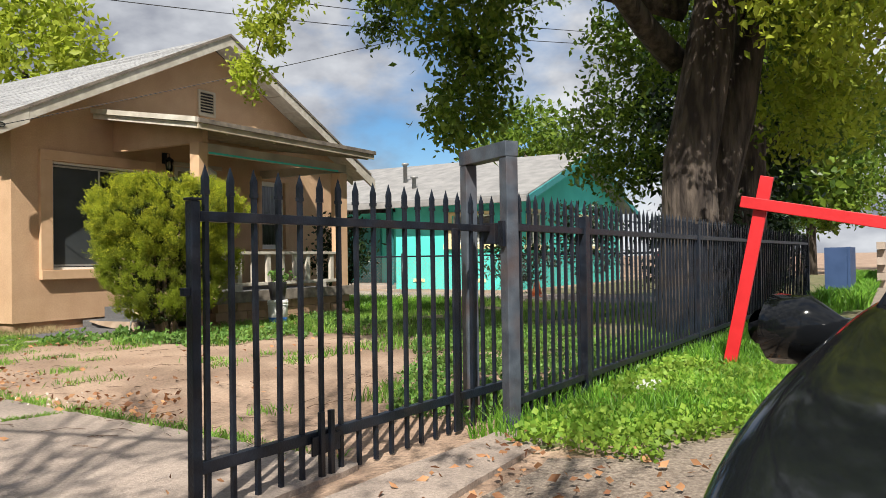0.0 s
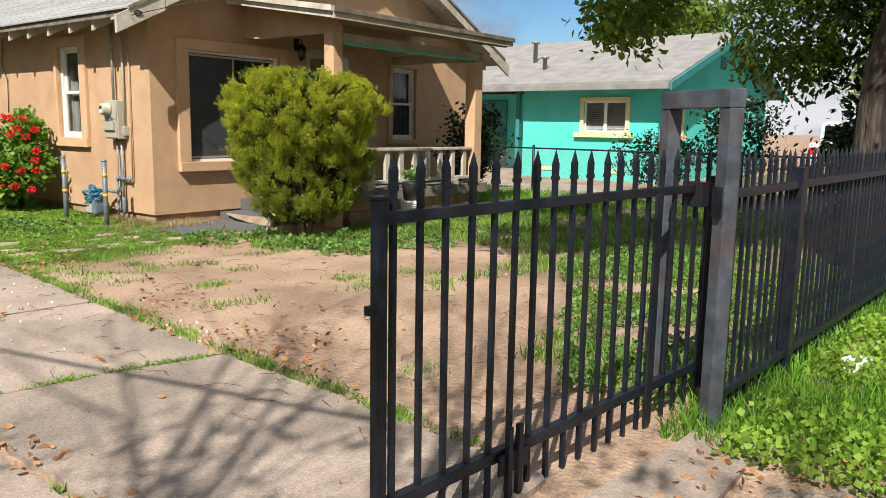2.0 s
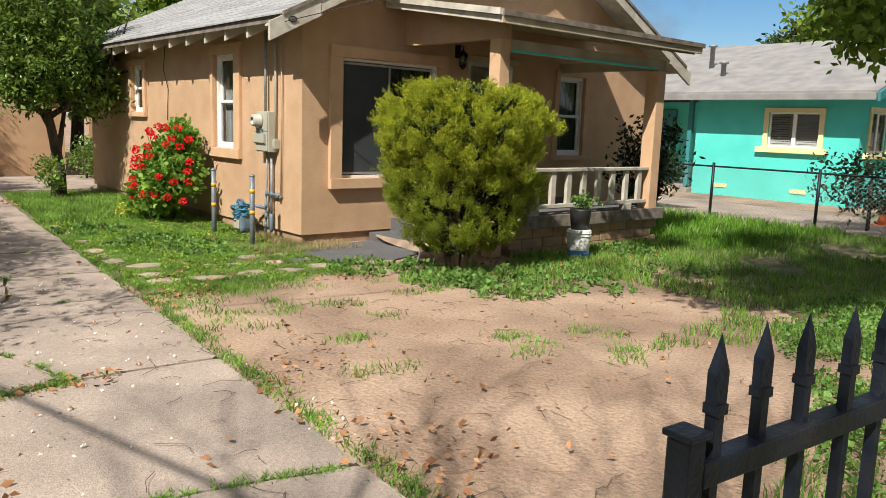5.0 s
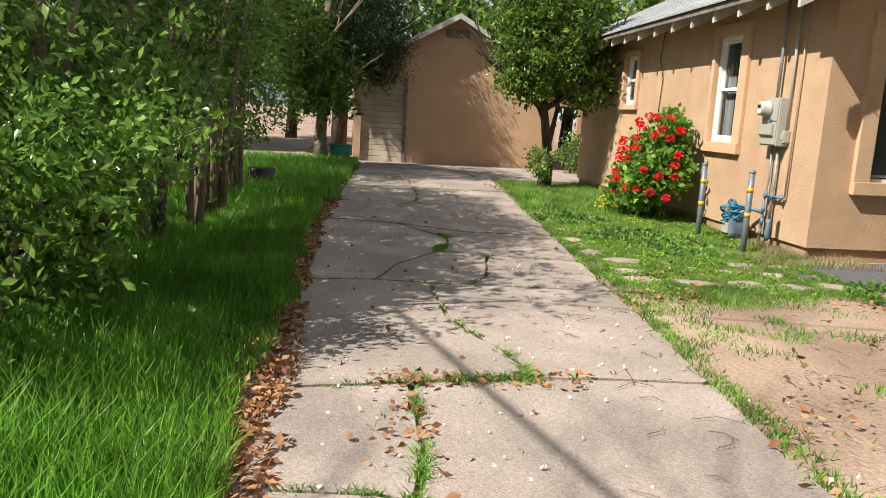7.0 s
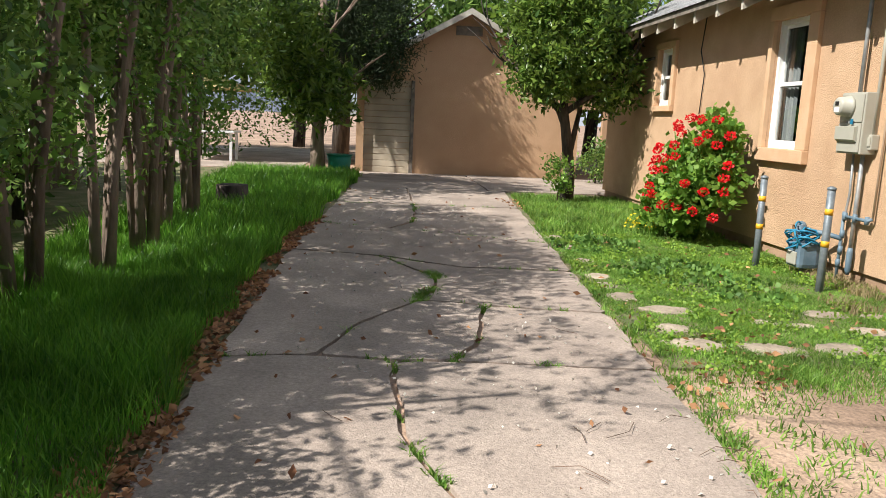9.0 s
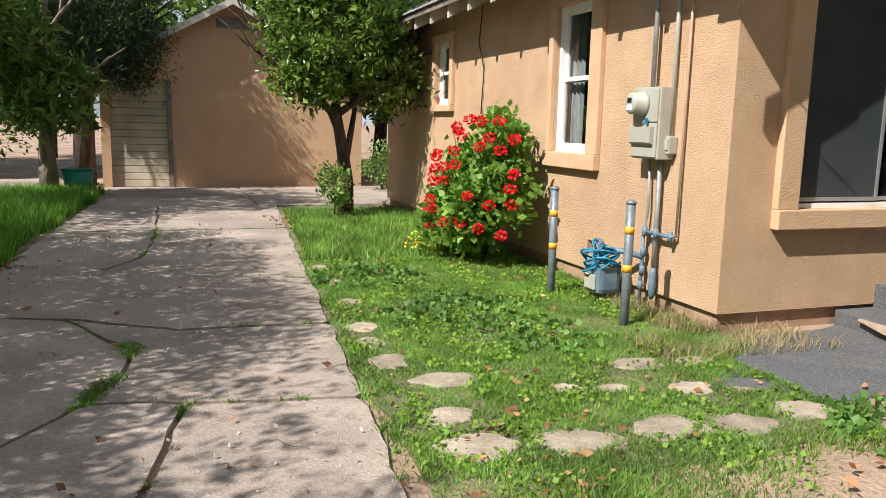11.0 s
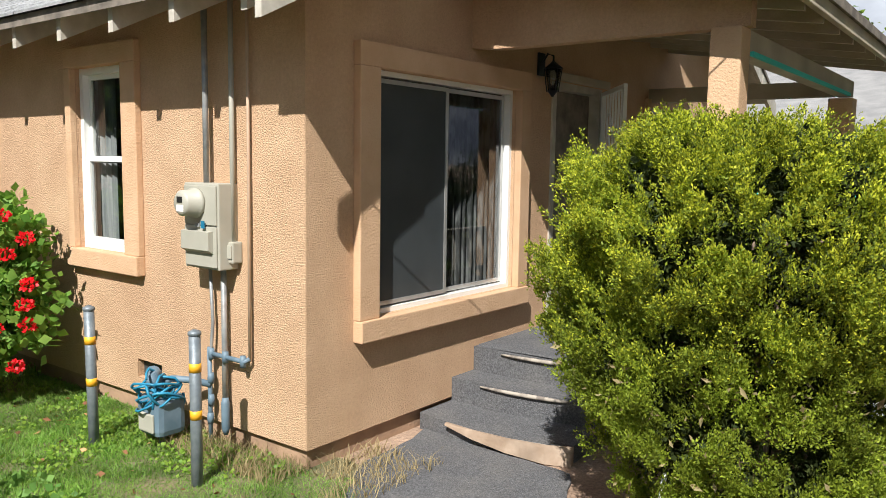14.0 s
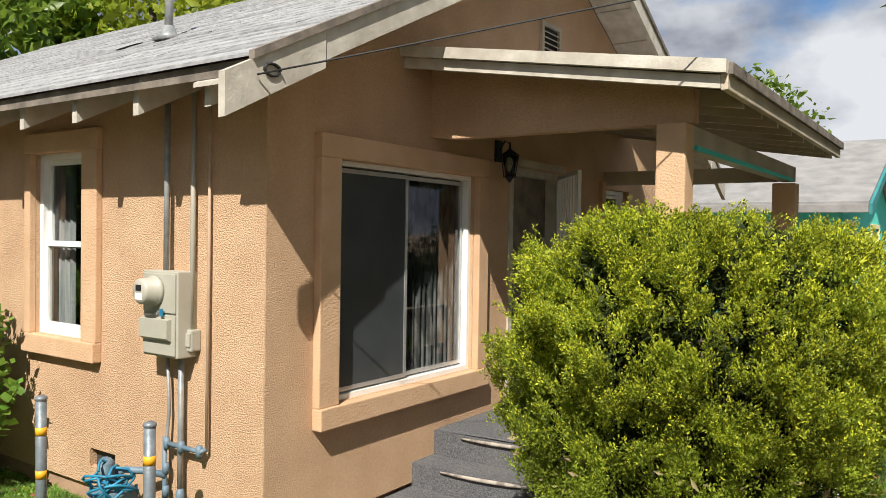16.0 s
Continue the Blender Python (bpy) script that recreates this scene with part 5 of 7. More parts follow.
leaf_cloud("leaves", clump_points((-1.25, 6.58, 0.5), (0.26, 0.26, 0.38), 34, 20, 0.06, 0.3), 0.07, L_HEDGEB, sap, 0.2, 0.5)

# trees beside the garage
lt = tree("loquat_tree", "small broad-leaved tree with pale trunk beside the drive", [(-5.35, 10.6, -0.05), (-5.37, 10.6, 0.7), (-5.33, 10.65, 1.5), (-5.4, 10.7, 2.6), (-5.3, 10.8, 3.6)], [0.17, 0.13, 0.115, 0.10, 0.07], BARK_PALE)
limbs(lt, [((-5.35, 10.6, 1.2), (-0.8, -0.3, 0.8)), ((-5.35, 10.6, 1.4), (0.8, -0.4, 0.7)), ((-5.38, 10.7, 2.4), (-0.6, 0.1, 1)), ((-5.38, 10.7, 2.6), (0.6, -0.2, 1))], 1.1, 0.05, 1, BARK_PALE)
crown(lt, "crown", [((-5.4, 10.1, 1.75), (0.95, 0.8, 0.65), 120, 0.4), ((-5.9, 9.6, 2.7), (0.8, 0.9, 0.8), 110, 0.4)], 0.20, L_CITRUS, 20, 0.13, 0.1, 0.32)
pt = tree("pine_tree", "dark dense evergreen overhanging the garage", [(-5.0, 12.9, -0.05), (-4.95, 12.8, 2), (-4.8, 12.6, 4), (-4.7, 12.5, 6.2)], [0.22, 0.18, 0.14, 0.06], BARK)
limbs(pt, [((-4.95, 12.8, 2.4), (0.7, -0.8, 0.2)), ((-4.9, 12.7, 3.0), (-0.8, -0.6, 0.3)), ((-4.85, 12.6, 3.6), (0.9, -0.3, 0.3)), ((-4.8, 12.6, 4.2), (-0.2, -0.9, 0.4))], 1.9, 0.07, 1, BARK)
crown(pt, "crown", [((-4.35, 11.6, 3.1), (1.1, 1.0, 0.95), 300, 0.4), ((-5.2, 11.8, 4.3), (2.0, 1.4, 1.4), 520, 0.5), ((-4.1, 11.5, 2.35), (0.6, 0.6, 0.4), 80, 0.3)], 0.13, L_PINE, 30, 0.15, -0.5, 0.14)

# hedge trees along the drive
for k, (x, y) in enumerate(((-6.25, 1.9), (-6.1, 0.9), (-6.2, 0.1), (-6.35, -0.8), (-6.15, 2.9), (-6.5, -1.8), (-6.45, -3.0), (-6.7, 3.8))):
    h = empty("hedge_shrub", "tall straggly privet shrub with bare stems along the drive", "shrub", "hedge along the drive")
    bm = bmesh.new()
    for s in range(5):
        a = random.uniform(0, 6.28)
        dx, dy = 0.25 * math.cos(a), 0.25 * math.sin(a)
        add_tube(bm, [(x + dx * 0.3, y + dy * 0.3, -0.03), (x + dx * 0.5, y + dy * 0.5, 0.8), (x + dx, y + dy, 1.7), (x + dx * 2, y + dy * 2, 3.0)], [0.045, 0.036, 0.03, 0.012], 7)
    part("stem", bm, BARK_PALE, h)
    top = 4.3 if k in (0, 1, 2, 4, 7) else (4.3, 0, 3.7, 2.4)[k - 3]
    low = 0.25 if k in (5, 6) else (0.6 if k == 3 else 1.15)
    crown(h, "crown", [((x - 0.15, y, (low + top) / 2), (0.78, 0.85, (top - low) / 2), (300, 300, 300, 330, 280, 260, 220, 280)[k], 0.3)], 0.07, L_HEDGE, 26, 0.10, 0.0, 0.48)
    # extra leaves in a fresher green, standing in for sunlit foliage
    crown(h, "sun_tint_leaves", [((x + 0.1, y - 0.1, 2.4), (0.8, 0.85, 1.8), 90, 0.7)], 0.065, L_HEDGEB, 18, 0.08, 0.2, 0.48)
fs = empty("bright_shrub", "bright green leafy shrub leaning over the grass", "shrub")
part("stem", tube([(-6.5, -3.4, -0.02), (-6.35, -3.35, 0.6), (-6.0, -3.1, 1.2)], [0.03, 0.02, 0.008], 6), BARK_PALE, fs)
part("stem", tube([(-6.45, -3.6, -0.02), (-6.2, -3.7, 0.5), (-5.9, -3.6, 0.95), (-5.45, -3.45, 1.15)], [0.028, 0.02, 0.012, 0.004], 6), BARK_PALE, fs)
crown(fs, "leaves", [((-6.35, -3.2, 0.85), (0.6, 0.75, 0.75), 150, 0.45), ((-5.95, -2.6, 1.25), (0.45, 0.5, 0.25), 50, 0.3), ((-6.9, -4.0, 1.0), (0.5, 0.6, 0.9), 70, 0.4), ((-5.9, -3.75, 0.95), (0.38, 0.4, 0.45), 46, 0.3), ((-5.6, -3.5, 1.1), (0.28, 0.28, 0.14), 20, 0.2), ((-6.3, -4.2, 0.7), (0.45, 0.5, 0.65), 60, 0.35), ((-7.0, -2.2, 2.4), (0.5, 1.2, 1.0), 90, 0.4)], 0.058, L_HEDGEB, 24, 0.085, 0.2, 0.5)
bk = empty("back_hedge", "dark overgrown greenery behind the shrubs", "hedge")
crown(bk, "leaves", [((-7.7, -2.8, 3.3), (0.8, 1.2, 1.0), 150, 0.3), ((-8.1, -2.3, 1.3), (0.8, 2.6, 1.5), 220, 0.3), ((-8.0, 2.4, 2.3), (0.8, 2.6, 2.4), 220, 0.3), ((-7.7, 6.3, 3.2), (0.9, 2.5, 1.6), 200, 0.3), ((-9.5, 18.5, 1.3), (3.4, 0.8, 1.4), 160, 0.3)], 0.12, L_HEDGE, 24, 0.2, 0.0, 0.5)
bm = bmesh.new()
for (x, y) in ((-8.0, -3.0), (-8.0, 0.0), (-8.0, 3.0), (-8.0, 6.2), (-9.5, 18.5)):
    add_tube(bm, [(x, y, -0.05), (x, y, 1.2), (x + 0.1, y + 0.2, 2.4)], [0.07, 0.05, 0.02], 7)
part("stem", bm, BARK, bk)

# great street tree
st = tree("street_tree", "large street tree with thick ridged forked trunk and drooping leaves", [(3.05, -8.12, -0.1), (3.0, -8.15, 0.35), (2.95, -8.17, 1.2), (2.95, -8.17, 2.0), (3.0, -8.35, 2.9), (3.1, -8.55, 4.2), (3.2, -8.6, 6.0)], [0.40, 0.33, 0.30, 0.30, 0.27, 0.24, 0.16], BARK, 0.18)
part("second_stem", tube([(3.45, -8.2, -0.1), (3.45, -8.22, 0.6), (3.5, -8.35, 1.6), (3.55, -8.6, 2.6), (3.6, -8.85, 4.0), (3.7, -9.1, 5.6)], [0.28, 0.24, 0.22, 0.20, 0.17, 0.11], 16, 0.2), BARK, st)
part("limb", tube([(3.08, -8.5, 4.0), (2.5, -7.4, 4.5), (1.95, -6.4, 4.2), (1.75, -5.95, 3.3), (1.75, -5.9, 2.5)], [0.07, 0.05, 0.035, 0.02, 0.006], 8), BARK, st)
# limb added out of view to carry the lobe that shades the verge
part("limb", tube([(3.1, -8.6, 4.4), (2.0, -9.6, 5.0), (0.6, -10.6, 5.2), (-1.2, -11.3, 5.2)], [0.09, 0.07, 0.05, 0.015], 8), BARK, st)
limbs(st, [((3.1, -8.0, 3.2), (-1, 0.3, 0.35)), ((3.2, -8.1, 3.8), (-0.8, 0.9, 0.4)), ((3.3, -8.2, 4.6), (-0.7, -0.5, 0.6)), ((3.4, -8.6, 3.8), (0.3, -1, 0.4)), ((3.3, -8.1, 4.4), (0.6, 0.8, 0.5)), ((3.3, -8.1, 5.4), (-0.4, 0.2, 1))], 3.2, 0.16, 2, BARK)
# lobes at (0.9, -8.9) and (-0.8, -11.2) are unseen, added to cast shade
crown(st, "crown", [((3.0, -8.0, 6.0), (4.4, 3.8, 1.9), 900, 0.5), ((0.3, -7.0, 4.7), (1.8, 1.6, 0.9), 330, 0.35), ((1.4, -6.2, 3.6), (0.9, 0.7, 0.6), 80, 0.3), ((1.76, -5.95, 2.85), (0.5, 0.5, 0.75), 75, 0.3), ((0.9, -8.9, 5.6), (1.6, 1.1, 0.8), 170, 0.3), ((-0.8, -11.2, 5.1), (1.9, 0.8, 0.7), 170, 0.3), ((3.0, -9.4, 4.0), (1.8, 0.8, 0.9), 190, 0.35), ((-1.0, -6.4, 4.6), (1.6, 1.0, 0.5), 170, 0.3), ((4.6, -7.2, 3.9), (0.9, 0.8, 0.6), 70, 0.35)], 0.095, L_TREE, 30, 0.12, -0.5, 0.55)
# outer leaves whose sunlight is put into the yellower leaf colour
crown(st, "sun_yellow_leaves", [((2.0, -9.9, 3.6), (2.0, 1.0, 0.9), 220, 0.4), ((3.6, -10.3, 4.6), (2.4, 1.4, 1.0), 200, 0.4), ((4.4, -9.4, 2.9), (0.9, 0.7, 0.9), 130, 0.4), ((0.9, -7.0, 5.4), (2.5, 2.0, 1.0), 120, 0.5)], 0.095, L_TREEY, 22, 0.14, -0.5, 0.55)
ob2 = empty("hanging_branch", "leafy branch with leaves tinted sunlit yellow drooping over the roof", "branch")
bm = bmesh.new()
add_tube(bm, [(3.0, -8.0, 5.2), (2.2, -6.0, 4.9), (1.5, -4.2, 4.6), (1.35, -3.3, 4.0), (1.4, -3.0, 3.4)], [0.07, 0.05, 0.03, 0.018, 0.006], 7)
add_tube(bm, [(1.6, -4.4, 4.6), (0.9, -3.8, 4.5), (0.6, -3.6, 4.2)], [0.025, 0.015, 0.006], 6)
part("limb", bm, BARK, ob2)
# branch end in the sunlit yellow tint, the rest in plain green
crown(ob2, "leaves", [((0.85, -3.9, 4.05), (0.42, 0.4, 0.55), 40, 0.3), ((1.35, -3.05, 3.35), (0.22, 0.22, 0.32), 22, 0.3), ((1.2, -3.5, 3.8), (0.25, 0.3, 0.3), 18, 0.3)], 0.085, L_TREEY, 22, 0.08, -0.5, 0.55)
crown(ob2, "green_leaves", [((1.9, -4.8, 4.5), (0.8, 0.6, 0.45), 70, 0.3), ((2.4, -4.4, 4.2), (0.4, 0.4, 0.4), 40, 0.3)], 0.085, L_TREE, 22, 0.09, -0.5, 0.55)

for (sx, sy, sr, shh) in ((5.4, -7.7, 0.8, 1.0), (7.0, -7.8, 0.9, 1.2), (8.6, -8.0, 0.8, 1.0), (11.0, -7.6, 1.0, 1.0), (13.5, -7.6, 1.3, 1.2)):
    fsb = empty("fence_shrub", "dark dense shrub behind the iron fence", "shrub", "shrubs behind the fence")
    part("stem", tube([(sx, sy, -0.05), (sx, sy, 0.6), (sx + 0.1, sy, 1.2)], [0.06, 0.05, 0.02], 7), BARK, fsb)
    crown(fsb, "leaves", [((sx, sy, shh), (sr, 0.6, shh * 0.95), 150, 0.35)], 0.11, L_DARKBUSH, 24, 0.13, 0.0, 0.5)
s2 = tree("second_street_tree", "dark-trunked street tree beyond the first", [(6.6, -8.2, -0.1), (6.5, -8.2, 1.0), (6.6, -8.25, 2.4), (6.8, -8.4, 4.4)], [0.42, 0.33, 0.28, 0.16], BARK, 0.2)
limbs(s2, [((6.6, -8.25, 2.4), (0.2, -0.9, 0.6)), ((6.6, -8.25, 2.8), (0.5, 0.8, 0.7))], 2.2, 0.09, 1, BARK)
crown(s2, "crown", [((6.6, -8.6, 3.6), (2.0, 1.4, 1.1), 260, 0.4), ((7.5, -9.6, 3.0), (1.2, 0.7, 0.6), 80, 0.4), ((7.0, -6.1, 3.0), (1.1, 0.95, 1.05), 170, 0.35)], 0.11, L_TREE, 24, 0.17, -0.4, 0.55)

# shrubs by the neighbour
cm = empty("camellia_bush", "dark evergreen bush at the porch end", "bush")
part("stem", tube([(5.6, -1.2, -0.05), (5.6, -1.2, 0.7), (5.65, -1.2, 1.3)], [0.05, 0.04, 0.02], 7), BARK, cm)
crown(cm, "leaves", [((5.6, -1.2, 1.1), (0.55, 0.55, 0.75), 110, 0.4)], 0.09, L_DARKBUSH, 24, 0.09, 0.1, 0.5)
rs = empty("rambling_shrub", "dark rambling shrub on the chain-link fence", "shrub")
part("stem", tube([(9.3, -3.2, -0.05), (9.3, -3.2, 0.5), (9.35, -3.15, 1.1)], [0.04, 0.03, 0.015], 7), BARK, rs)
crown(rs, "leaves", [((9.3, -3.1, 0.85), (0.7, 0.9, 0.55), 60, 0.4), ((10.2, -4.3, 1.3), (0.9, 1.0, 0.8), 90, 0.4)], 0.11, L_DARKBUSH, 20, 0.12, 0.1, 0.45)


def far_tree(x, y, h, r, material, trunk=BARK, z0=0.35, n=260, leaf=0.3):
    e = empty("background_tree", "leafy tree beyond the houses", "tree", "background trees")
    part("trunk", tube([(x, y, -0.05), (x + 0.1, y, h * 0.3), (x - 0.1, y, h * 0.75)], [0.25, 0.2, 0.08], 8), trunk, e)
    crown(e, "crown", [((x, y, h * 0.66), (r, r, h * 0.36), n, 0.5), ((x + r * 0.5, y - r * 0.3, h * 0.5), (r * 0.6, r * 0.6, h * 0.2), n // 3, 0.4)], leaf, material, 20, r * 0.13, -0.2, 0.55)


far_tree(1.5, 17.5, 6.2, 2.2, L_TREE)
far_tree(-2.5, 21, 7.0, 2.6, L_HEDGE)
far_tree(8.0, 12.5, 9.5, 2.6, L_TREEY, n=330)
far_tree(4.8, 12.5, 7.0, 2.0, L_TREE)
far_tree(26, 4, 7.6, 2.6, L_TREE)
far_tree(33, 9, 7.0, 2.4, L_PINE)
far_tree(38, -12, 8, 4, L_TREE)
far_tree(30, -7.2, 6.5, 2.4, L_TREE)
far_tree(16, -7.3, 6.5, 1.8, L_TREE, BARK_PALE)
far_tree(46, -3, 7, 4, L_HEDGE)
far_tree(-9, 16, 7, 2.8, L_HEDGE)
far_tree(-12, 19, 7, 3, L_TREE)
far_tree(-14, 6, 6, 3, L_HEDGE)
far_tree(-7, 24, 7, 3, L_HEDGE)
far_tree(3.5, 22, 6, 3, L_HEDGE)
far_tree(7.5, -7.6, 5.6, 1.5, L_DARKBUSH, BARK, n=200, leaf=0.16)

sh = tree("tall_tree", "tall leafy tree behind the hedge shading the drive", [(-7.7, 7.6, -0.05), (-7.65, 7.5, 2.0), (-7.6, 7.5, 4.0), (-7.5, 7.4, 6.0)], [0.2, 0.16, 0.12, 0.05], BARK)
crown(sh, "crown", [((-7.5, 7.4, 5.2), (1.7, 1.9, 1.5), 330, 0.4)], 0.13, L_HEDGE, 26, 0.17, -0.2, 0.5)
ap = tree("bare_tree", "half-bare street tree by the drive entrance", [(-9.8, -10.7, -0.05), (-9.75, -10.7, 1.6), (-9.7, -10.65, 3.2), (-9.6, -10.6, 5.0)], [0.12, 0.10, 0.08, 0.04], BARK)
limbs(ap, [((-9.75, -10.7, 2.6), (0.7, 0.5, 0.9)), ((-9.7, -10.6, 3.2), (-0.5, 0.8, 0.8)), ((-9.7, -10.6, 3.8), (0.8, -0.3, 0.8)), ((-9.6, -10.6, 4.4), (0.3, 0.8, 1.0)), ((-9.7, -10.6, 4.0), (0.9, 0.7, 0.5)), ((-9.75, -10.7, 2.9), (0.9, 0.9, 0.7)), ((-9.7, -10.7, 3.5), (1.0, 0.3, 0.4)), ((-9.7, -10.7, 2.8), (0.9, 0.1, 0.6)), ((-9.6, -10.6, 4.7), (0.8, 0.4, 0.6))], 2.9, 0.04, 3, BARK)
crown(ap, "crown", [((-8.6, -9.9, 4.9), (1.9, 1.7, 1.3), 95, 0.2)], 0.10, L_TREE, 12, 0.16, -0.4, 0.5)

# ---- garage ----
gar = empty("garage", "peach stucco garage with gable front and roll-up door", "garage")
GR = lambda x: 3.62 - 0.56 * abs(x + 2.15)
part("front_wall", wall_bm(-4.62, 0.5, 0.0, 2.16, [(-4.45, -3.32, 0.0, 2.1)], 12.2, 12.36, "x"), STUCCO_FAR, gar)
part("gable", slab_xz([(-4.62, 2.16), (0.5, 2.16), (0.5, GR(0.5)), (-2.15, GR(-2.15)), (-4.62, GR(-4.62))], 12.2, 12.36), STUCCO_FAR, gar)
part("side_wall", box(0.34, 0.5, 12.36, 18, 0, GR(0.5)), STUCCO_FAR, gar)
part("side_wall", box(-4.62, -4.46, 12.36, 18, 0, GR(-4.62)), STUCCO_FAR, gar)
part("rear_wall", box(-4.46, 0.34, 17.84, 18, 0, 2.2), STUCCO_FAR, gar)
rd = new("roll_door")
rd.parent = gar
for k in range(15):
    part("slat", box(-4.45, -3.40, 12.30, 12.325, 0.01 + k * 0.14, 0.143 + k * 0.14, 0.008), BEIGE_WOOD, rd)
part("door_post", box(-3.40, -3.321, 12.17, 12.3, 0, 2.1, 0.004), DARK_WOOD, gar)
for s in (-1, 1):
    f = lambda d: -2.15 + s * d
    part("roof_slope", slab_xz([(f(0), 3.63), (f(3.0), 3.63 - 0.56 * 3.0), (f(3.0), 3.71 - 0.56 * 3.0), (f(0), 3.71)], 11.85, 18.2), SHINGLE_FAR, gar)
    part("barge_board", slab_xz([(f(0), 3.57), (f(3.05), 3.57 - 0.56 * 3.05), (f(3.05), 3.70 - 0.56 * 3.05), (f(0), 3.70)], 11.80, 11.845), WHITE_WOOD, gar)
part("gable_vent", box(-2.45, -1.85, 12.17, 12.199, 3.15, 3.35), DARK_WOOD, gar)

# bin, stump and neighbour's patio
bn = empty("garden_bin", "green plastic garden bin beside the trunk", "bin", at=pose(-4.92, 10.75, 0))
bm = bmesh.new()
add_tube(bm, [(0, 0, 0.0), (0, 0, 0.45), (0, 0, 0.46), (0, 0, 0.42)], [0.20, 0.26, 0.24, 0.22], 20)
part("tub", bm, GREEN_P, bn)
part("rim", tube([(0.265 * math.cos(a * 0.3142), 0.265 * math.sin(a * 0.3142), 0.45) for a in range(21)], 0.012, 6), GREEN_P, bn)
sp = empty("tree_stump", "dark cut tree stump in the grass", "stump", at=pose(-6.0, 4.5, 0))
part("wood", tube([(0, 0, -0.05), (0, 0, 0.15), (0, 0, 0.33)], [0.25, 0.21, 0.2], 14, 0.2), BARK, sp)
um = empty("patio_umbrella", "yellow canvas patio umbrella in the neighbour's yard", "umbrella", at=pose(-8.6, 15.0, 0))
part("pole", tube([(0, 0, 0), (0, 0, 2.1)], 0.025, 8), WHITE_P, um)
part("canopy", tube([(0, 0, 1.75), (0, 0, 1.78), (0, 0, 2.2)], [1.5, 1.5, 0.05], 8), YCANVAS, um)
tb = empty("patio_table", "white patio table in the neighbour's yard", "table", at=pose(-8.3, 14.3, 0))
part("tabletop", box(-0.7, 0.7, -0.5, 0.5, 0.70, 0.75, 0.01), WHITE_P, tb)
for sx in (-1, 1):
    for sy in (-1, 1):
        part("leg", box(sx * 0.6 - 0.03, sx * 0.6 + 0.03, sy * 0.4 - 0.03, sy * 0.4 + 0.03, 0, 0.70), WHITE_P, tb)
tagged(part("patio", prism([(-13, 12.02), (-5.9, 12.02), (-5.9, 22), (-13, 22)], -0.05, 0.015), CONCRETE), "pale concrete patio of the neighbour", "patio", kind="structure")
wf = empty("board_fence", "old weathered wooden board fence behind the hedge", "fence")
bme = box(-0.012, 0.012, 0, 0.145, 0, 1.7)
bmesh_me = bpy.data.meshes.new("board")
bme.to_mesh(bmesh_me)
bme.free()
bmesh_me.materials.append(OLDWOOD)
for k in range(95):
    ob = new("board", bmesh_me)
    ob.parent = wf
    ob.matrix_basis = pose(-8.9 + random.uniform(-.008, .008), -7.0 + k * 0.15, random.uniform(-.03, .03), 0, random.uniform(-1, 1), 0)
part("rail", box(-8.96, -8.915, -7.0, 7.3, 1.3, 1.4), OLDWOOD, wf)

# ---- aqua house ----
aq = empty("aqua_house", "aqua stucco house with pale grey roof and cream window trim", "house")
aq.scale, aq.location = (1.15, 1.15, 1.06), (0.825, 1.385, 0.0)
AX, AY0, AY1 = 11.4, -2.15, 1.5
part("side_wall", wall_bm(AY0, AY1, 0.0, 2.35, [(-1.35, -0.25, 1.25, 2.05)], AX, AX + 0.16, "y"), AQUA, aq)
part("return_wall", box(AX + 0.16, AX + 1.5, AY1 - 0.16, AY1, 0, 2.35), AQUA, aq)
part("recess_wall", box(AX + 1.5, AX + 1.66, AY1 - 0.16, 9, 0, 2.35), AQUA, aq)
part("front_wall", wall_bm(AX + 0.16, 19.4, 0.0, 2.35, [(11.85, 12.75, 1.2, 2.1), (15.6, 17.0, 1.2, 2.1)], AY0, AY0 + 0.16, "x"), AQUA, aq)
RQ = lambda x: 2.42 + 0.36 * (x - AX + 0.5) if x < 15.4 else 2.42 + 0.36 * (19.4 + 0.5 - x)
part("gable", slab_xz([(AX, 2.35), (19.4, 2.35), (19.4, RQ(19.4) - 0.03), (15.4, RQ(15.4) - 0.03), (AX, RQ(AX) - 0.03)], AY0, AY0 + 0.16), AQUA, aq)
part("far_wall", box(19.24, 19.4, AY0 + 0.16, 9, 0, 2.35), AQUA, aq)
part("rear_wall", box(AX + 1.66, 19.24, 8.84, 9, 0, 2.35), AQUA, aq)
for s in (0, 1):
    f = (lambda x: x) if s == 0 else (lambda x: 30.8 - x)
    part("roof_slope", slab_xz([(f(AX - 0.55), RQ(AX - 0.55)), (f(15.4), RQ(15.4)), (f(15.4), RQ(15.4) + 0.1), (f(AX - 0.55), RQ(AX - 0.55) + 0.1)], AY0 - 0.45, 9.4), SHINGLE_FAR, aq)
    part("barge_board", slab_xz([(f(AX - 0.55), RQ(AX - 0.55) - 0.12), (f(15.4), RQ(15.4) - 0.12), (f(15.4), RQ(15.4) + 0.06), (f(AX - 0.55), RQ(AX - 0.55) + 0.06)], AY0 - 0.50, AY0 - 0.452), AQUA_DARK, aq)
part("gutter", box(AX - 0.64, AX - 0.552, AY0 - 0.45, 9.4, RQ(AX - 0.55) - 0.1, RQ(AX - 0.55) + 0.05, 0.01), SHINGLE_FAR, aq)
part("gable_vent", box(15.2, 15.6, AY0 - 0.02, AY0 - 0.001, 3.1, 3.45), AQUA_DARK, aq)


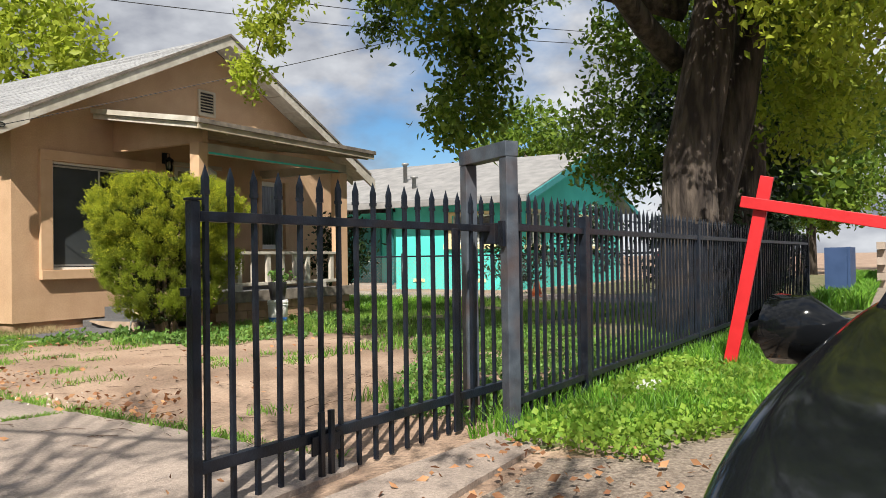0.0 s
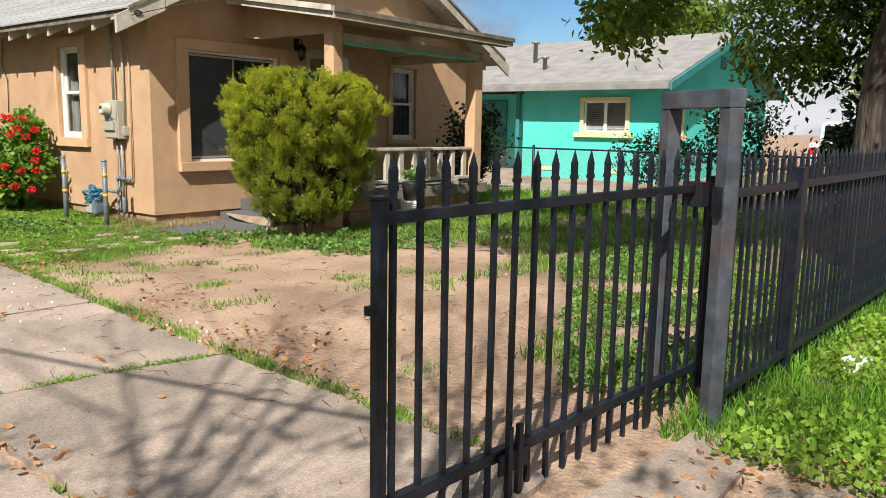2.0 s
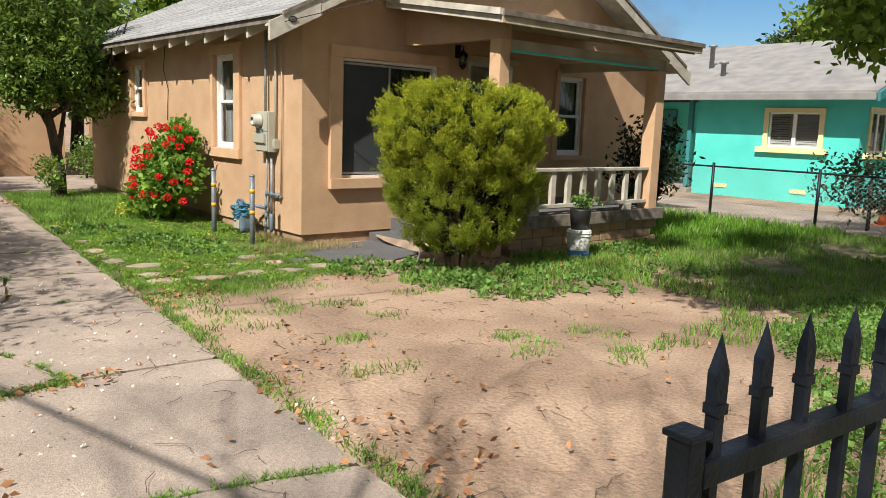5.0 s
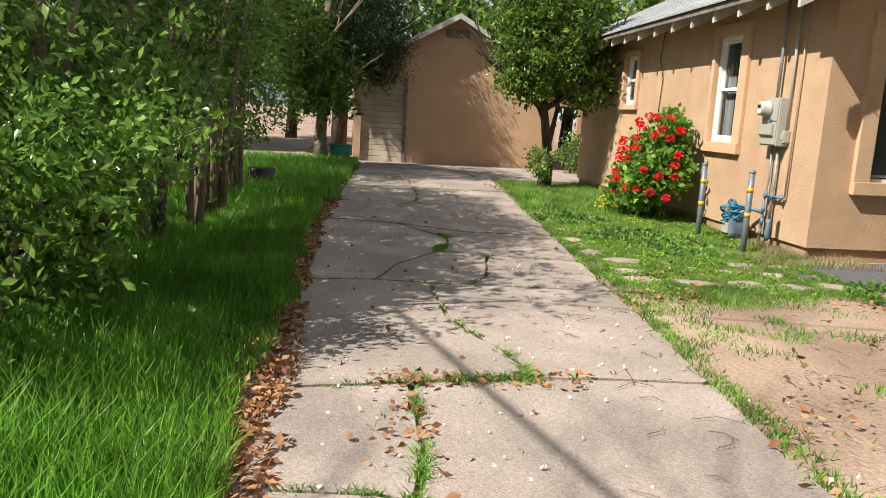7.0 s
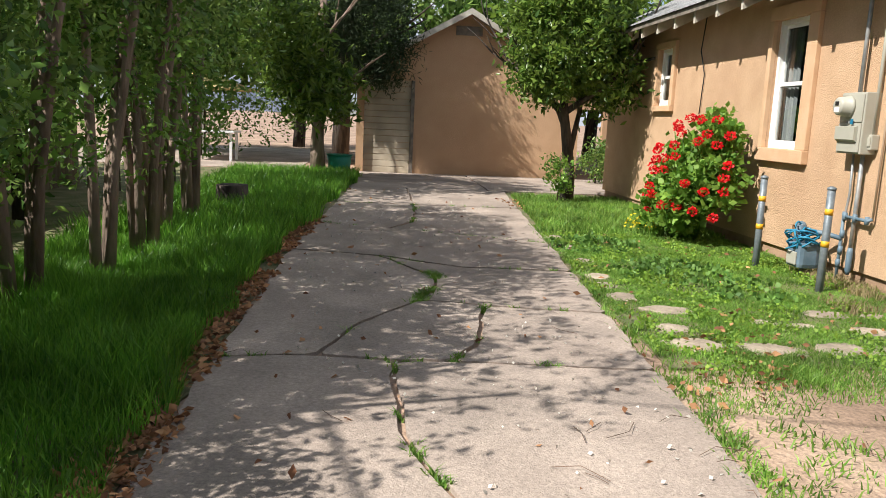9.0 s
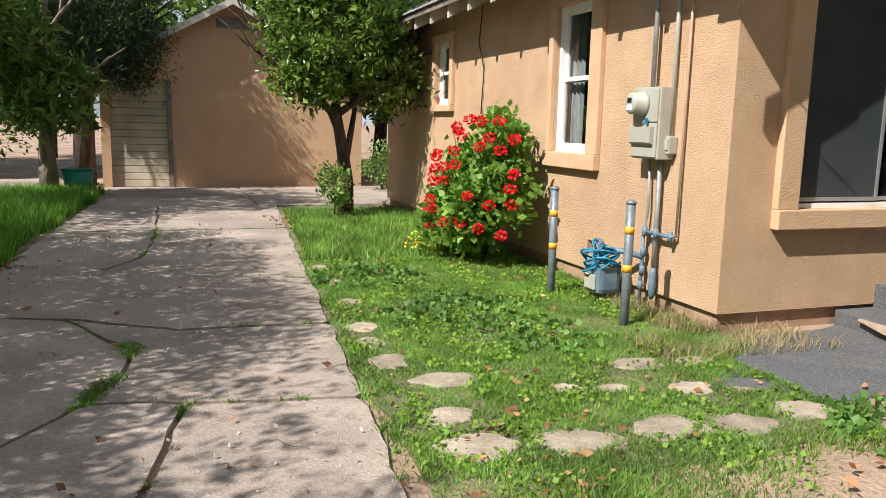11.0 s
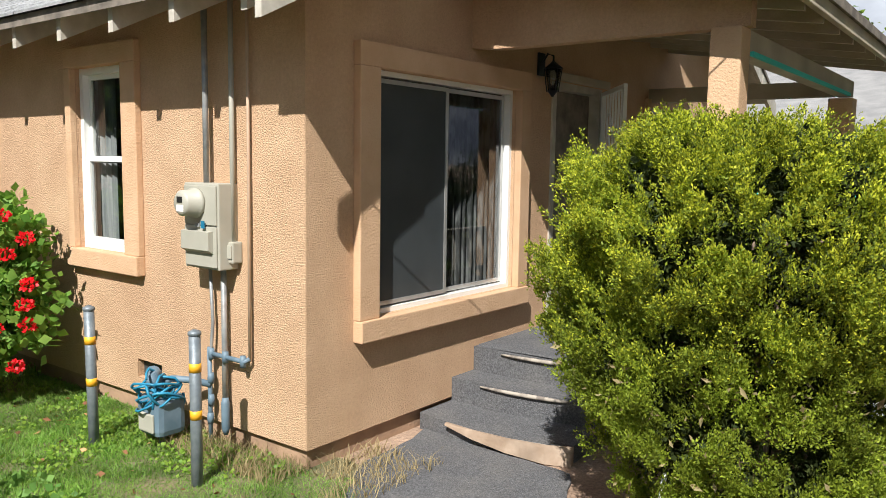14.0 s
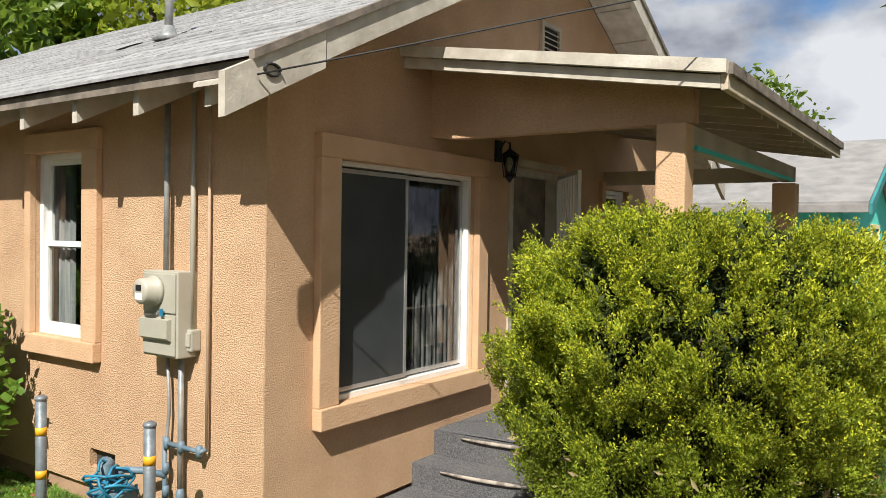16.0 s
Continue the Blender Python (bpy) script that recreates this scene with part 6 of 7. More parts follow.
def aq_window(axis, a0, a1, z0, z1, t, face):
    e = new("window")
    e.parent = aq
    B = (lambda p0, p1, q0, q1, d0, d1: box(d0, d1, p0, p1, q0, q1, 0.004)) if axis == "y" else (lambda p0, p1, q0, q1, d0, d1: box(p0, p1, d0, d1, q0, q1, 0.004))
    w = 0.1
    for (p0, p1, q0, q1, d) in ((a0 - w, a1 + w, z1, z1 + w, .04), (a0 - 0.22, a1 + 0.22, z0 - 0.13, z0, .1), (a0 - w, a0, z0, z1, .04), (a1, a1 + w, z0, z1, .04)):
        part("trim", B(p0, p1, q0, q1, t - d, t - 0.001), CREAM, e)
    am = (a0 + a1) / 2
    for (p0, p1) in ((a0, am), (am, a1)):
        s = part("sash", frame_bm(p0, p1, z0, z1, 0.04, t + 0.03, t + 0.07, axis), VINYL, e)
    for k in range(int((z1 - z0) / 0.055)):
        z = z0 + 0.03 + k * 0.055
        part("slat", B(a0 + 0.02, a1 - 0.02, z, z + 0.045, t + 0.08, t + 0.09), BLINDS, e)
    g = part("pane", pane(a0, a1, t + 0.05, z0, z1, axis), GLASS, e)
    g.visible_shadow = False


aq_window("y", -1.35, -0.25, 1.25, 2.05, AX, -1)
aq_window("x", 11.85, 12.75, 1.2, 2.1, AY0, -1)
aq_window("x", 15.6, 17.0, 1.2, 2.1, AY0, -1)
part("porch_post", box(AX - 0.05, AX + 0.05, AY1 + 0.1, AY1 + 0.2, 0, 2.35), AQUA_DARK, aq)
part("porch_post", box(AX - 0.05, AX + 0.05, AY1 + 2.4, AY1 + 2.5, 0, 2.35), AQUA_DARK, aq)
part("door", box(AX + 1.45, AX + 1.499, 3.0, 3.9, 0.1, 2.15, 0.01), AQUA_DARK, aq)
part("step", box(AX - 0.2, AX + 1.49, AY1 + 0.01, 8.5, -0.05, 0.12, 0.02), CONCRETE, aq)
for y in (0.6, -1.2):
    part("crawl_vent", box(AX - 0.02, AX - 0.001, y, y + 0.35, 0.2, 0.3, 0.004), CREAM, aq)
for (x, y, h) in ((13.0, 2.2, 0.55), (12.2, 1.4, 0.3)):
    v = part("roof_vent", tube([(x, y, RQ(x) + 0.05), (x, y, RQ(x) + 0.1 + h), (x, y, RQ(x) + 0.1 + h), (x, y, RQ(x) + 0.16 + h)], [0.06, 0.06, 0.11, 0.1], 10), GALV, aq)

# chain-link fence between the yards
cl = empty("chain_link_fence", "galvanised chain-link fence between the yards", "fence")
bm = bmesh.new()
cy0, cy1 = -8.0, 6.0
k = cy0 - 1.0
while k < cy1:
    for s in (0, 1):
        a, b = (k, k + 1.0)
        if s:
            a, b = b, a
        lo, hi = (a, 0.05), (b, 0.95)
        if min(a, b) >= cy0 - 0.01:
            d = 0.004
            vs = [bm.verts.new(p) for p in ((8.6 + s * .004, lo[0] - d, lo[1]), (8.6 + s * .004, lo[0] + d, lo[1]), (8.6 + s * .004, hi[0] + d, hi[1]), (8.6 + s * .004, hi[0] - d, hi[1]))]
            bm.faces.new(vs)
    k += 0.085
part("mesh", bm, GALV, cl)
part("top_rail", tube([(8.6, cy0, 0.98), (8.6, cy1, 0.98)], 0.018, 8), IRON, cl)
for y in (-7.5, -5.0, -2.6, -0.6, 2.0, 4.5):
    part("post", tube([(8.6, y, -0.1), (8.6, y, 1.05)], 0.028, 8), IRON, cl)

# beyond: white house, white truck, blue container, block wall
wh = empty("white_house", "white clapboard house with red-brown roof", "house")
for k in range(20):
    part("clapboard", box(22.0, 30, 1.0 - 0.02, 1.02, 0.1 + k * 0.15, 0.24 + k * 0.15, 0, Matrix.Identity(4)), WHITE_P, wh)
    part("clapboard", box(21.98, 22.02, 1.03, 8, 0.1 + k * 0.15, 0.24 + k * 0.15), WHITE_P, wh)
part("core", box(22.03, 30, 1.03, 8, -0.05, 3.1), WHITE_P, wh)
part("roof_slope", slab_xz([(21.4, 3.0), (26, 4.9), (30.6, 3.0), (26, 4.75)], 0.5, 8.5), BRICKRED, wh)
for x in (23, 25.5):
    part("window", box(x, x + 0.9, 0.94, 0.979, 1.2, 2.3, 0.01), CAR_GLASS, wh)
for y in (2.0, 4.4):
    part("window", box(21.94, 21.979, y, y + 0.9, 1.2, 2.3, 0.01), CAR_GLASS, wh)
tk = empty("white_truck", "white truck parked beside the next house", "truck", at=pose(19.5, -4.6, 0))
part("body", box(-1.0, 3.4, -0.9, 0.9, 0.45, 1.15, 0.12), WHITE_P, tk)
part("cab", box(-0.2, 1.7, -0.82, 0.82, 1.05, 1.75, 0.2), WHITE_P, tk)
part("side_glass", box(-0.22, -0.205, -0.65, 0.65, 1.18, 1.62, 0), CAR_GLASS, tk)
part("tail_light", box(-1.02, -1.0, 0.65, 0.85, 0.8, 1.0), RED_PAINT, tk)
for x in (-0.3, 2.6):
    for y in (-0.82, 0.82):
        part("wheel", tube([(x, y - 0.1, 0.36), (x, y + 0.1, 0.36)], 0.36, 18), RUBBER, tk)
bc = empty("blue_container", "dark blue metal container beside the fence", "container")
for k in range(10):
    part("panel", box(11.5 + k * 0.26, 11.74 + k * 0.26, -9.42, -9.36 + 0.03 * (k % 2), 0.0, 1.05, 0.01), BLUE_WALL, bc)
part("body", box(11.5, 14.1, -9.36, -8.95, 0.0, 1.04), BLUE_WALL, bc)
bw = empty("block_wall", "pale concrete block wall along the pavement", "wall")
for r in range(6):
    for k in range(24):
        x0 = 17 + k * 0.41 - (0.2 if r % 2 else 0)
        part("block", box(x0, x0 + 0.4, -10.0, -9.8, 0.0 + r * 0.2, 0.193 + r * 0.2, 0.006), CONCRETE, bw)
cn = empty("traffic_cone", "orange traffic cone in the neighbour's yard", "cone", at=pose(10.6, -3.0, 0))
part("base", box(-0.18, 0.18, -0.18, 0.18, 0, 0.03, 0.006), ORANGE, cn)
part("cone", tube([(0, 0, 0.03), (0, 0, 0.5)], [0.13, 0.03], 14), ORANGE, cn)

rw = empty("rear_wall", "peach stucco yard wall with an opening behind the house", "wall")
part("wall_panel", wall_bm(0.52, 6.0, 0, 2.0, [(1.1, 1.9, 0.0, 1.7)], 15.0, 15.15, "x"), STUCCO_FAR, rw)
part("coping", box(0.5, 6.0, 14.97, 15.18, 2.0, 2.07, 0.01), WHITE_WOOD, rw)
rb = empty("rear_shrub", "green shrub in the rear yard", "shrub")
part("stem", tube([(0.7, 11.2, -0.05), (0.7, 11.2, 0.6)], [0.03, 0.01], 6), BARK, rb)
crown(rb, "leaves", [((0.75, 11.2, 0.5), (0.45, 0.5, 0.5), 60, 0.3)], 0.09, L_HEDGE, 20, 0.1, 0.1, 0.5)
# overhead wires
for i, (a, b, sag) in enumerate((((-14, -3.0, 5.2), (6, -6.6, 5.6), 0.5), ((-0.5, -0.47, 2.66), (9.0, -11.5, 7.2), 0.35), ((-9.6, 1.0, 4.7), (-7.3, -9.0, 4.7), 0.1), ((20, -9, 7.2), (-4.0, 4.5, 5.6), 0.5), ((20, -9.4, 6.9), (-4.0, 5.0, 5.3), 0.5))):
    A, B = Vector(a), Vector(b)
    pts = [A.lerp(B, k / 24) - Vector((0, 0, sag * math.sin(math.pi * k / 24))) for k in range(25)]
    tagged(part("overhead_cable", tube(pts, (0.010, 0.005, 0.02, 0.008, 0.008)[i], 5), CABLE), "thin black overhead cable", "cable", "overhead cables")
bd = empty("cable_anchor", "small coiled cable anchor on the barge board", "anchor")
part("hook", tube([(-0.40 + 0.05 * math.cos(a * .6), -0.475 + 0.01 * a / 10, 2.70 + 0.03 * math.sin(a * .6)) for a in range(22)], 0.006, 5), CABLE, bd)

# buckets with plant
bu = empty("bucket", "white plastic bucket with blue label by the porch", "bucket", at=pose(2.45, -2.45, 0))
part("tub", tube([(0, 0, 0), (0, 0, 0.36), (0, 0, 0.37)], [0.125, 0.148, 0.14], 20), BUCKET_W, bu)
part("label_band", tube([(0, 0, 0.02), (0, 0, 0.12)], [0.1285, 0.134], 20), BUCKET_B, bu)
for z in (0.30, 0.335):
    part("rib", tube([(0.15 * math.cos(a * 0.3142), 0.15 * math.sin(a * 0.3142), z) for a in range(21)], 0.006, 5), BUCKET_W, bu)
po = empty("plant_pot", "black plastic nursery pot with a small leafy plant", "plant pot", at=pose(2.45, -2.45, 0.37))
part("pot", tube([(0, 0, 0), (0, 0, 0.24), (0, 0, 0.255)], [0.105, 0.135, 0.13], 18), BLACK_P, po)
leaf_cloud("leaves", clump_points((0, 0, 0.32), (0.2, 0.2, 0.08), 16, 14, 0.035, 0.2), 0.05, L_WEED, po, 0.4, 0.6)

# white garden stake, dropped board, litter
tagged(part("garden_stake", tube([(0.30, -1.95, 0.0), (0.36, -1.99, 0.42)], 0.011, 6), WHITE_P), "thin white stake leaning by the bush", "stake")
tagged(part("dropped_board", box(-0.33, 0.33, -0.03, 0.03, 0, 0.018, 0.003, pose(0.05, -1.55, 0.03, 0, -3, -42)), KICK), "narrow wooden board lying on the ground", "board")
tagged(part("litter_bag", prism(wobble([(-0.95, -8.62), (-0.72, -8.66), (-0.70, -8.78), (-0.9, -8.75)], 0.05, 0.03), 0.02, 0.09), BUCKET_W), "crumpled white plastic bag in the grass", "litter")

# stepping stones
STONES = ((-2.10, -0.45, .20, .13), (-2.26, -0.94, .13, .12), (-2.26, -1.31, .2, .15), (-1.83, -1.38, .22, .15), (-0.93, -0.46, .18, .12), (-0.57, -0.51, .12, .08), (-1.35, -1.35, .2, .14), (-0.99, -1.42, .2, .15), (-0.55, -0.96, .17, .14), (-0.88, -0.92, .14, .12), (-0.55, -1.35, .18, .14), (-2.31, -0.07, .12, .15), (-2.31, .36, .1, .12), (-2.27, .72, .13, .13), (-2.19, 1.45, .11, .16), (-2.17, 2.28, .12, .18), (-2.16, 2.87, .12, .2), (-1.55, -0.75, .1, .08), (-1.3, -0.8, .12, .07))
for (x, y, rx, ry) in STONES:
    o = []
    for k in range(22):
        a = k * 2 * math.pi / 22
        q = Vector((x * 3 + math.cos(a) * 1.3, y * 3 + math.sin(a) * 1.3, 0))
        w = 0.92 + 0.38 * noise.noise(q) + 0.16 * noise.noise(q * 3.1)
        o.append((x + rx * w * math.cos(a), y + ry * w * math.sin(a)))
    bm = prism(o, -0.04, 0.021 + random.uniform(-0.003, 0.006))
    bmesh.ops.bevel(bm, geom=[e for e in bm.edges if all(v.co.z > 0 for v in e.verts)], offset=0.006, segments=1, affect="EDGES")
    tagged(part("stepping_stone", bm, STONE), "flat pale stepping stone sunk in the grass", "stone", "stepping stones")


# ---- grass, weeds, leaves ----
def scatter(n, x0, x1, y0, y1, keep):
    p = np.stack([rng.uniform(x0, x1, n), rng.uniform(y0, y1, n)], 1)
    k = np.array([bool(keep(x, y)) for x, y in p])
    return p[k]


def nz(x, y, s=1.0, o=0.0):
    return noise.noise(Vector((x * s + o, y * s - o, o)))


def in_side(x, y):
    if x > XR(y) + 0.03 + 0.10 * nz(x, y, 3) and x < 0.02 and y > -0.2:
        return nz(x, y, 1.6) > -0.8
    return y <= -0.2 and x > XR(y) + 0.08 and x < 0.15 - 0.5 * (y < -0.5) and random.random() < 1.0 - max(0.0, (-1.1 - y) / 1.2) + 0.5 * nz(x, y, 1.8) and nz(x, y, 2.2, 4) > -0.6


def stuff(ob, label, category):
    return tagged(ob, label, category, kind="stuff")


def off_stones(x, y):
    return all(((x - sx) / (rx * 0.72)) ** 2 + ((y - sy) / (ry * 0.72)) ** 2 > 1 for sx, sy, rx, ry in STONES)


p = scatter(230000, -2.7, 0.1, -2.4, 3.2, lambda x, y: in_side(x, y) and off_stones(x, y))
stuff(blades("lawn_grass", p, 0.036 + 0.03 * np.array([max(-0.4, nz(x, y, 1.4, 6) + 0.7 * nz(x, y, 5, 2)) for x, y in p]), 0.0028, L_GRASS, lean=1.3), "short green lawn grass beside the house", "grass")
stuff(blades("rear_lawn_grass", scatter(22000, -2.4, 0.05, 3.2, 7.6, lambda x, y: x > XR(y) + 0.05 and nz(x, y, 1.6) > -0.8), 0.10, 0.006, L_GRASS, lean=0.9), "short green lawn grass beside the house", "grass")
left = lambda x, y: x < XL(y) - 0.04 + 0.13 * nz(x, y, 1.5) and nz(x, y, 1.1, 7) > -0.55
p = scatter(60000, -7.0, -5.0, -6.2, 1.5, left)
stuff(blades("tall_grass", p, 0.19 + 0.20 * np.array([nz(x, y, 0.9, 3) for x, y in p]), 0.0042, L_GRASST, lean=0.7), "tall fresh green grass along the driveway", "grass")
p = scatter(34000, -7.0, -4.4, 1.5, 10.6, left)
stuff(blades("far_tall_grass", p, 0.24, 0.007, L_GRASST, lean=0.7), "tall fresh green grass along the driveway", "grass")
frontg = lambda x, y: (nz(x, y, 0.9, 2) + 0.25 * nz(x, y, 3.5) > (0.05 if x < 0.8 else -0.25)) and not (1.0 < x < 2.6 and y > -2.1) and (x > -0.9 + 0.35 * nz(x, y, 1) or y < -6.8)
p = scatter(52000, -1.9, 8.4, -8.2, -2.0, lambda x, y: frontg(x, y) and not (y > -5.1 + 0.5 * nz(x, y, 1) and x < 1.7 and y < -3.2) and not (x < -0.2 and y > -7.0) and (x > 0.6 + 0.3 * (y + 5) or y < -4.6))
stuff(blades("front_grass", p, 0.095, 0.0055, L_GRASS, lean=0.9), "patchy green grass in the front yard", "grass")
p = scatter(16000, 4.7, 8.5, -3.2, 5, lambda x, y: x > 7.2 or y < -0.3)
stuff(blades("shaded_grass", p, 0.16, 0.007, L_GRASST, lean=0.7), "shaded green grass beside the porch", "grass")
p = scatter(13000, -0.6, 4.6, -4.0, -1.95, lambda x, y: nz(x, y, 1.3, 9) > -0.05 and random.random() < 1.1 + 0.45 * (y + 2.2) + 0.8 * nz(x, y, 2.0) and y > -3.7 + 0.35 * nz(x, y, 1.5) + (0.75 if x < 0.1 else 0.0))
stuff(blades("porch_grass", p, 0.10, 0.005, L_GRASS, lean=0.9), "weedy grass round the foot of the bush", "grass")
p = scatter(36000, -2.5, 8.0, -9.7, -8.2, lambda x, y: (x > -2.35 or y > -8.6) and nz(x, y, 1.2, 5) > -0.35 and y > -9.45 + 0.3 * nz(x, y, 1.1) + 0.35 * max(0, -1.2 - x))
stuff(blades("verge_grass", p, 0.13, 0.0048, L_GRASST, lean=0.8), "fresh green grass on the verge", "grass")
p = scatter(9000, 8, 28, -9.8, -8.9, lambda x, y: True)
stuff(blades("far_verge_grass", p, 0.25, 0.02, L_GRASST, lean=0.8), "fresh green grass on the verge", "grass")

# broad-leaved weeds and clover
pts = []
for (x, y, r, n) in ((-1.55, 0.9, 0.55, 70), (0.3, -3.4, 0.45, 40), (1.2, -3.7, 0.4, 26), (-1.85, 2.3, 0.5, 60), (-1.2, 0.1, 0.35, 22), (-0.25, -1.75, 0.4, 40), (0.15, -2.1, 0.35, 40), (0.6, -3.0, 0.5, 60), (0.1, -2.7, 0.4, 40), (1.5, -3.0, 0.4, 24), (2.7, -3.6, 0.5, 30), (3.3, -2.5, 0.5, 50), (-5.6, -3.2, 0.4, 30), (-5.5, -0.6, 0.5, 20)):
    for k in range(n):
        a, q = random.uniform(0, 6.28), r * math.sqrt(random.random())
        cx, cy = x + q * math.cos(a), y + q * math.sin(a)
        hgt = random.uniform(0.03, 0.16) * (1.2 - q / r)
        for j in range(9):
            pts.append((cx + random.gauss(0, 0.03), cy + random.gauss(0, 0.03), 0.02 + hgt * random.uniform(0.4, 1)))
p = scatter(26000, -2.6, 0.0, -2.1, 3.2, lambda x, y: in_side(x, y) and off_stones(x, y) and nz(x, y, 1.9, 12) + 0.5 * nz(x, y, 6, 3) > 0.06)
stuff(leaf_cloud("lawn_clover", np.concatenate([p, rng.uniform(0.015, 0.06, (len(p), 1))], 1), 0.024, L_CLOVER, None, 0.25, 0.9), "low clover and small weeds in the lawn", "clover")
stuff(leaf_cloud("mallow_weeds", np.array(pts), 0.046, L_WEED, None, 0.15, 0.95), "broad-leaved mallow weeds in the lawn", "weeds")
p = scatter(10500, -2.6, 0.6, -9.7, -8.5, lambda x, y: nz(x, y, 1.0, 5) > -0.45 and y > -9.5 + 0.25 * nz(x, y, 2) + 0.4 * max(0, -1.5 - x))
stuff(leaf_cloud("clover", np.concatenate([p, rng.uniform(0.02, 0.11, (len(p), 1))], 1), 0.034, L_CLOVER, None, 0.2, 0.9), "bright clover on the verge", "clover")
p = scatter(22000, -2.2, 3.0, -8.1, -5.4, lambda x, y: nz(x, y, 0.9, 2) > -0.28 and x > -2.1 + 1.7 * (y + 7.5) + 0.5 * nz(x, y, 1.2))
stuff(leaf_cloud("yard_clover", np.concatenate([p, rng.uniform(0.01, 0.07, (len(p), 1))], 1), 0.035, L_WEED, None, 0.2, 0.9), "low clover patches inside the gate", "clover")
# sparse weeds on dirt and in slab joints
pts = []
for k in range(130):
    x, y = random.uniform(-2.75, 1.5), random.uniform(-7.6, -1.8)
    if nz(x, y, 0.8, 11) + 0.35 * (x < -1.6) * (y > -5) < 0.12 or x < XR(y) + 0.05:
        continue
    for j in range(60):
        pts.append((x + random.gauss(0, 0.09), y + random.gauss(0, 0.07), 0.0))
for line, tufts, bushy in ((JOINT_FRONT, 34, 1.0), (JOINT_SIDE, 12, 0.9), (JOINT_LONG, 60, 1.0), (JOINT_B, 16, 0.7), (JOINT_B[1:3], 34, 1.5), (CRACK_DIAG, 34, 0.8), (JOINT_C, 16, 0.6), (CRACK_SHORT, 18, 0.8), (CRACK_BOW, 26, 0.8),
                           (CRACK_BOW[2:6], 70, 1.5), (JOINT_D, 10, 0.6), (CRACK_E, 14, 0.6), (JOINT_F, 26, 0.8), (CRACK_F, 30, 1.0), (JOINT_G, 14, 0.6)):
    for j in range(tufts):
        i = random.randrange(len(line) - 1)
        u = random.random()
        x, y = line[i][0] * (1 - u) + line[i + 1][0] * u, line[i][1] * (1 - u) + line[i + 1][1] * u
        w = Vector((noise.noise(Vector((x, y, 0)) * 3.1), noise.noise(Vector((x, y, 0)) * 3.1 + Vector((9, 4, 2))), 0)) * 0.028
        if nz(x, y, 1.7, 3) < -0.12:
            continue
        for i in range(int(26 * bushy)):
            pts.append((x + w.x + random.gauss(0, 0.020 * bushy), y + w.y + random.gauss(0, 0.024 * bushy), 0.0))
for j in range(230):
    y = random.uniform(-8.0, 4)
    for i in range(18):
        pts.append((XR(y) + 0.05 + random.gauss(0, 0.05), y + random.gauss(0, 0.05), 0.0))
stuff(blades("joint_weeds", np.array(pts), 0.045, 0.0045, L_GRASS, lean=1.5), "small weeds in the joints and on bare dirt", "weeds")
p = np.concatenate([scatter(3000, -0.75, 0.9, -0.55, -0.02, lambda x, y: nz(x, y, 2) > -0.2 and x < 0.6), scatter(2600, -0.3, 0.05, 0.0, 1.2, lambda x, y: True)])
stuff(blades("dry_grass", p[::2], 0.10, 0.003, L_DRYG, lean=1.2), "dry straw-coloured grass at the foot of the wall", "grass")
p = clump_points((-0.95, 3.4, 0.15), (0.2, 0.3, 0.1), 14, 8, 0.03, 0.2)
stuff(leaf_cloud("yellow_flowers", p, 0.03, L_YFLOWER, None, 0.3, 0.9), "small yellow flowers in the lawn", "flowers")

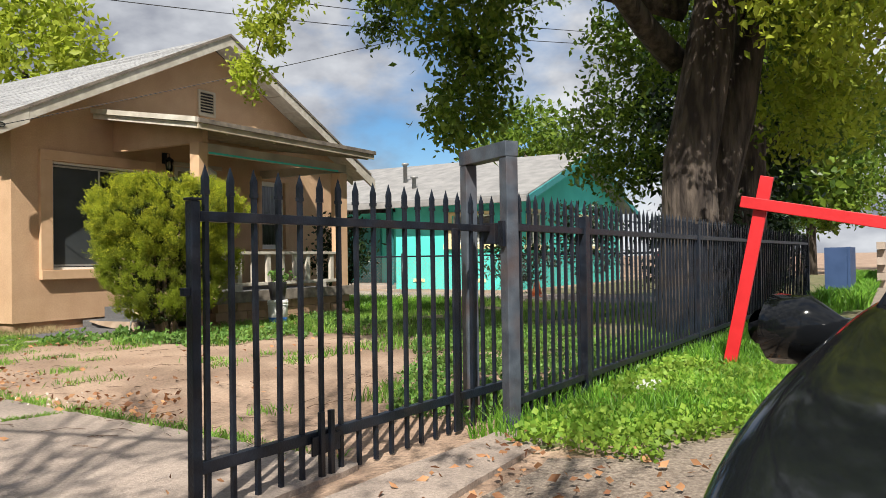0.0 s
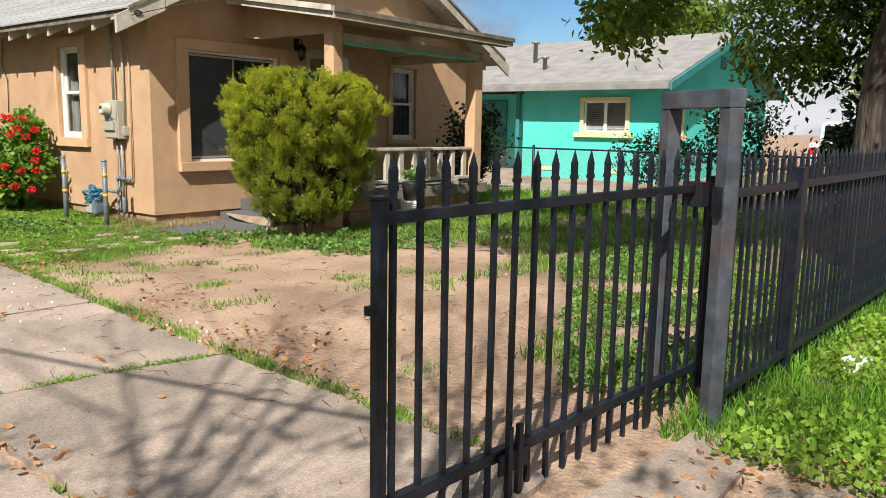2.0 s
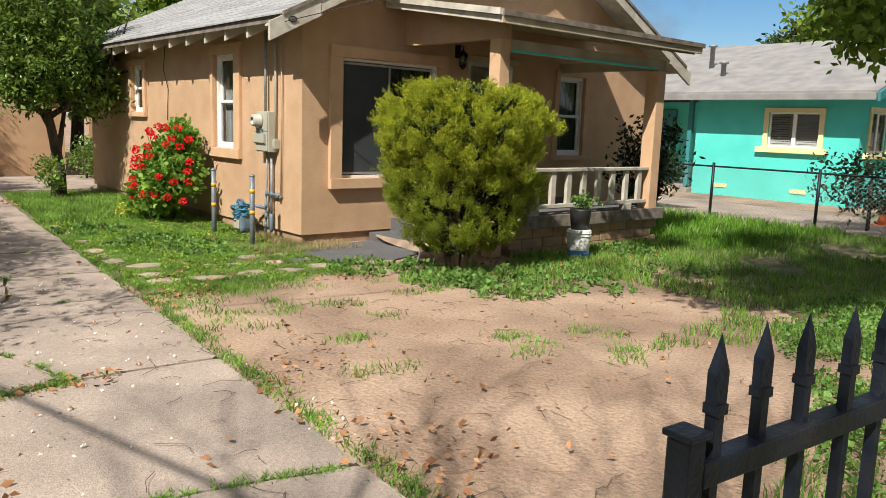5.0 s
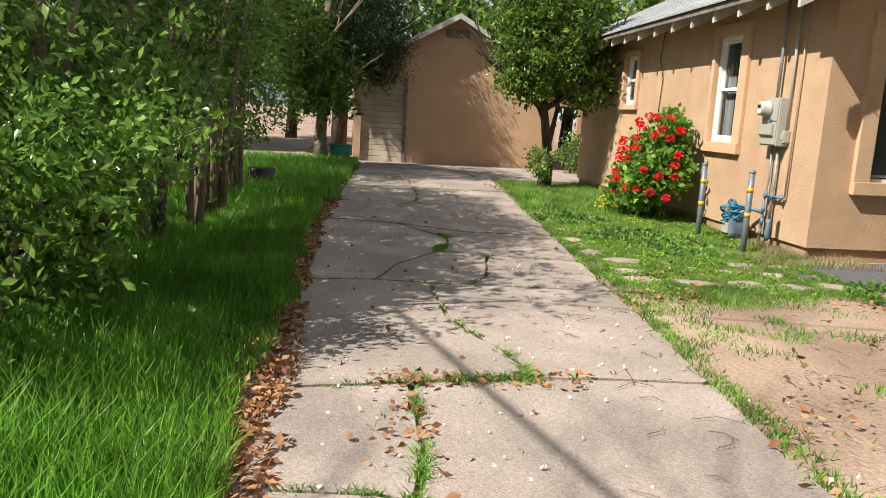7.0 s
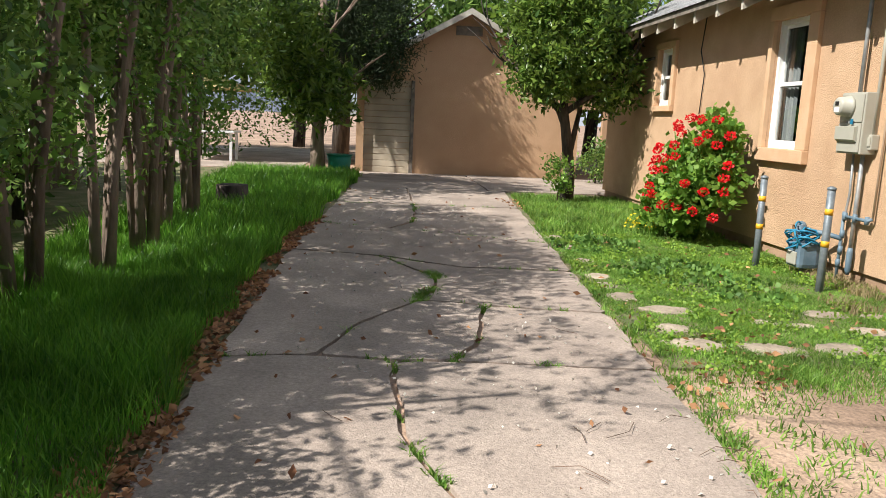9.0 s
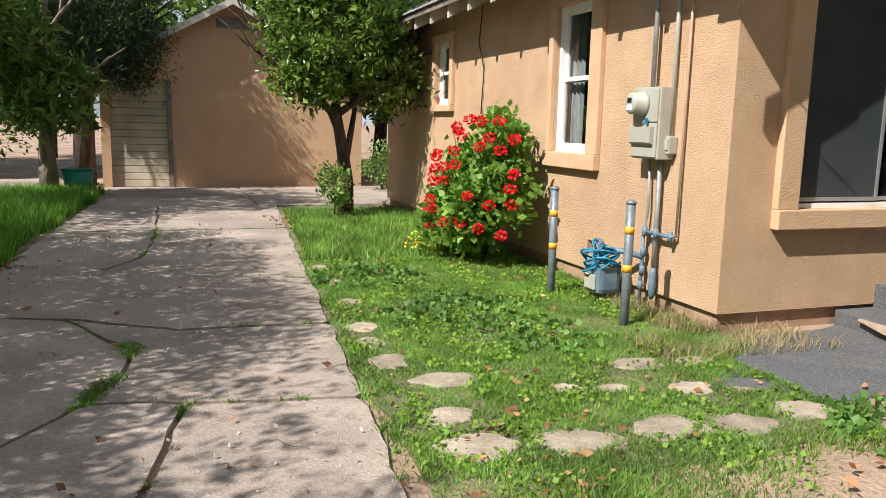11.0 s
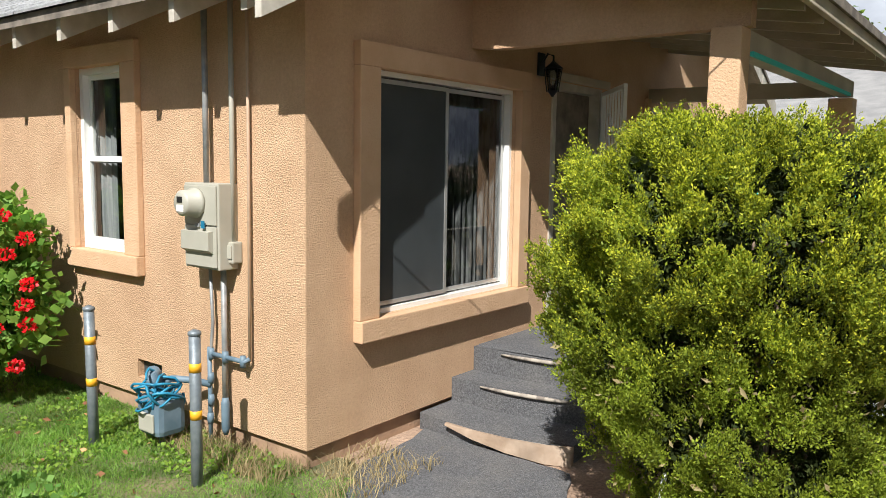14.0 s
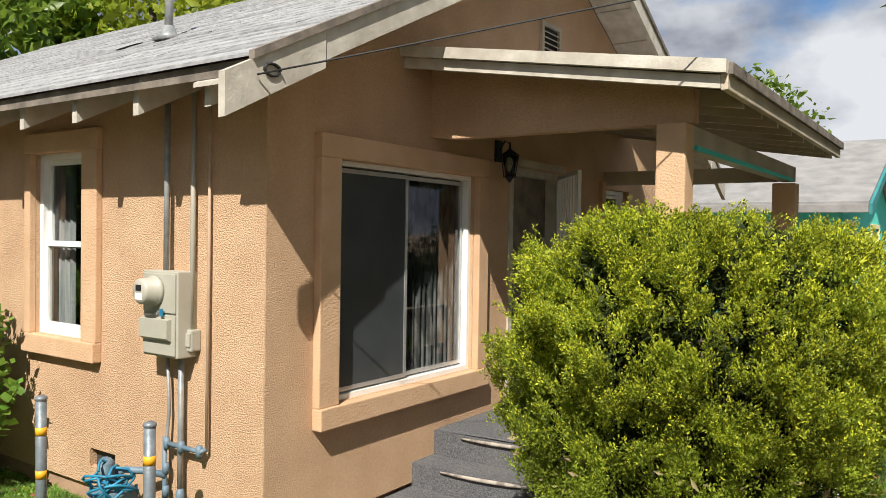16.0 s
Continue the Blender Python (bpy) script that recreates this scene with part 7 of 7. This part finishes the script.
# fallen leaves
lv = np.concatenate([
    scatter(15000, -5.5, -4.8, -8.0, 4.0, lambda x, y: abs(x - XL(y) + 0.02 - 0.07 * nz(x, y, 2)) < 0.075 + 0.10 * max(0.0, nz(x, y, 2.5, 6)) + 0.05 * (y < -3) and nz(x, y, 0.8, 1) > -0.4),
    scatter(420, -4.5, -1.2, -9.7, -8.4, lambda x, y: nz(x, y, 0.9, 8) > -0.05),
    scatter(1000, -3.0, 6.0, -11.2, -9.2, lambda x, y: nz(x, y, 0.7, 8) > 0.02),
    scatter(420, -3.0, -2.1, -6.8, -2.0, lambda x, y: nz(x, y, 0.9, 4) > 0.05),
    scatter(500, -2.5, 0.0, -2.2, -0.7, lambda x, y: nz(x, y, 1.0, 4) > 0.0 and off_stones(x, y)),
    scatter(600, -2.6, -0.2, -1.5, 4.0, lambda x, y: x > XR(y))[:150],
    scatter(900, -2.4, 3, -6.5, -2.4, lambda x, y: True)[:110],
    scatter(900, -4.6, -3.5, -3.98, -3.74, lambda x, y: nz(x, y, 2.0, 4) > -0.2)[:120],
    scatter(700, -4.62, -4.34, -7.9, -3.9, lambda x, y: nz(x, y, 1.4, 2) > -0.1)[:170],
    scatter(300, -5.0, -2.6, -8.0, 8.0, lambda x, y: True)[:150],
    scatter(500, -2.2, -1.6, 5.5, 7.0, lambda x, y: True)[:120],
    scatter(900, 0.6, 4.0, -2.9, -2.0, lambda x, y: nz(x, y, 1.5) > 0)])
z = rng.uniform(0.026, 0.045, (len(lv), 1))
stuff(leaf_cloud("fallen_leaves", np.concatenate([lv, z], 1), 0.047, L_DEAD, None, -0.0, 0.6, direction=np.array((0.0, 0.0, 0.0)) + rng.normal(size=(len(lv), 3)) * np.array((2.5, 2.5, 0.2))), "dry orange-brown fallen leaves", "leaves")
pw = scatter(900, -4.8, -2.6, -5.5, 6.5, lambda x, y: nz(x, y, 0.8, 2) > -0.1 or y > 3)
stuff(leaf_cloud("fallen_petals", np.concatenate([pw, np.full((len(pw), 1), 0.030)], 1), 0.022, L_PETAL, None, 0.0, 0.8), "small pale petals fallen on the concrete", "petals")
bm = bmesh.new()
for k in range(330):
    x, y = random.uniform(-3.6, 2.5), random.uniform(-7.5, -2.2)
    if k > 322:
        x, y = random.uniform(-5, -2.8), random.uniform(-7.8, -1)
    a, L = random.uniform(0, 6.28), random.uniform(0.05, 0.26)
    zz = 0.032 if x < XR(y) else 0.008
    c = random.uniform(-0.5, 0.5)
    add_tube(bm, [(x, y, zz), (x + L * 0.5 * math.cos(a), y + L * 0.5 * math.sin(a), zz + 0.008), (x + L * math.cos(a + c), y + L * math.sin(a + c), zz)], 0.0017, 4, False)
stuff(part("twigs", bm, TWIG), "thin dry twigs strewn on the dirt", "twigs")

shingle_course(house, 1)
shingle_course(house, -1)
